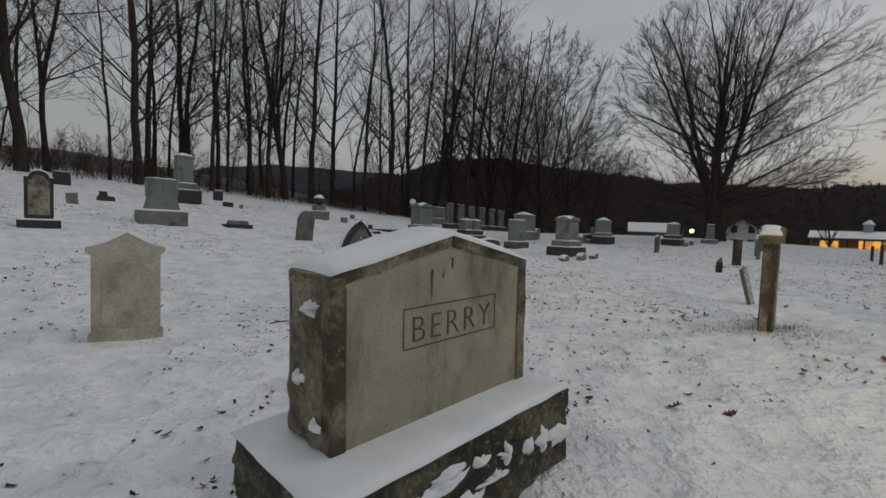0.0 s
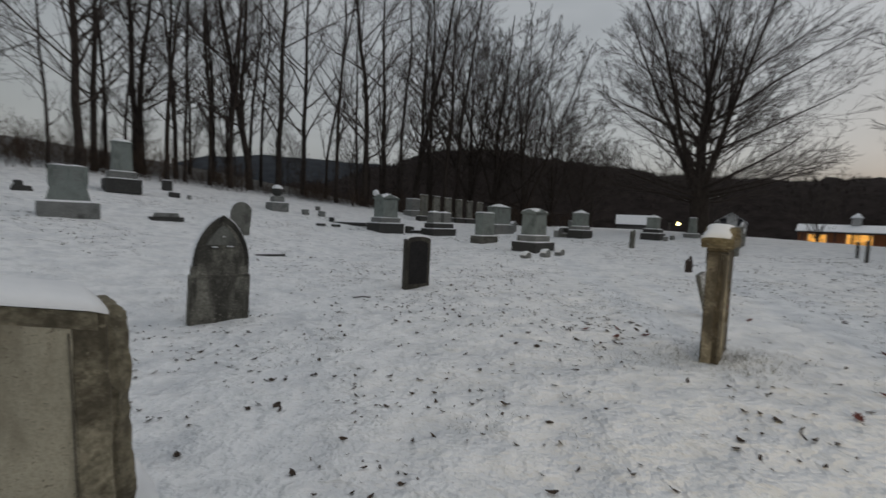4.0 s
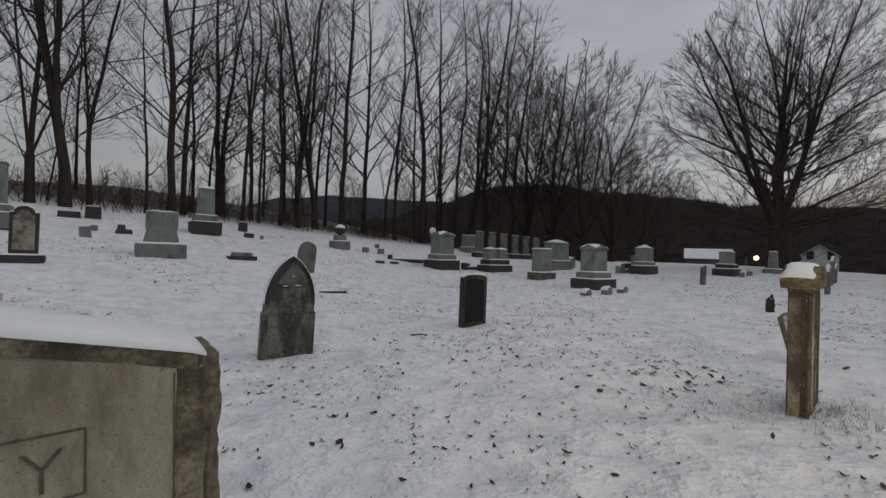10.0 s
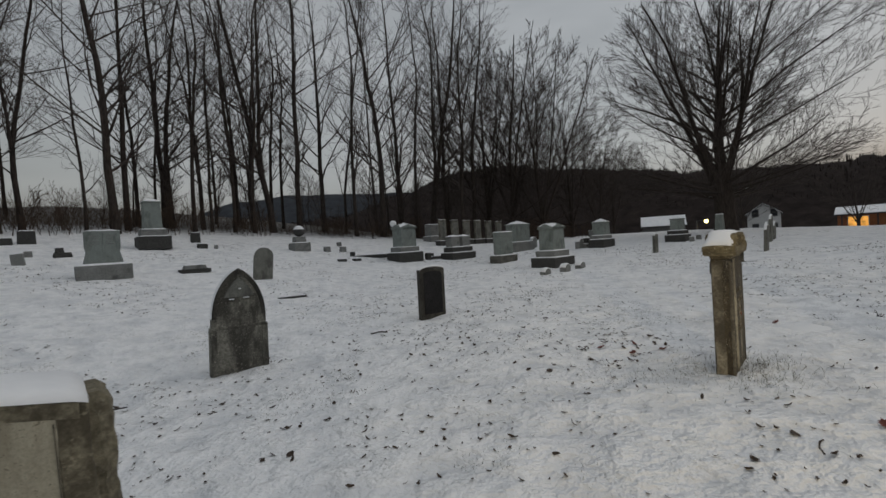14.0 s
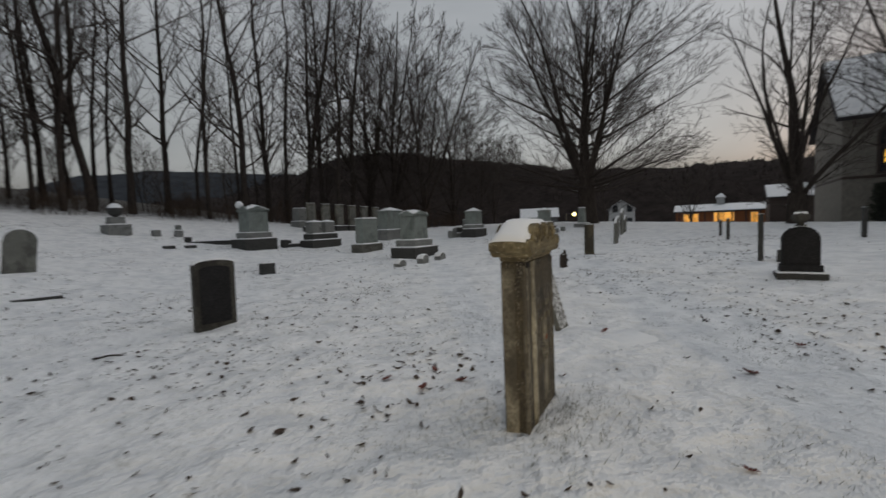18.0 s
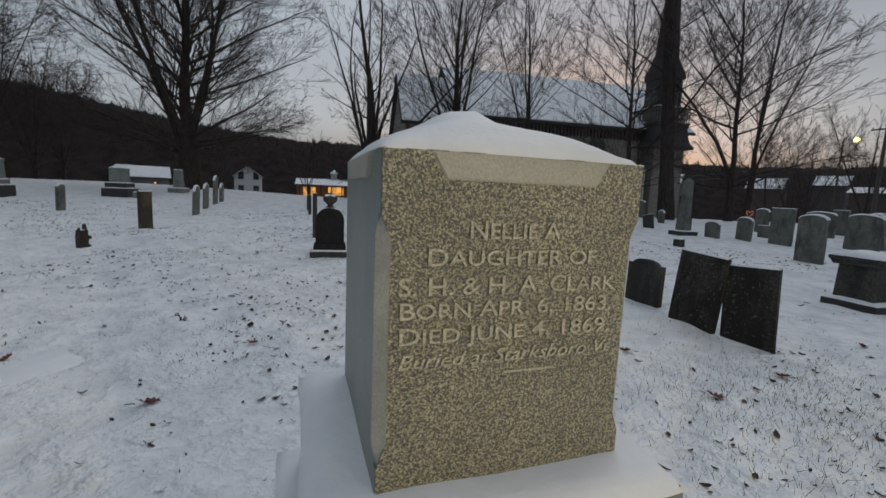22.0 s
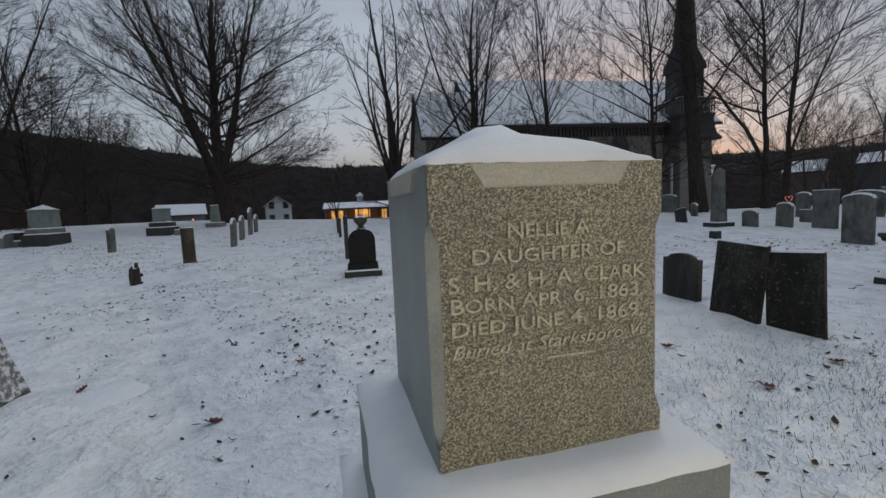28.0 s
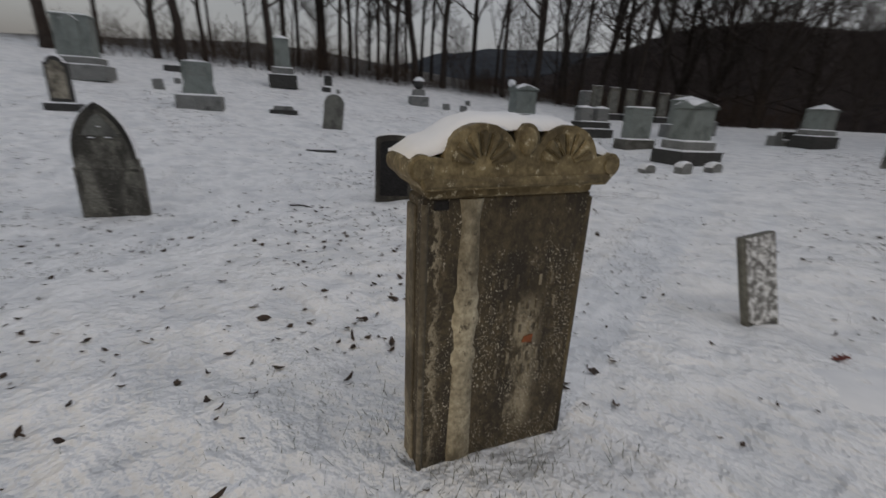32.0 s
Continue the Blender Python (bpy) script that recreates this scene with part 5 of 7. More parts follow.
monument(3.15, 18.15, 0.86, 0.66, 0.86, [(1.46, 1.12, 0.36), (1.12, 0.86, 0.26)], "gable", GRANITE_GREEN, "green-grey granite monument with gabled cap on two steps", 0.04, base_mats=(GRANITE_DARK, GRANITE))
for x, y, h in ((2.62, 15.4, 0.22), (3.35, 15.95, 0.27), (3.95, 16.55, 0.25)):
    marker(x, y, 0.34, 0.24, h, GRANITE, "small rounded granite marker before a monument", round_top=True)
monument(6.75, 26.5, 0.88, 0.66, 0.72, [(1.38, 0.95, 0.46), (1.1, 0.78, 0.22)], "hip", GRANITE_GREEN, "granite monument with snowy hipped cap among smaller stones", 0.04, base_mats=(GRANITE_DARK, GRANITE))
marker(5.5, 26.5, 0.5, 0.3, 0.58, GRANITE, "small round-topped granite stone with snow", round_top=True)
monument(5.95, 27.0, 0.44, 0.36, 0.26, [(0.9, 0.5, 0.22)], "flat", GRANITE_DARK, "low dark granite stone on a step", 0.02)
tablet(6.5, 28.3, 0.26, 0.16, 0.95, "flat", GRANITE, "thin square granite post stone")
tablet(7.85, 20.7, 0.27, 0.12, 0.84, "arch", MARBLE_GREY, "narrow old tablet tilted slightly", 40, 2, 0, 0.08, snow=0.03)
monument(11.05, 26.9, 0.64, 0.62, 0.62, [(1.12, 1.06, 0.36), (0.9, 0.86, 0.24)], "hip", GRANITE_GREEN, "square granite monument with peaked snow cap on two dark steps", 0.06, base_mats=(GRANITE_DARK, GRANITE_DARK))
for x, y, s in ((11.35, 25.8, 0.26), (12.2, 27.0, 0.28)):
    marker(x, y, s, s * 0.8, 0.25, GRANITE, "small granite corner block with snow")
monument(14.5, 29.6, 0.50, 0.46, 0.95, [(1.1, 0.8, 0.24)], "flat", GRANITE_GREEN, "tapered granite stone by the big maple", 0.22)

# The eastern rows towards the church
tablet(11.06, 3.89, 0.60, 0.09, 0.60, "shoulder", SLATE_GREY, "dark low slate stone with curved head", 57, 1, 2, 0.07, snow=0.0)
tablet(10.485, 3.215, 0.60, 0.07, 0.85, "flat", SLATE_LICHEN, "dark lichened slab leaning sideways in the snow", 58, -3.5, 3, snow=0.010)
tablet(10.25, 2.65, 0.52, 0.07, 0.80, "flat", SLATE_LICHEN, "broad dark weathered slab tilted slightly", 66, 3.5, 2, snow=0.012)
tb = thing("table_tomb", at(13.05, 1.5, GRID, 0.05), "low dark pedestal tomb with a moulded snowy cap", "tomb")
part("base", block(0.68, 0.58, 0.14, 0, 0, 0.012), GRANITE_DARK, tb)
part("base_snow", pillow(0.66, 0.56, 0.05, 0.14), SNOW, tb, "snow on the base")
part("die", block(0.50, 0.42, 0.50, 0.145, 0.06, 0.012), SLATE_GREY, tb)
part("cap_moulding", block(0.58, 0.50, 0.06, 0.64, -0.08, 0.012), SLATE_GREY, tb)
part("cap", block(0.66, 0.57, 0.06, 0.70, 0.0, 0.014), SLATE_GREY, tb)
part("snow_cap", pillow(0.64, 0.55, 0.05, 0.76, peak=0.06), SNOW, tb, "thick snow on the cap")
for x, y, w, h, kind, lean, mat, lab in ((20.6, 2.5, 0.66, 1.05, "flat", 0, MARBLE_GREY, "tall grey square-headed tablet"), (17.4, 1.95, 0.60, 1.05, "arch", 1, MARBLE_GREY, "tall grey tablet with low curved head"),
                                         (20.6, 0.8, 0.80, 0.98, "arch", -2, MARBLE_GREY, "broad grey round-shouldered tablet"), (21.3, 0.45, 0.5, 0.98, "arch", 8, MARBLE_GREY, "leaning grey tablet"),
                                         (19.9, 0.05, 0.60, 0.70, "arch", 0, SANDSTONE, "brown sandstone tablet with a curved head"), (24.2, 1.5, 0.95, 0.85, "arch", 0, MARBLE_GREY, "wide low curved tablet"),
                                         (16.4, -0.7, 0.70, 1.16, "flat", 0, MARBLE_GREY, "large plain grey slab with snow on top"), (23.0, -3.2, 0.8, 0.64, "flat", 0, GRANITE, "low broad rough-topped stone"),
                                         (20.7, 4.2, 0.52, 0.52, "arch", 3, MARBLE_GREY, "small round-headed tablet"), (20.9, 3.4, 0.50, 0.70, "arch", -1, MARBLE_GREY, "round-headed tablet with a carved face"),
                                         (22.3, 2.95, 0.36, 0.40, "flat", 0, MARBLE_GREY, "low square stone"), (24.5, 3.1, 0.5, 0.85, "arch", 0, MARBLE_GREY, "grey tablet with pale cap"),
                                         (22.1, 6.4, 0.5, 0.52, "flat", 12, GRANITE_DARK, "small dark stone leaning over"), (25.0, 6.6, 0.32, 0.55, "arch", 0, MARBLE_GREY, "small round-headed stone"),
                                         (24.5, 8.2, 0.5, 0.78, "flat", 9, MARBLE_PALE, "pale slab leaning against another stone"), (27.9, 8.3, 1.0, 0.85, "arch", 0, GRANITE_GREEN, "grey-green granite stone on a snowy base"),
                                         (15.3, 5.8, 0.42, 0.70, "slant", 8, SLATE_GREY, "dark pointed slab"), (16.2, 8.2, 0.52, 0.88, "arch", 0, MARBLE_GREY, "grey old tablet"),
                                         (15.0, 7.2, 0.6, 0.95, "arch", 0, MARBLE_GREY, "broad grey tablet with snow"), (19.6, 12.3, 0.40, 0.40, "arch", 0, GRANITE_DARK, "small dark stone before the church"),
                                         (20.0, 13.6, 0.8, 0.34, "flat", 0, GRANITE_DARK, "low dark block before the church"), (26.5, -0.2, 0.6, 0.8, "arch", 0, MARBLE_GREY, "grey distant tablet"),
                                         (25.4, 0.9, 0.5, 0.9, "flat", 0, MARBLE_GREY, "grey distant square tablet"), (27.5, -5.5, 0.7, 0.7, "arch", 0, MARBLE_GREY, "grey distant tablet")):
    tablet(x, y, w, 0.10, h, kind, mat, lab + " in the snow", GRID, lean, 0, 0.10 if kind == "arch" else None, snow=0.03, group="eastern rows")
twn = thing("twin_tablets", at(27.2, -2.9, GRID, 0.05), "two pale round-headed marble tablets on one dark base", "gravestone", "eastern rows")
part("base", block(1.85, 0.7, 0.26, 0, 0, 0.014), GRANITE_DARK, twn)
part("base_snow", pillow(1.8, 0.65, 0.04, 0.26), SNOW, twn, "snow on the base")
for sgn in (-1, 1):
    part("plinth", block(0.74, 0.42, 0.16, 0.262, 0, 0.01, x=sgn * 0.46), GRANITE_DARK, twn)
    r = [(a + sgn * 0.46, b + 0.424) for a, b in arch(0.56, 1.14, 0.24)]
    part("tablet", outline(r, 0.14, 0.012), MARBLE_PALE, twn)
    part("snow_cap", ridge_snow(head(r), 0.13, 0.04), SNOW, twn, "snow along the arch")
ob = thing("obelisk", at(20.8, 5.05, GRID, 0.05), "grey weathered marble obelisk on a dark base", "obelisk")
part("base", block(0.62, 0.62, 0.18, 0, 0, 0.012), GRANITE_DARK, ob)
part("base_snow", pillow(0.6, 0.6, 0.03, 0.18), SNOW, ob, "snow on the base")
part("pedestal", block(0.34, 0.34, 0.42, 0.182, 0.04, 0.01), MARBLE_GREY, ob)
part("shaft", block(0.27, 0.27, 1.18, 0.60, 0.16, 0.01), MARBLE_GREY, ob)
part("tip", block(0.25, 0.25, 0.14, 1.775, 0.7, 0.006), MARBLE_GREY, ob)
marker(17.6, 4.6, 0.22, 0.2, 0.2, GRANITE_DARK, "small dark cube marker in the snow")


# ---- trees ----
class Wood:
    """Gathers branches as tapered tubes."""
    def __init__(self):
        self.verts, self.quads, self.count = [], [], 0

    def tube(self, pts, radii, k):
        pts, radii = np.asarray(pts), np.asarray(radii)
        d = pts[-1] - pts[0]
        d = d / (np.linalg.norm(d) + 1e-9)
        u = np.cross(d, (0.31, 0.77, 0.55))
        u /= np.linalg.norm(u) + 1e-9
        v = np.cross(d, u)
        a = np.arange(k) * (2 * math.pi / k)
        ring = np.cos(a)[:, None] * u + np.sin(a)[:, None] * v
        vs = pts[:, None, :] + radii[:, None, None] * ring[None]
        n = len(pts)
        base = np.arange(n * k).reshape(n, k) + self.count
        nxt = np.roll(base, -1, 1)
        self.quads.append(np.stack([base[:-1], nxt[:-1], nxt[1:], base[1:]], -1).reshape(-1, 4))
        self.verts.append(vs.reshape(-1, 3))
        self.count += n * k

    def mesh(self, name, mat):
        return mesh_arrays(name, np.concatenate(self.verts), np.concatenate(self.quads), mat, True)


def unit(v):
    return v / (math.sqrt(v[0] ** 2 + v[1] ** 2 + v[2] ** 2) + 1e-9)


def branch_line(rnd, p, d, length, n, wander, lift):
    pts, d = [p], d.copy()
    for _ in range(n):
        d = unit(d + np.array((rnd.gauss(0, wander), rnd.gauss(0, wander), rnd.gauss(0, wander) * 0.6 + lift)))
        pts.append(pts[-1] + d * (length / n))
    return pts


def side_way(rnd, d, angle):
    while True:
        r = np.array((rnd.gauss(0, 1), rnd.gauss(0, 1), rnd.gauss(0, 1)))
        r = r - d * (r @ d)
        if np.linalg.norm(r) > 0.2:
            break
    return unit(d * math.cos(angle) + unit(r) * math.sin(angle))


def spray(rnd, twigs, p, d, length, radius, level, counts, angles, ratio, lift, limbs=None, limb_level=0):
    """A branch with its side branches, down to the twigs."""
    n = 5 if level == 0 else 4 if level == 1 else 1 if level == len(counts) else 2
    pts = branch_line(rnd, p, d, length, n, 0.10 + 0.03 * level, lift)
    radii = [radius * (1 - 0.75 * k / n) for k in range(n + 1)]
    target = limbs if limbs is not None and level <= limb_level else twigs
    target.tube(pts, [max(r, 0.006) for r in radii], 6 if level == 0 and limbs is not None else 4 if level < 2 else 3)
    if level >= len(counts):
        return
    m = counts[level]
    for j in range(m):
        f = 0.22 + 0.78 * (j + rnd.random()) / m
        k = min(int(f * n), n - 1)
        g = f * n - k
        q = pts[k] * (1 - g) + pts[k + 1] * g
        dd = unit(pts[k + 1] - pts[k])
        spray(rnd, twigs, q, side_way(rnd, dd, rnd.uniform(*angles)), length * ratio * rnd.uniform(0.6, 1.1) * (1.15 - 0.55 * f), max(radius * (1 - 0.7 * f) * 0.6, 0.006), level + 1, counts, angles, ratio, lift, limbs, limb_level)


def forest_tree(seed, height, radius, first, limbs_n, fork=False, counts=(6, 5), reach=0.30, lean=0.04):
    """A tall slender woodland tree: straight trunk, steep limbs, fine twigs. Returns trunk and crown meshes."""
    rnd = random.Random(seed)
    wood, twigs = Wood(), Wood()
    n = 12
    stems = [(np.zeros(3), unit(np.array((rnd.gauss(0, lean), rnd.gauss(0, lean), 1.0))), height, radius)]
    if fork:
        stems.append((np.array((0.1, 0.05, height * rnd.uniform(0.04, 0.25))), unit(np.array((rnd.gauss(0, 0.14), rnd.gauss(0, 0.14), 1.0))), height * 0.8, radius * 0.65))
    main = None
    for p0, d0, h, r0 in stems:
        if main is not None:
            # the second stem parts from the first
            k = p0[2] / height * n
            p0 = main[int(k)] * (1 - k % 1) + main[int(k) + 1] * (k % 1)
        pts = branch_line(rnd, p0, d0, h, n, 0.06, 0.035)
        main = pts if main is None else main
        radii = [r0 * (1.35 if k == 0 and p0[2] == 0 else 1.0) * (1 - 0.93 * (k / n) ** 1.1) + 0.008 for k in range(n + 1)]
        if p0[2] == 0:
            pts[0] = pts[0] - np.array((0, 0, 0.4))
        wood.tube(pts, radii, 9)
        for j in range(limbs_n):
            f = first + (0.97 - first) * (j + rnd.random()) / limbs_n
            k = min(int(f * n), n - 1)
            g = f * n - k
            q = pts[k] * (1 - g) + pts[k + 1] * g
            dd = unit(pts[k + 1] - pts[k])
            size = h * reach * (1.1 - 0.75 * f) * min(1.0, 0.4 + 1.6 * f) * rnd.uniform(0.6, 1.2)
            spray(rnd, twigs, q, side_way(rnd, dd, rnd.uniform(0.55, 1.15)), size, max(r0 * (1.05 - f) * 0.46, 0.016), 0, counts, (0.3, 0.8), 0.55, 0.06)
    return [wood.mesh("trunk", BARK), twigs.mesh("crown", TWIG)]


def oval_tree(seed, height, radius, bole, width, stems, limbs_n, counts, stem_tilt=24, limb_tilt=(34, 78), low=0, bark=BARK, ratio=0.26, middle=0.55, side=(0.28, 0.62), stout=0.42, spire=0.88, crook=0.035, limb_r=0.13):
    """A full-grown yard tree whose leaders and limbs fill a rounded crown."""
    rnd = random.Random(seed)
    wood, twigs, limbs, snow = Wood(), Wood(), [], Wood()
    centre, half = np.array((0, 0, height * middle)), np.array((width, width, height * (1 - middle)))
    lower = np.array((width, width, height * middle * 0.98))

    def room(p, d):
        """Distance from p along d to the outline of the crown."""
        h = half if p[2] + d[2] * 3 > centre[2] else lower
        a, b = (p - centre) / h, d / h
        aa, ab, bb = a @ a - 1, a @ b, b @ b
        disc = ab * ab - aa * bb
        return max((-ab + math.sqrt(disc)) / bb, 0.3) if disc > 0 else 0.5

    pts = branch_line(rnd, np.array((0, 0, -0.4)), np.array((0.0, 0, 1.0)), bole + 0.4, 4, 0.02, 0.02)
    wood.tube(pts, [radius * 1.55, radius * 1.12, radius, radius * 0.98, radius * 0.95], 14)

    def leader(p, d, r, lift, wander=crook, dusted=False, share=1.0):
        length, n, w = room(p, d) * rnd.uniform(0.92, 1.05) * share, 9, Wood()
        line = branch_line(rnd, p, d, length, n, wander, lift)
        w.tube(line, [r * (1 - 0.9 * (k / n) ** 0.8) + 0.007 for k in range(n + 1)], 7)
        if dusted:
            snow.tube([q + np.array((0, 0, r * (1 - 0.9 * (k / n) ** 0.8) * 0.75)) for k, q in enumerate(line[:8])], [r * 0.38 * (1 - 0.12 * k) * rnd.uniform(0.3, 1.2) + 0.003 for k in range(8)], 5)
        limbs.append(w.mesh("limb", bark))
        m = max(4, int(counts[0] * min(1.0, length / (height * 0.62))))
        for j in range(m):
            f = 0.10 + 0.88 * (j + rnd.random()) / m
            k = min(int(f * n), n - 1)
            g = f * n - k
            q = line[k] * (1 - g) + line[k + 1] * g
            dd = side_way(rnd, unit(line[k + 1] - line[k]), rnd.uniform(*side))
            if dd[2] < 0.05:
                dd = unit(np.array((dd[0], dd[1], 0.15)))
            ln = min(height * ratio * (1.1 - 0.6 * f) * rnd.uniform(0.7, 1.2), room(q, dd) * 1.05)
            spray(rnd, twigs, q, dd, ln, max(r * (1 - 0.8 * f) * 0.30, 0.008), 0, counts[1:], (0.25, 0.65), 0.50, 0.03)
        return line

    spine = leader(pts[-1] - np.array((0, 0, 0.3)), np.array((0.0, 0.0, 1.0)), radius * 0.72, 0.02, min(0.05, crook), False, spire)
    for j in range(stems):
        a, tilt = 2.4 * j + rnd.uniform(-0.4, 0.4), radians(stem_tilt) * rnd.uniform(0.55, 1.1)
        d = np.array((math.sin(tilt) * math.cos(a), math.sin(tilt) * math.sin(a), math.cos(tilt)))
        leader(pts[-1] + np.array((d[0], d[1], 0)) * radius * 0.6 - np.array((0, 0, rnd.uniform(0, bole * 0.25))), d, radius * stout * rnd.uniform(0.7, 1.1), 0.012)
    for j in range(limbs_n):
        f = (j + rnd.random()) / limbs_n
        a, tilt = 2.4 * j + rnd.uniform(-0.5, 0.5), radians(limb_tilt[1] + (limb_tilt[0] - limb_tilt[1]) * f)
        d = np.array((math.sin(tilt) * math.cos(a), math.sin(tilt) * math.sin(a), math.cos(tilt)))
        k = f * 5.5
        q = spine[int(k)] * (1 - k % 1) + spine[int(k) + 1] * (k % 1) if f > 0.25 else pts[-1] - np.array((0, 0, bole * 0.3 * (0.25 - f) * 4))
        leader(q, d, radius * limb_r * rnd.uniform(0.7, 1.2) * (1.2 - 0.6 * f), 0.022)
    for j in range(low):
        a = 2 * math.pi * (j + rnd.random() * 0.7) / low
        leader(pts[-2] + np.array((0, 0, rnd.uniform(-0.3, 0.5))), unit(np.array((math.cos(a), math.sin(a), 0.22))), radius * 0.12, 0.02, 0.12, True)
    out = [wood.mesh("trunk", bark), *limbs, twigs.mesh("crown", TWIG)]
    return out + [snow.mesh("limb_snow", SNOW)] if low else out


def plant(name, meshes, m, label, group="", category="tree"):
    t = thing(name, m, label, category, group)
    for me in meshes:
        o = new(me.name.split(".")[0], me)
        o.parent = t
        if o.name.startswith(("crown", "thicket")):
            tagged(o, kind="stuff")
    return t


def stand(x, y, yaw=0.0, scale=1.0, lean=0.0, sink=0.1):
    return pose(x, y, ground_z(x, y) - sink, lean, 0, yaw) @ Matrix.Diagonal((scale, scale, scale, 1))


FOREST = [forest_tree(11, 20, 0.175, 0.16, 27, False, (5, 4), 0.37), forest_tree(12, 22, 0.21, 0.18, 23, True, (6, 4), 0.35), forest_tree(13, 18, 0.12, 0.16, 23, False, (5, 4), 0.31), forest_tree(14, 21, 0.19, 0.15, 28, False, (5, 4), 0.39),
          forest_tree(15, 16, 0.085, 0.14, 22, False, (5, 4), 0.29, 0.07), forest_tree(16, 20, 0.145, 0.15, 23, True, (5, 4), 0.34, 0.06)]
SAPLING = [forest_tree(17, 7.5, 0.036, 0.10, 22, False, (5, 3), 0.40, 0.08), forest_tree(18, 5.5, 0.028, 0.12, 18, True, (5, 3), 0.42, 0.10)]
WOODLAND = "bare slender woodland trees along the edge of the yard"


WOOD_FORK = [oval_tree(61, 17, 0.26, 3.4, 4.6, 3, 11, (11, 6, 4), 20, (24, 60), middle=0.6), oval_tree(62, 18, 0.20, 2.6, 4.0, 2, 12, (11, 6, 4), 15, (24, 58), middle=0.6)]


def forest_row(rows):
    for x, y, v, s in rows:
        yaw = (x * 53 + y * 29) % 360
        plant("woodland_tree", FOREST[v] if v < 6 else WOOD_FORK[v - 6], stand(x, y, yaw, s, 0, 0.15), "tall bare woodland tree with dark trunk and fine twigs", WOODLAND)


forest_row([(-28.5, 9.5, 7, 1), (-26.8, 12.4, 6, 1.05), (-25.4, 14.2, 2, 1), (-23.9, 16.4, 7, 1.0), (-22.7, 17.2, 1, 1.15), (-23.2, 18.8, 5, 0.9), (-21.0, 20.2, 4, 0.95), (-20.0, 21.0, 3, 1.1), (-20.8, 22.6, 0, 0.95), (-22.2, 24.7, 2, 1)])
forest_row([(-21.0, 25.6, 0, 1.05), (-20.7, 25.9, 3, 0.9), (-18.5, 25.1, 2, 1.05), (-19.1, 26.7, 5, 0.95), (-18.1, 26.2, 4, 1.1), (-17.1, 27.2, 2, 0.95), (-16.2, 28.1, 5, 1), (-15.7, 29.7, 1, 1.05), (-16.7, 32.9, 2, 1), (-14.3, 31.0, 0, 1.2)])
forest_row([(-13.9, 34.5, 0, 1.15), (-12.4, 35.6, 4, 1.3), (-10.7, 33.5, 2, 1.2), (-9.1, 35.4, 3, 1.25), (-8.0, 37.9, 0, 1.2), (-6.9, 39.3, 2, 1.3), (-5.8, 40.8, 1, 1.2), (-4.5, 41.8, 0, 1.25), (-2.7, 39.2, 5, 1.15), (-1.9, 42.2, 3, 1.2)])
rnd = random.Random(31)
for k in range(15):
    # deeper ranks of the wood behind the first
    f = rnd.random()
    x, y = -30 + 38 * f + rnd.uniform(-1, 1), 14 + 36 * f ** 0.8 + rnd.uniform(3, 16)
    plant("woodland_tree", FOREST[rnd.choice((2, 2, 4, 4, 5))], stand(x, y, rnd.uniform(0, 360), rnd.uniform(0.8, 1.15), 0, 0.2), "bare woodland tree deeper in the wood", WOODLAND)

rnd = random.Random(57)
for k in range(26):
    # saplings along the edge of the wood
    f = (k + rnd.random()) / 26
    x, y = -25 + 29 * f + rnd.uniform(-1.2, 1.2), 18 + 26 * f ** 0.85 + rnd.uniform(-0.5, 4.0)
    plant("sapling", SAPLING[k % 2], stand(x, y, rnd.uniform(0, 360), rnd.uniform(0.7, 1.25), 0, 0.1), "thin bare sapling at the edge of the wood", "saplings")

BUSHY = [oval_tree(21, 13, 0.20, 1.2, 5.0, 5, 16, (12, 7, 5), 26, (36, 86), middle=0.48, side=(0.4, 0.9), limb_r=0.2), oval_tree(22, 14.5, 0.22, 1.6, 4.8, 4, 15, (12, 7, 5), 22, (34, 80), middle=0.5, side=(0.4, 0.9), limb_r=0.2)]
VILLAGE = [oval_tree(23, 12, 0.17, 1.8, 4.4, 4, 8, (10, 6, 5), 34, (34, 74), stout=0.34, middle=0.58, spire=0.6), oval_tree(24, 14, 0.18, 2.2, 4.8, 4, 8, (10, 6, 5), 34, (32, 72), stout=0.34, middle=0.58, spire=0.6)]
for x, y, v, s, yaw in ((1.8, 44.6, 1, 1.6, 20), (4.9, 44.0, 0, 1.6, 90), (8.0, 47.0, 0, 1.25, 200), (-0.6, 46.5, 1, 1.55, 150), (11.5, 51.0, 0, 1.0, 300), (13.8, 54.0, 1, 0.8, 40)):
    plant("field_maple", BUSHY[v], stand(x, y, yaw, s), "bare broad-crowned maple at the wood's edge", "edge maples")

MAPLE = oval_tree(5, 20.0, 0.62, 3.4, 8.6, 6, 30, (17, 8, 6), 24, (42, 88), 5, stout=0.36, middle=0.46, side=(0.32, 0.85), limb_r=0.19, ratio=0.25, crook=0.05)
plant("big_maple", MAPLE, stand(16.6, 33.4, 20, 1.0), "large bare maple with a dense fan of branches")
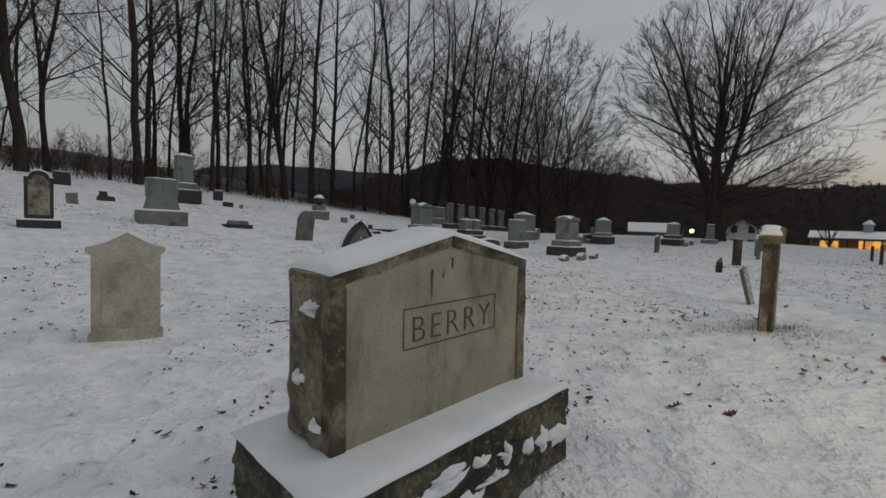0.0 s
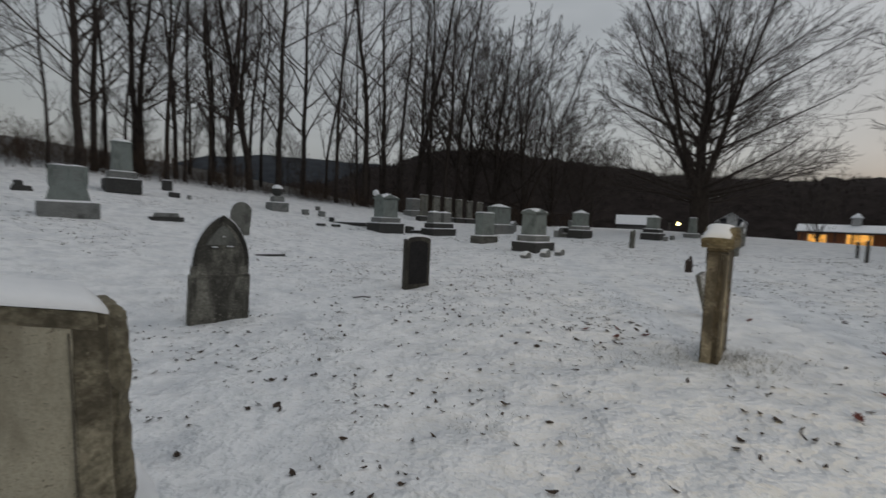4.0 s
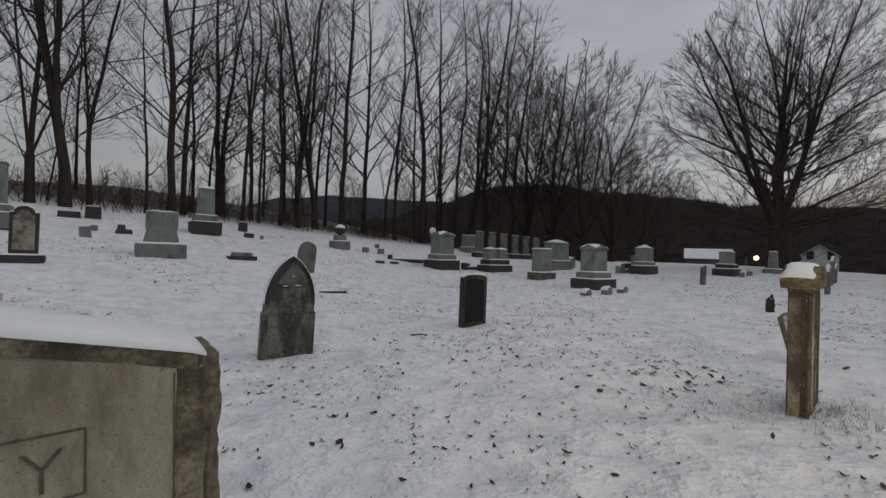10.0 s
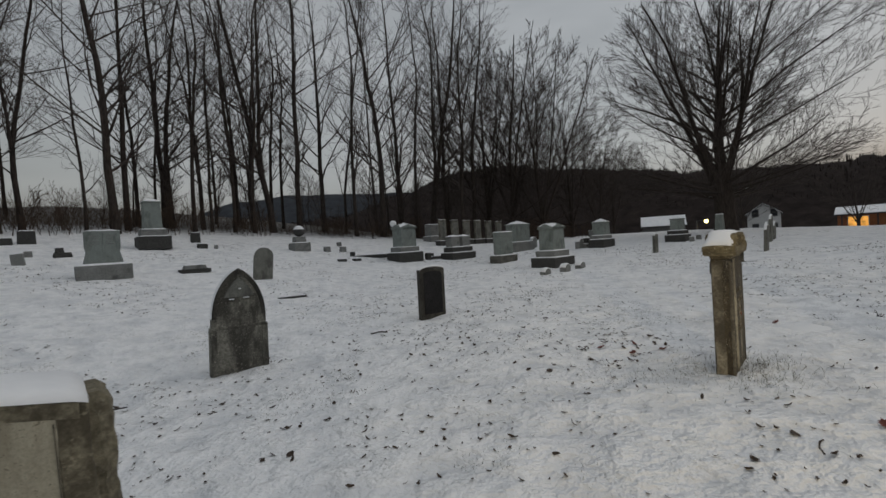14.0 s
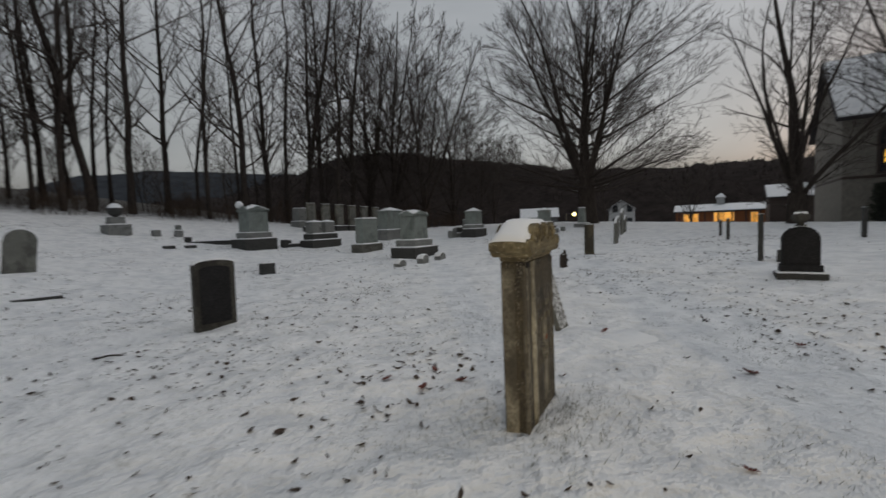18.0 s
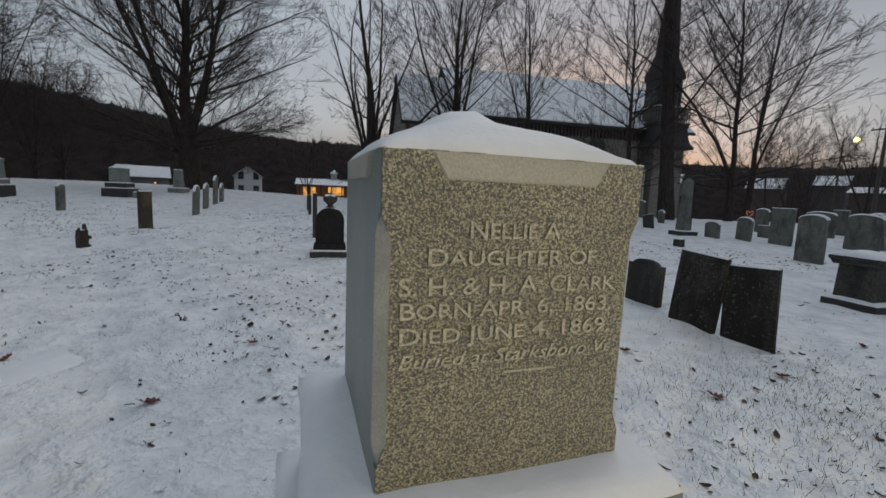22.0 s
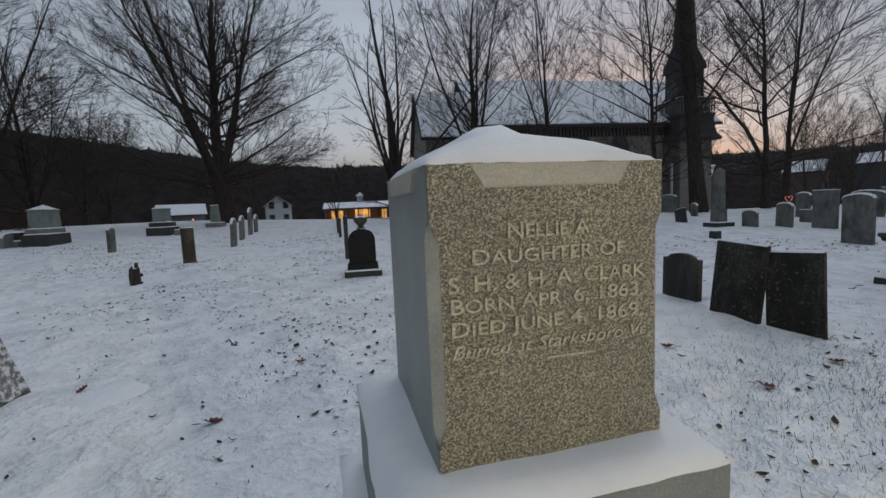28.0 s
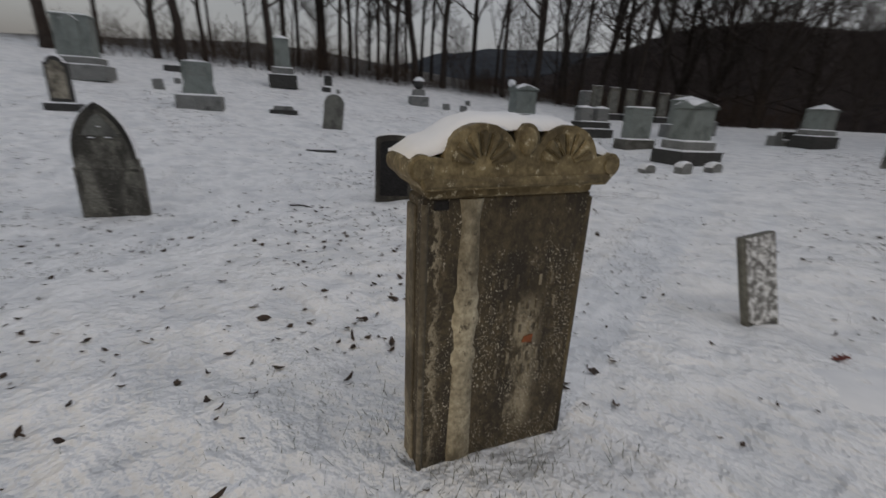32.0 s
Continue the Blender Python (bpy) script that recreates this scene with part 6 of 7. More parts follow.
# trees before the church
ASH = oval_tree(41, 14.0, 0.38, 1.6, 4.0, 7, 9, (11, 5, 4), 22, (34, 80), 3, ratio=0.17, stout=0.36, crook=0.075)
CHURCH_A = oval_tree(42, 16.5, 0.34, 3.4, 4.9, 3, 24, (13, 7, 5), 15, (26, 70), middle=0.52, side=(0.35, 0.8))
CHURCH_B = oval_tree(43, 13.5, 0.17, 3.0, 3.4, 2, 18, (10, 6, 4), 15, (26, 66), middle=0.54, side=(0.35, 0.8))
CHURCH_D = oval_tree(45, 15.0, 0.18, 2.2, 5.2, 1, 22, (11, 7, 5), 24, (36, 84), middle=0.5, side=(0.45, 1.0), crook=0.10, stout=0.55, limb_r=0.26)
CHURCH_C = oval_tree(44, 21.0, 0.25, 10.0, 4.6, 2, 7, (10, 6, 4), 18, (30, 60), 0, middle=0.66)
plant("yard_tree", ASH, stand(22.3, 22.0, 60), "bare tree with few blunt pruned limbs", "church trees")
plant("yard_tree", CHURCH_A, stand(26.2, 19.0, 10), "bare tree standing close before the church", "church trees")
plant("yard_tree", CHURCH_B, stand(27.4, 14.4, 80), "slender bare tree before the church", "church trees")
plant("yard_tree", CHURCH_D, stand(27.6, 8.9, 200, 0.92), "crooked forked bare tree before the church wall", "church trees")
plant("yard_tree", CHURCH_C, Matrix.Translation((27.4, 6.9, ground_z(27.4, 6.9) - 0.1)) @ Matrix.Rotation(radians(6), 4, (-math.cos(radians(11)), -math.sin(radians(11)), 0)) @ pose(0, 0, 0, 0, 0, 140) @ Matrix.Diagonal((1.1, 1.1, 1.1, 1)), "dark-trunked bare tree before the steeple", "church trees")
plant("yard_tree", CHURCH_D, stand(29.5, 4.6, 75, 1.0), "crooked bare tree beside the steeple", "church trees")
plant("yard_tree", CHURCH_B, stand(34.0, 4.2, 250, 1.0), "bare tree beyond the steeple", "church trees")
for x, y, v, s in ((47, -5.5, 0, 0.9), (58, -3, 1, 1.0), (62, -9, 0, 1.0), (57, -16, 1, 1.0), (66, -22, 0, 1.05), (70, 2, 1, 1.0), (60, -30, 0, 0.9), (52, 1, 1, 0.8), (45, 44, 1, 0.8), (38, 52, 0, 0.85), (30, 58, 1, 0.9), (54, -12, 0, 0.8), (64, -14, 1, 1.1), (56, -20, 0, 0.9), (72, -12, 0, 1.1), (68, -32, 1, 1.0), (62, 4, 1, 0.9)):
    plant("village_tree", VILLAGE[v], stand(x, y, x * 31 % 360, s), "bare tree among the village houses", "village trees")


# brush along the foot of the wood, and shrubs before the church
def thicket(seed, n, height, radius):
    rnd = random.Random(seed)
    w = Wood()
    for _ in range(n):
        a, r = rnd.uniform(0, 6.283), radius * math.sqrt(rnd.random())
        d = unit(np.array((rnd.gauss(0, 0.25), rnd.gauss(0, 0.25), 1.0)))
        spray(rnd, w, np.array((r * math.cos(a), r * math.sin(a), -0.1)), d, height * rnd.uniform(0.5, 1.1), 0.014, 1, (0, 5, 3), (0.3, 0.8), 0.5, 0.05)
    return w.mesh("thicket", BRUSH)


BR = [thicket(71, 46, 1.9, 1.6), thicket(72, 40, 1.5, 1.7)]
for k, (x, y) in enumerate(((-23.5, 19.6), (-22.0, 18.6), (-20.8, 21.2), (-24.6, 16.0), (-26.2, 13.8), (-20.4, 23.6), (-18.8, 24.0), (-17.4, 29.4), (-12.6, 33.4), (-7.6, 36.6), (-3.4, 40.2), (1.0, 42.4), (4.0, 42.6), (8.2, 44.6), (-16.0, 27.0), (-14.2, 29.6), (-12.0, 31.6), (-10.0, 33.0), (-8.6, 35.0), (-6.0, 37.6), (-4.6, 38.8), (-1.6, 41.0), (2.4, 43.0), (6.2, 43.4))):
    plant("brush", [BR[k % 2]], stand(x, y, k * 47, 1.0 + 0.3 * (k % 3 == 0) if k < 14 else 0.55 + 0.2 * (k % 3)), "bare brown brush at the foot of the wood", "brush", "bush")


def leafy_shrub(seed, w, h):
    """An evergreen shrub of many small leaf clumps round woody stems."""
    rnd = random.Random(seed)
    vs, qs = [], []
    for _ in range(2600):
        a, u, r = rnd.uniform(0, 6.283), rnd.random(), math.sqrt(rnd.random())
        z = h * u
        rad = w / 2 * r * (1 - 0.55 * u) * (0.8 + 0.35 * noise.noise(Vector((math.cos(a) * 2 + seed, math.sin(a) * 2, u * 3))))
        c = Vector((rad * math.cos(a), rad * math.sin(a), z))
        e1 = Vector((rnd.gauss(0, 1), rnd.gauss(0, 1), rnd.gauss(0, 1))).normalized() * rnd.uniform(0.05, 0.13)
        e2 = e1.orthogonal().normalized() * rnd.uniform(0.03, 0.07)
        b = len(vs)
        vs += [c - e1, c - e2, c + e1, c + e2]
        qs.append((b, b + 1, b + 2, b + 3))
    return mesh_arrays("leaves", vs, qs, EVERGREEN)


SHRUB = [leafy_shrub(3, 2.6, 2.4), leafy_shrub(4, 3.2, 3.6)]
for k, (x, y) in enumerate(((30.3, 20.6), (32.9, 18.5), (35.5, 16.4), (27.6, 22.4))):
    plant("evergreen_shrub", [SHRUB[k % 2]], stand(x, y, k * 70, 0.62), "dark evergreen shrub against the church wall", "church shrubs", "shrub")


# ---- the church: long stuccoed nave along the yard's grid, lower chancel, tower with spire ----
CH = thing("church", pose(30.8, 21.5, ground_z(30.8, 21.5), 0, 0, -39.0), "long tan stucco church with snowy roof, lit windows, dark steeple", "church")
CH0 = ground_z(30.8, 21.5)


def wall_box(name, x0, x1, y0, y1, z0, z1, mat, parent, label=""):
    return part(name, block(x1 - x0, y1 - y0, z1 - z0, z0, 0, 0.02, x=(x0 + x1) / 2, y=(y0 + y1) / 2), mat, parent, label)


def roof(name, x0, x1, y0, y1, ze, zr, over, mat, parent, label="", thick=0.18):
    """A gabled roof with its ridge along x."""
    bm = bmesh.new()
    ym = (y0 + y1) / 2
    s = (zr - ze) / (ym - y0)
    prof = [(y0 - over, ze - over * s), (ym, zr), (y1 + over, ze - over * s), (y1 + over, ze - over * s + thick), (ym, zr + thick * 1.3), (y0 - over, ze - over * s + thick)]
    a = [bm.verts.new((x0 - over, py, pz)) for py, pz in prof]
    b = [bm.verts.new((x1 + over, py, pz)) for py, pz in prof]
    bm.faces.new((a[0], a[1], a[4], a[5]))
    bm.faces.new((a[1], a[2], a[3], a[4]))
    bm.faces.new((b[5], b[4], b[1], b[0]))
    bm.faces.new((b[4], b[3], b[2], b[1]))
    for k in range(6):
        bm.faces.new((a[k], b[k], b[(k + 1) % 6], a[(k + 1) % 6]))
    return part(name, bm, mat, parent, label)


def gable(x, y0, y1, ze, zr, mat, parent, t=0.2):
    bm = outline([(y1, ze), ((y0 + y1) / 2, zr), (y0, ze)], t, 0.0)
    bmesh.ops.rotate(bm, verts=bm.verts, matrix=Matrix.Rotation(math.pi / 2, 3, "Z"))
    bmesh.ops.translate(bm, verts=bm.verts, vec=(x, 0, 0))
    return part("gable_wall", bm, mat, parent)


def church_window(x, z, w, h, lit, y=0.0, fill=1.0):
    r = [(a + x, b + z) for a, b in arch(w + 0.24, h + 0.12, (w + 0.24) / 2, 10)]
    win = part("window", outline(r, 0.10, 0.01, y - 0.03), BROWN_TRIM, CH, "arched brown window surround")
    rr = [(a + x, b + z + 0.02) for a, b in arch(w, h, w / 2, 10)]
    part("pane", outline(rr, 0.03, 0, y - 0.085), GLASS, win, "dark arched glass")
    if lit:
        part("lit_pane", outline([(x + w / 2 * 0.4, z + 0.5), (x + w / 2 * 0.4, z + h * 0.36 * fill + 0.5), (x - w / 2 * 0.7, z + h * 0.36 * fill + 0.5), (x - w / 2 * 0.7, z + 0.5)], 0.02, 0, y - 0.102), LIT, win, "lamp-lit yellow pane")
    for k in (-1, 0, 1):
        part("mullion", block(0.035, 0.03, h - w * 0.3, z + 0.02, 0, 0.004, x=x + k * w / 3.4, y=y - 0.118), BROWN_TRIM, win)
    for k in range(1, 5):
        part("glazing_bar", block(w * 0.94, 0.025, 0.03, z + h * 0.72 * k / 5, 0, 0.003, x=x, y=y - 0.117), BROWN_TRIM, win)
    part("sill", block(w + 0.3, 0.2, 0.10, z - 0.10, 0, 0.01, x=x, y=y - 0.06), BROWN_TRIM, win)


E1, R1 = 7.8 - CH0, 12.35 - CH0
NE = 19.0   # far end of the nave, behind the tower
wall_box("wall", -0.2, NE - 0.1, 0.0, 12.0, -2.5, E1, STUCCO, CH, "tan stucco nave wall")
wall_box("string_course", -0.22, NE - 0.1, -0.04, 12.04, 2.65, 2.80, BROWN_TRIM, CH, "brown band between the storeys")
wall_box("eave_board", -0.4, NE, -0.30, -0.05, E1 - 0.35, E1 + 0.02, BROWN_TRIM, CH, "dark brown eave board")
for k in range(52):
    part("corbel", block(0.12, 0.22, 0.62, E1 - 1.05, -0.3, 0.01, x=0.2 + 0.295 * k, y=-0.10), BROWN_TRIM, CH)
gable(-0.1, 0.0, 12.0, E1, R1, STUCCO, CH)
gable(NE - 0.2, 0.0, 12.0, E1, R1, STUCCO, CH)
roof("roof", -0.4, NE, 0.0, 12.0, E1, R1, 0.45, SPIRE_DARK, CH, "dark roof edge")
roof("roof_snow", -0.36, NE - 0.04, 0.0, 12.0, E1 + 0.19, R1 + 0.19, 0.40, SNOW, CH, "snow over the nave roof", 0.09)
E2, R2 = 7.05 - CH0, 11.1 - CH0
wall_box("chancel_wall", -4.4, -0.25, 0.35, 9.6, -2.5, E2, STUCCO, CH, "tan stucco chancel wall")
wall_box("chancel_band", -4.42, -0.25, 0.30, 9.65, 2.65, 2.80, BROWN_TRIM, CH)
wall_box("chancel_eave", -4.6, -0.3, 0.06, 0.30, E2 - 0.25, E2 + 0.02, BROWN_TRIM, CH, "dark brown eave board")
gable(-4.3, 0.35, 9.6, E2, R2, STUCCO, CH)
roof("chancel_roof", -4.4, -0.42, 0.35, 9.6, E2, R2, 0.35, SPIRE_DARK, CH)
roof("chancel_snow", -4.36, -0.42, 0.35, 9.6, E2 + 0.19, R2 + 0.19, 0.30, SNOW, CH, "snow over the chancel roof", 0.09)
for x, z, lit, f in ((1.45, 3.15, True, 1.0), (4.6, 3.15, True, 0.7), (7.7, 3.15, False, 1), (10.8, 3.15, False, 1), (1.4, -0.1, True, 1), (4.6, -0.1, True, 1.1), (7.7, 0.1, True, 0.7), (10.8, -0.1, True, 0.6)):
    church_window(x, z, 1.25, 2.7 if z > 1 else 2.3, lit, 0.0, f)
church_window(-2.3, 2.95, 1.15, 2.5, True, 0.35, 0.75)
church_window(-2.3, -0.3, 1.15, 2.2, False, 0.35)
TX, TY = 16.25, -0.1   # middle of the tower
tow = part("tower", block(2.5, 2.5, 8.2, -2.5, 0.02, 0.03, x=TX, y=TY), STUCCO, CH, "square tan tower")
bm = bmesh.new()
rings = [[bm.verts.new((TX + sx * r, TY + sy * r, z)) for sx, sy in ((-1, -1), (1, -1), (1, 1), (-1, 1))] for r, z in ((1.82, 5.25), (1.84, 5.4), (1.62, 5.75), (1.50, 6.2), (1.42, 6.9), (1.50, 7.15))]
for a, b in zip(rings[:-1], rings[1:]):
    for k in range(4):
        bm.faces.new((a[k], a[(k + 1) % 4], b[(k + 1) % 4], b[k]))
bm.faces.new(rings[0][::-1])
bm.faces.new(rings[-1])
part("tower_skirt", bm, SPIRE_DARK, tow, "dark shingled skirt flaring below the balcony")
part("tower_cornice", block(3.1, 3.1, 0.12, 7.16, 0, 0.02, x=TX, y=TY), BROWN_TRIM, tow)
for k in range(13):
    for sgn in (-1, 1):
        part("baluster", block(0.09, 0.05, 1.02, 7.28, 0, 0.005, x=TX - 1.44 + 0.24 * k, y=TY + sgn * 1.46), GREY_PAINT, tow, "grey painted balcony slat")
        part("baluster", block(0.05, 0.09, 1.02, 7.28, 0, 0.005, x=TX + sgn * 1.46, y=TY - 1.44 + 0.24 * k), GREY_PAINT, tow, "grey painted balcony slat")
for sgn in (-1, 1):
    part("railing", block(3.1, 0.14, 0.12, 8.3, 0, 0.01, x=TX, y=TY + sgn * 1.46), BROWN_TRIM, tow, "dark balcony rail")
    part("railing", block(0.14, 2.76, 0.12, 8.3, 0, 0.01, x=TX + sgn * 1.46, y=TY), BROWN_TRIM, tow, "dark balcony rail")
    part("rail_snow", block(3.1, 0.15, 0.05, 8.42, 0.0, 0.015, x=TX, y=TY + sgn * 1.46), SNOW, tow, "snow along the rail")
    part("rail_snow", block(0.15, 2.76, 0.05, 8.42, 0.0, 0.015, x=TX + sgn * 1.46, y=TY), SNOW, tow, "snow along the rail")
bel = part("belfry", block(1.95, 1.95, 4.0, 7.28, 0.03, 0.03, x=TX, y=TY), SPIRE_DARK, CH, "dark shingled belfry")
for k in range(6):
    high = 2.5 - 0.10 * (k - 2.5) ** 2
    part("louvre", block(0.11, 0.06, high, 7.6, 0, 0.01, x=TX - 0.55 + 0.22 * k, y=TY - 0.98), GREY_PAINT, bel, "pale upright louvre board")
    part("louvre", block(0.06, 0.11, high, 7.6, 0, 0.01, x=TX - 0.98, y=TY - 0.55 + 0.22 * k), GREY_PAINT, bel, "pale upright louvre board")
for rot in range(4):
    bm = outline([(1.06, 10.7), (1.0, 11.1), (0, 12.5), (-1.0, 11.1), (-1.06, 10.7)], 0.3, 0.0, -0.93)
    bmesh.ops.rotate(bm, verts=bm.verts, matrix=Matrix.Rotation(rot * math.pi / 2, 3, "Z"))
    bmesh.ops.translate(bm, verts=bm.verts, vec=(TX, TY, 0))
    part("spire_gable", bm, SPIRE_DARK, bel, "pointed gable at the foot of the spire")
bm = bmesh.new()
bmesh.ops.create_cone(bm, segments=8, radius1=0.98, radius2=0.05, depth=13.6, cap_ends=True)
bmesh.ops.translate(bm, verts=bm.verts, vec=(TX, TY, 11.0 + 6.8))
part("spire", bm, SPIRE_DARK, CH, "tall dark octagonal spire")
for px_, pw in ((13.55, 0.16), (14.55, 0.16)):
    part("porch_post", block(pw, pw, 4.6, -1.0, 0, 0.01, x=px_, y=-1.0), WHITE_PAINT, CH, "pale porch post beside the tower")
part("porch_beam", block(1.5, 0.3, 0.22, 3.6, 0, 0.01, x=14.05, y=-1.0), BROWN_TRIM, CH)
part("porch_rail", block(1.2, 0.12, 0.9, -0.2, 0, 0.01, x=14.05, y=-1.0), BROWN_TRIM, CH)


# ---- houses beyond the yard ----
def house(name, x, y, yaw, w, d, eave, ridge_z, mat, label, windows=(), lit=False, z0=None, chimney=False, roof_over=0.35):
    z = ground_z(x, y) - 0.4 if z0 is None else z0
    h = thing(name, pose(x, y, z, 0, 0, yaw), label, "house", "village houses")
    wall_box("wall", -w / 2, w / 2, -d / 2, d / 2, 0, eave, mat, h)
    for sx in (-w / 2 + 0.12, w / 2 - 0.12):
        gable(sx, -d / 2, d / 2, eave, ridge_z, mat, h)
    roof("roof", -w / 2, w / 2, -d / 2, d / 2, eave, ridge_z, roof_over, SPIRE_DARK, h, thick=0.12)
    roof("roof_snow", -w / 2 + 0.03, w / 2 - 0.03, -d / 2, d / 2, eave + 0.13, ridge_z + 0.13, roof_over - 0.05, SNOW, h, "snow on the roof", 0.08)
    for side, u, wz, ww, wh, on in windows:
        if side == "front":
            fr = part("window", block(ww + 0.16, 0.08, wh + 0.16, wz - 0.08, 0, 0.01, x=u, y=-d / 2 - 0.02), WHITE_PAINT if mat is not WHITE_PAINT else GREY_PAINT, h)
            part("pane", block(ww, 0.03, wh, wz, 0, 0, x=u, y=-d / 2 - 0.065), LIT_WARM if on else GLASS, fr)
            part("bar", block(0.05, 0.03, wh, wz, 0, 0, x=u, y=-d / 2 - 0.085), GREY_PAINT, fr)
        else:
            sx = w / 2 if side == "right" else -w / 2
            sg = 1 if side == "right" else -1
            fr = part("window", block(0.08, ww + 0.16, wh + 0.16, wz - 0.08, 0, 0.01, x=sx + 0.02 * sg, y=u), GREY_PAINT, h)
            part("pane", block(0.03, ww, wh, wz, 0, 0, x=sx + 0.065 * sg, y=u), LIT_WARM if on else GLASS, fr)
            part("bar", block(0.03, ww, 0.05, wz + wh / 2, 0, 0, x=sx + 0.085 * sg, y=u), GREY_PAINT, fr)
    if chimney:
        part("chimney", block(0.6, 0.6, 1.6, ridge_z - 0.7, 0, 0.02, x=w * 0.2), RED_PAINT, h)
    return h


def by_heading(a, far):
    """A place at a heading and distance from the middle of the walk."""
    return 4.35 + far * math.cos(radians(a)), 2.6 + far * math.sin(radians(a))


x, y = by_heading(73.2, 74)
house("shed", x, y, -16, 5.8, 4.0, 2.3, 3.6, GREY_PAINT, "low grey shed with a snow-covered roof", (("front", 0.6, 0.7, 0.5, 0.7, False),), z0=0.1)
x, y = by_heading(62.8, 96)
house("white_house", x, y, 60, 6.2, 4.8, 3.9, 5.6, WHITE_PAINT, "white clapboard house with a snowy gable roof", (("left", -1.5, 3.4, 0.9, 1.3, False), ("left", 1.2, 3.4, 0.9, 1.3, False), ("left", 1.2, 0.8, 0.9, 1.3, False), ("left", -1.5, 0.8, 0.9, 1.3, False)), z0=-0.4)
x, y = by_heading(52.9, 70)
shop = house("lit_shop", x, y, -37, 10.0, 6.0, 2.5, 3.3, SHOP_BOARDS_LIT, "long low brown building with lit windows and snowy roof", (("front", -3.2, 0.8, 1.7, 1.4, True), ("front", 0.6, 1.1, 2.2, 1.2, True), ("front", 3.9, 0.8, 0.7, 1.4, True)), z0=-0.25)
for k in range(7):
    part("porch_post", block(0.16, 0.16, 2.45, 0, 0, 0.01, x=-4.6 + 1.52 * k, y=-3.35), BROWN_TRIM, shop, "dark porch post")
part("porch_rail", block(9.4, 0.10, 0.7, 0.1, 0, 0.01, y=-3.4), BROWN_TRIM, shop)
part("cupola", block(0.9, 0.9, 0.9, 3.5, 0, 0.02, x=0.3), WHITE_PAINT, shop, "small white cupola")
part("cupola_snow", pillow(1.2, 1.2, 0.1, 4.4, x=0.3, peak=0.6), SNOW, shop)
for a, far, w, d, e, r, mt in ((1.7, 105, 5.6, 5.0, 5.4, 7.2, BROWN_TRIM), (-3.5, 110, 4.8, 5.0, 6.4, 8.0, GREY_DARK), (-6.4, 90, 4.4, 4.0, 4.5, 5.2, BROWN_TRIM), (-12.0, 82, 6.6, 6.0, 6.0, 8.0, GREY_DARK), (12.0, 84, 7.0, 6.0, 4.6, 6.6, BROWN_TRIM), (-25.0, 88, 7.0, 6.0, 4.6, 6.8, GREY_DARK)):
    x, y = by_heading(a, far)
    house("village_house", x, y, a + 78, w, d, e + 5, r + 5, mt, "dark village house with snow on its roof", (("front", -1.2, 6.6, 0.9, 1.2, False), ("front", 1.2, 6.6, 0.9, 1.2, False), ("left", 0.0, 7.0, 0.9, 1.2, False)), z0=-5.0)
house("dark_barn", *by_heading(45.7, 62), -39, 6.0, 6.0, 3.3, 4.6, BROWN_TRIM, "dark brown barn with a snowy roof beyond the churchyard", (("front", -1.0, 1.2, 0.9, 1.2, False),), z0=0.2)

# street lamps, pole and wires
def street_lamp(a, far, z, color, label):
    x, y = by_heading(a, far)
    g = ground_z(x, y)
    s = thing("street_lamp", pose(x, y, g, 0, 0, a), label, "street lamp", "street lamps")
    bm = bmesh.new()
    bmesh.ops.create_cone(bm, segments=10, radius1=0.11, radius2=0.07, depth=z - g, cap_ends=True)
    bmesh.ops.translate(bm, verts=bm.verts, vec=(0, 0.9, (z - g) / 2))
    part("pole", bm, POLE_WOOD, s)
    part("arm", block(0.06, 0.95, 0.06, z - g - 0.05, 0, 0.01, y=0.45), METAL, s)
    bm = bmesh.new()
    bmesh.ops.create_uvsphere(bm, u_segments=12, v_segments=8, radius=0.22)
    bmesh.ops.translate(bm, verts=bm.verts, vec=(0, 0, z - g - 0.1))
    part("lamp_head", bm, color, s, "glowing lamp head")


street_lamp(69.2, 52, 2.55, LAMP_YELLOW, "yellow street lamp shining beyond the yard")
street_lamp(-4.7, 55, 8.45, LAMP_YELLOW, "yellow street lamp on a tall pole")
rl = thing("porch_light", pose(*by_heading(72.1, 60), 1.55), "small red-orange light by the shed", "lamp")
part("bulb", block(0.22, 0.22, 0.22, 0, 0.1, 0.05), LAMP_RED, rl)
part("post", block(0.05, 0.05, 3.0, -3.0, 0, 0.005), METAL, rl)
PX, PY = by_heading(-6.6, 50)
pole = thing("utility_pole", pose(PX, PY, ground_z(PX, PY), 0, 0, 60), "tall wooden utility pole with a crossarm and wires", "utility pole")
bm = bmesh.new()
bmesh.ops.create_cone(bm, segments=12, radius1=0.17, radius2=0.12, depth=9.6, cap_ends=True)
bmesh.ops.translate(bm, verts=bm.verts, vec=(0, 0, 4.3))
part("pole", bm, POLE_WOOD, pole)
part("crossarm", block(2.0, 0.10, 0.12, 8.7, 0, 0.01), POLE_WOOD, pole)
for dx, hz in ((-0.9, 8.85), (0.0, 9.05), (0.9, 8.85), (0, 6.6), (0, 6.1)):
    part("insulator", block(0.06, 0.06, 0.12, hz, 0, 0.01, x=dx), METAL, pole)
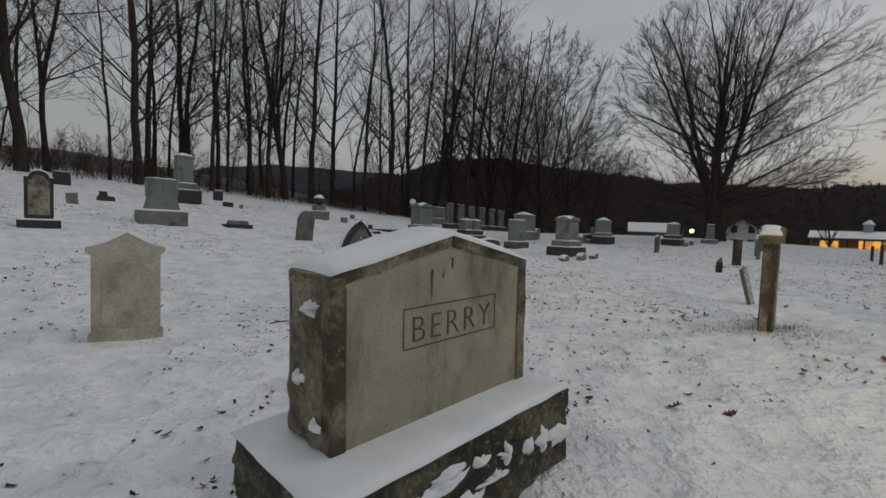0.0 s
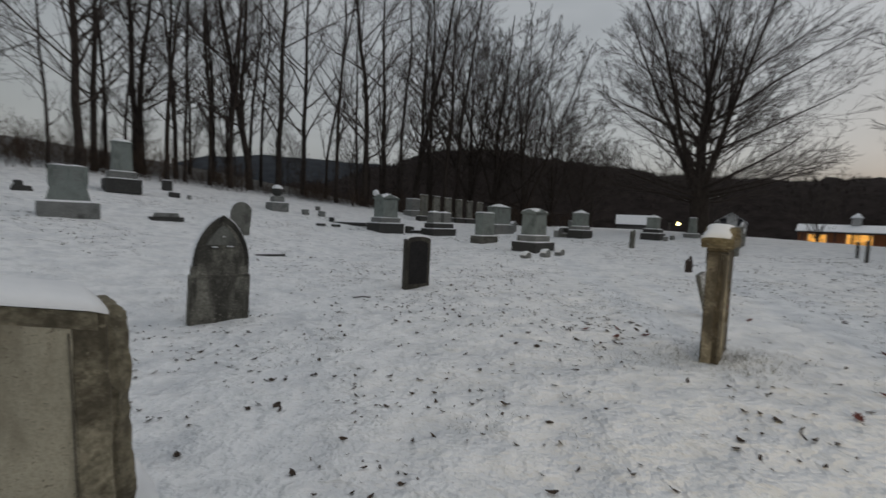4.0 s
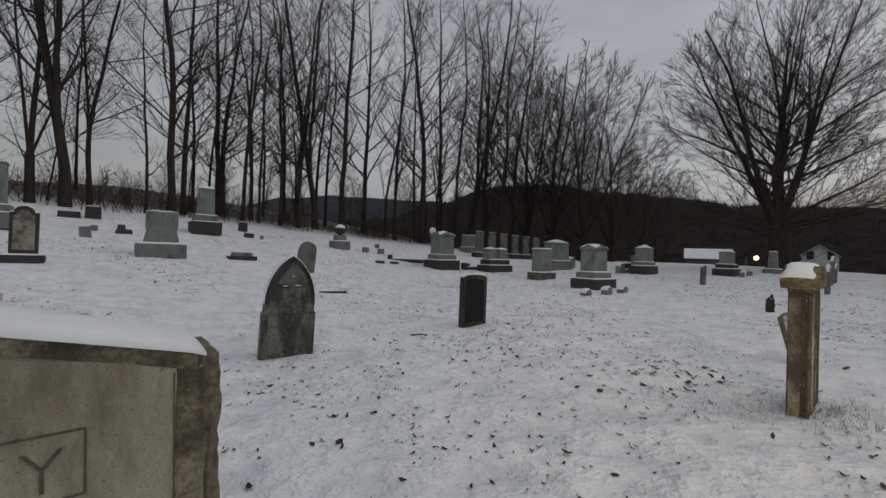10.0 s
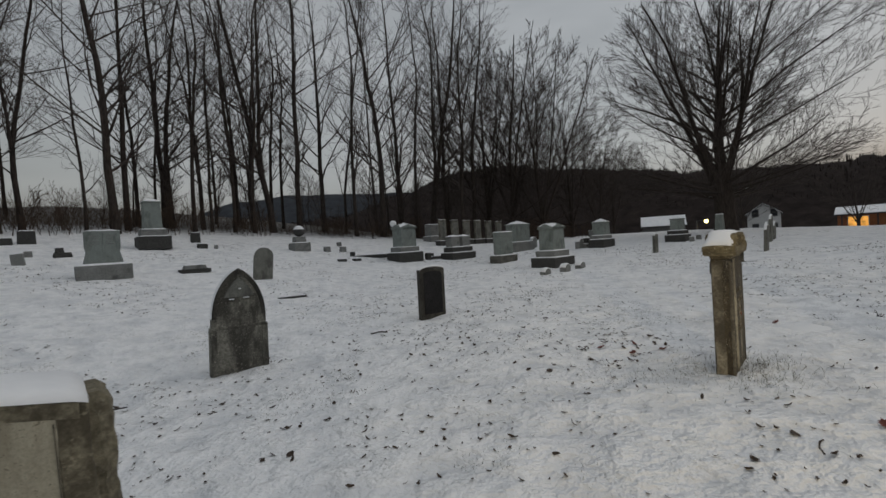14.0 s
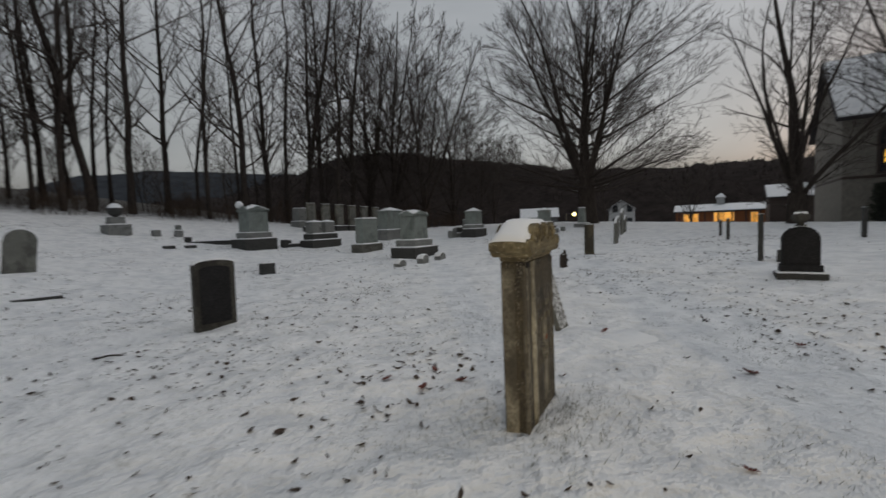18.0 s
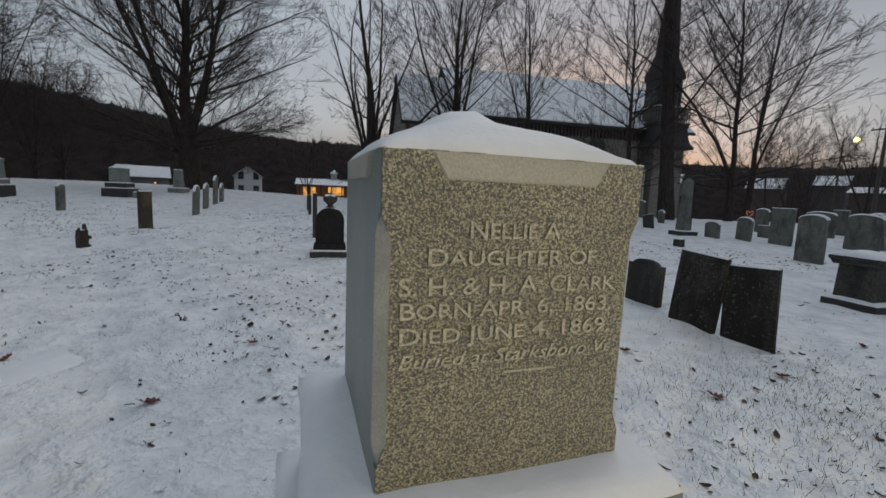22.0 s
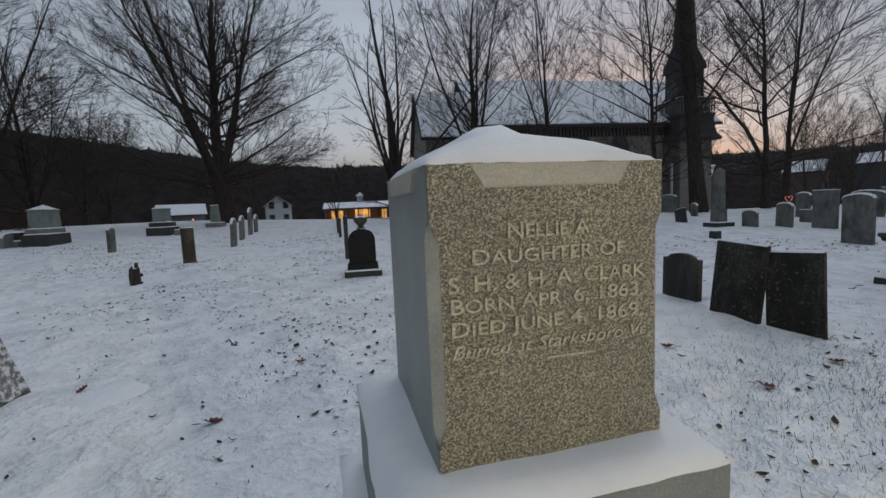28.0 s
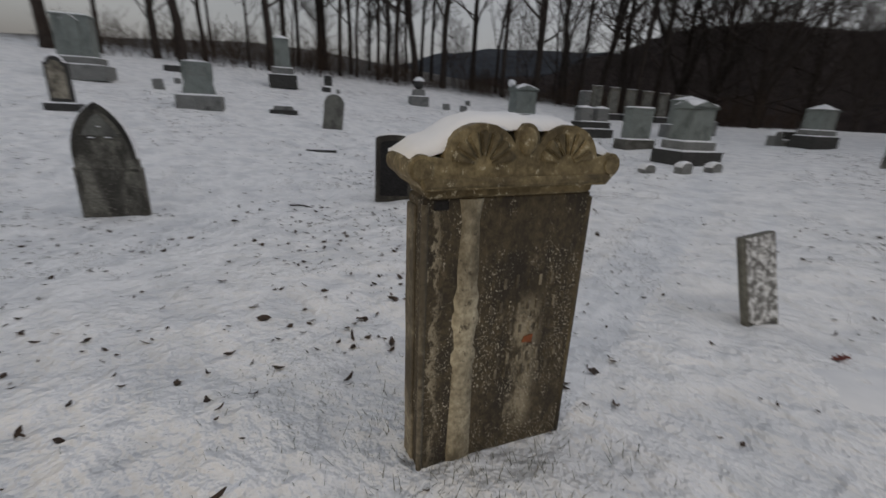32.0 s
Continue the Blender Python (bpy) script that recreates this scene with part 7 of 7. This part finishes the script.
for k, (dz, side) in enumerate(((8.0, 1), (6.6, 1), (6.0, 1), (6.6, -1), (6.1, -1))):
    w = Wood()
    far = np.array((60.0, -42.0, 7.4 - (8.0 - dz))) if side > 0 else np.array((70.0, 30.0, 6.5 - (8 - dz)))
    a = np.array((PX, PY, ground_z(PX, PY) + dz))
    pts = [a + (far - a) * f - np.array((0, 0, 3.0 * f * (1 - f))) for f in [i / 12 for i in range(13)]]
    w.tube(pts, [0.024] * 13, 5)
    wire = new("overhead_wire", w.mesh("overhead_wire", METAL))
    tagged(wire, "black overhead wire sagging from the utility pole", "wire", "overhead wires")
heart = thing("lit_heart", at(23.4, 3.45, 90, 0.02), "small string of red lights bent into a heart on a stake", "lights")
hp = [(0.10 * math.sin(t) ** 3, 0, 0.72 + 0.09 * math.cos(t) - 0.05 * math.cos(2 * t) - 0.02 * math.cos(3 * t)) for t in [2 * math.pi * k / 28 for k in range(29)]]
w = Wood()
for a, b in zip(hp[:-1], hp[1:]):
    w.tube([np.array(a), np.array(b)], [0.007, 0.007], 5)
o = new("heart_lights", w.mesh("heart_lights", LAMP_RED))
o.parent = heart
part("stake", block(0.02, 0.02, 0.62, 0, 0, 0.002), METAL, heart)
# low retaining banks and the lane beyond the crest
lane_m = thing("lane", pose(*by_heading(59.0, 56), -0.15, 0, 0, -32), "brown muddy lane edge with patches of snow", "lane")
part("bank", block(26, 1.4, 0.9, 0, 0.02, 0.1, rough=0.06, cuts=5), BROWN_TRIM, lane_m)
part("bank_snow", pillow(18, 1.0, 0.06, 0.9, x=2, n=12), SNOW, lane_m)


# ---- fallen leaves, grass tips and twigs in the snow ----
def leaf_shape(rnd, size, curl):
    """A dried leaf, curled, of two rows of cells."""
    n = 3
    pts = []
    wide = rnd.uniform(0.16, 0.42)
    for i in range(n + 1):
        f = i / n
        wd = size * wide * math.sin(math.pi * min(f * 0.92 + 0.06, 1)) * rnd.uniform(0.5, 1.3)
        x = size * (f - 0.5)
        z = curl * size * (2 * f - 1) ** 2
        pts.append(((x, -wd, z + curl * wd * rnd.uniform(0.3, 1.2)), (x, 0, z * 0.6), (x, wd, z + curl * wd * rnd.uniform(0.3, 1.2))))
    return pts


def scatter(name, n, mat, size, where, label, seed, group=""):
    rnd = random.Random(seed)
    vs, qs = [], []
    placed = 0
    while placed < n:
        x, y = where(rnd)
        if math.hypot(x - 5.8, y - 3.19) < 0.62 or math.hypot(x + 0.45, y - 1.31) < 0.75 or math.hypot(x - 3.7, y - 5.3) < 0.3 or math.hypot((x - 5.52) / 0.75, (y - 7.02) / 0.5) < 1:
            continue
        placed += 1
        s = size * min(math.exp(rnd.gauss(0, 0.42)), 2.2)
        m = Matrix.Translation((x, y, ground_z(x, y) + near_relief(x, y) + 0.008)) @ Euler((rnd.gauss(0, 0.25), rnd.gauss(0, 0.25), rnd.uniform(0, 6.28))).to_matrix().to_4x4()
        rows = leaf_shape(rnd, s, rnd.uniform(0.05, 0.35))
        b = len(vs)
        for row in rows:
            vs += [tuple(m @ Vector(p)) for p in row]
        for i in range(len(rows) - 1):
            for j in range(2):
                k = b + i * 3 + j
                qs.append((k, k + 1, k + 4, k + 3))
    return tagged(new(name, mesh_arrays(name, vs, qs, mat)), label, "leaves", kind="stuff")


def near_relief(x, y):
    near = math.exp(-((x - 3) ** 2 + (y - 6) ** 2) / 900)
    p = Vector((x, y, 0))
    return near * (0.050 * noise.noise(p * 0.55) + 0.034 * noise.noise(p * 1.6) + 0.030 * noise.noise(p * 3.6))


def clustered(rnd):
    """Leaves gather in drifts."""
    while True:
        x, y = rnd.uniform(-14, 18), rnd.uniform(-2, 26)
        if noise.noise(Vector((x * 0.33, y * 0.33, 5))) + 0.55 * noise.noise(Vector((x * 1.1, y * 1.1, 9))) + rnd.uniform(-0.2, 0.2) > 0.14:
            return x, y


scatter("fallen_leaves", 12000, LEAF_BROWN, 0.037, clustered, "small dead brown leaves scattered over the snow", 5)
scatter("loose_leaves", 1100, LEAF_BROWN, 0.034, lambda r: (r.gauss(3.5, 6.0), r.gauss(7.0, 4.5)), "single dead leaves lying on the snow", 6)
scatter("drift_leaves", 100, LEAF_BROWN, 0.046, lambda r: (2.9 + r.gauss(0, 0.7), 6.1 + r.gauss(0, 0.6)), "drift of dead leaves by the scroll stone", 7)
scatter("drift_leaves", 110, LEAF_BROWN, 0.046, lambda r: (-0.4 + r.gauss(0, 0.9), 7.7 + r.gauss(0, 0.6)), "drift of dead leaves before the black tablet", 8)


def red_leaf(x, y, s, seed):
    rnd = random.Random(seed)
    lf = thing("oak_leaf", pose(x, y, ground_z(x, y) + near_relief(x, y) + 0.01, rnd.uniform(-25, 25), rnd.uniform(-25, 25), rnd.uniform(0, 360)), "curled dark red oak leaf lying on the snow", "leaf", "red leaves")
    lobes = [(0, -0.5), (0.14, -0.36), (0.10, -0.26), (0.30, -0.16), (0.14, -0.06), (0.34, 0.1), (0.14, 0.16), (0.26, 0.34), (0.10, 0.34), (0, 0.52)]
    ring = lobes + [(-a, b) for a, b in lobes[1:-1][::-1]]
    bm = bmesh.new()
    c = bm.verts.new((0, 0, 0))
    vs = [bm.verts.new((a * s, b * s, 0.9 * s * (a * a + 0.5 * b * b) + rnd.uniform(0, 0.12) * s)) for a, b in ring]
    for k in range(len(vs)):
        bm.faces.new((c, vs[k], vs[(k + 1) % len(vs)]))
    part("blade", bm, LEAF_RED, lf)
    bm = block(0.05 * s, 0.4 * s, 0.03 * s, 0, 0.3, 0, y=-0.62 * s)
    part("stalk", bm, LEAF_BROWN, lf)


for k, (x, y, s) in enumerate(((5.70, 5.67, 0.15), (2.92, 6.06, 0.13), (3.28, 6.07, 0.13), (1.39, 2.57, 0.12), (1.79, 2.54, 0.10), (2.6, 6.3, 0.11), (3.05, 6.5, 0.10), (9.1, 3.55, 0.13), (9.4, 2.35, 0.13), (8.6, 2.75, 0.12), (5.2, 7.3, 0.11), (4.0, 3.9, 0.10), (6.7, 6.2, 0.10), (10.9, 1.7, 0.12), (4.6, 4.4, 0.09))):
    red_leaf(x, y, s * 1.15, 100 + k)


def grass(n, where, seed, tall, label):
    rnd = random.Random(seed)
    vs, qs = [], []
    for _ in range(n):
        x, y = where(rnd)
        z = ground_z(x, y) + near_relief(x, y) - 0.01
        a, h, w = rnd.uniform(0, 6.28), tall * rnd.uniform(0.3, 1.2), rnd.uniform(0.0012, 0.003)
        lx, ly = rnd.gauss(0, 0.5) * h, rnd.gauss(0, 0.5) * h
        c, s = w * math.cos(a), w * math.sin(a)
        b = len(vs)
        vs += [(x - c, y - s, z), (x + c, y + s, z), (x + lx + c * 0.3, y + ly + s * 0.3, z + h), (x + lx - c * 0.3, y + ly - s * 0.3, z + h)]
        qs.append((b, b + 1, b + 2, b + 3))
    tagged(new("grass_tips", mesh_arrays("grass_tips", vs, qs, GRASS)), label, "grass", kind="stuff")


def thin_places(rnd):
    while True:
        x, y = rnd.uniform(-6, 12), rnd.uniform(-1, 14)
        if noise.noise(Vector((x * 0.7, y * 0.7, 2))) + 0.5 * noise.noise(Vector((x * 2.3, y * 2.3, 8))) > 0.38:
            return x, y


grass(15000, thin_places, 21, 0.035, "grass tips showing through thin snow")
grass(900, lambda r: (3.75 + r.gauss(0, 0.30), 5.2 + r.gauss(0, 0.30)), 22, 0.06, "grass blades round the foot of the scroll stone")
grass(800, lambda r: (3.0 + r.gauss(0, 0.45), 5.3 + r.gauss(0, 0.4)), 23, 0.03, "grass tips beside the scroll stone")
grass(5200, lambda r: (8.7 + r.gauss(0, 0.9), 2.2 + r.gauss(0, 0.75)), 24, 0.05, "grass tips before the leaning slabs")


# dry weed stalks standing out of the snow
rnd = random.Random(77)
for k, (x, y) in enumerate(((6.5, 7.3), (10.4, 1.0), (9.9, 1.4), (7.4, 5.4), (8.3, 4.2))):
    w = Wood()
    for j in range(4):
        d = unit(np.array((rnd.gauss(0, 0.4), rnd.gauss(0, 0.4), 1.0)))
        spray(rnd, w, np.array((rnd.gauss(0, 0.02), rnd.gauss(0, 0.02), -0.02)), d, rnd.uniform(0.06, 0.13), 0.0015, 2, (0, 0, 3), (0.3, 0.8), 0.4, 0.0)
    wd = new("weed_stalk", w.mesh("weed_stalk", LEAF_BROWN))
    wd.matrix_world = at(x, y, 0, 0.0)
    tagged(wd, "dry brown weed stalks poking through the snow", "weed", "weeds")
for x0, y0, ln, yaw, r in ((-0.9, 7.9, 0.35, 20, 0.012), (3.4, 3.6, 0.22, 70, 0.006), (-3.0, 4.6, 0.3, 40, 0.008), (9.6, 1.4, 0.6, 150, 0.009), (6.9, 4.9, 0.25, 10, 0.006)):
    w = Wood()
    pts = branch_line(rnd, np.array((-ln / 2, 0, 0.012)), np.array((1.0, 0, 0)), ln, 5, 0.15, 0)
    w.tube(pts, [r] * 6, 5)
    tw_ = new("fallen_twig", w.mesh("fallen_twig", BARK))
    tw_.matrix_world = pose(x0, y0, ground_z(x0, y0) + near_relief(x0, y0), 0, 0, yaw)
    tagged(tw_, "short dark twig fallen on the snow", "twig", "twigs")
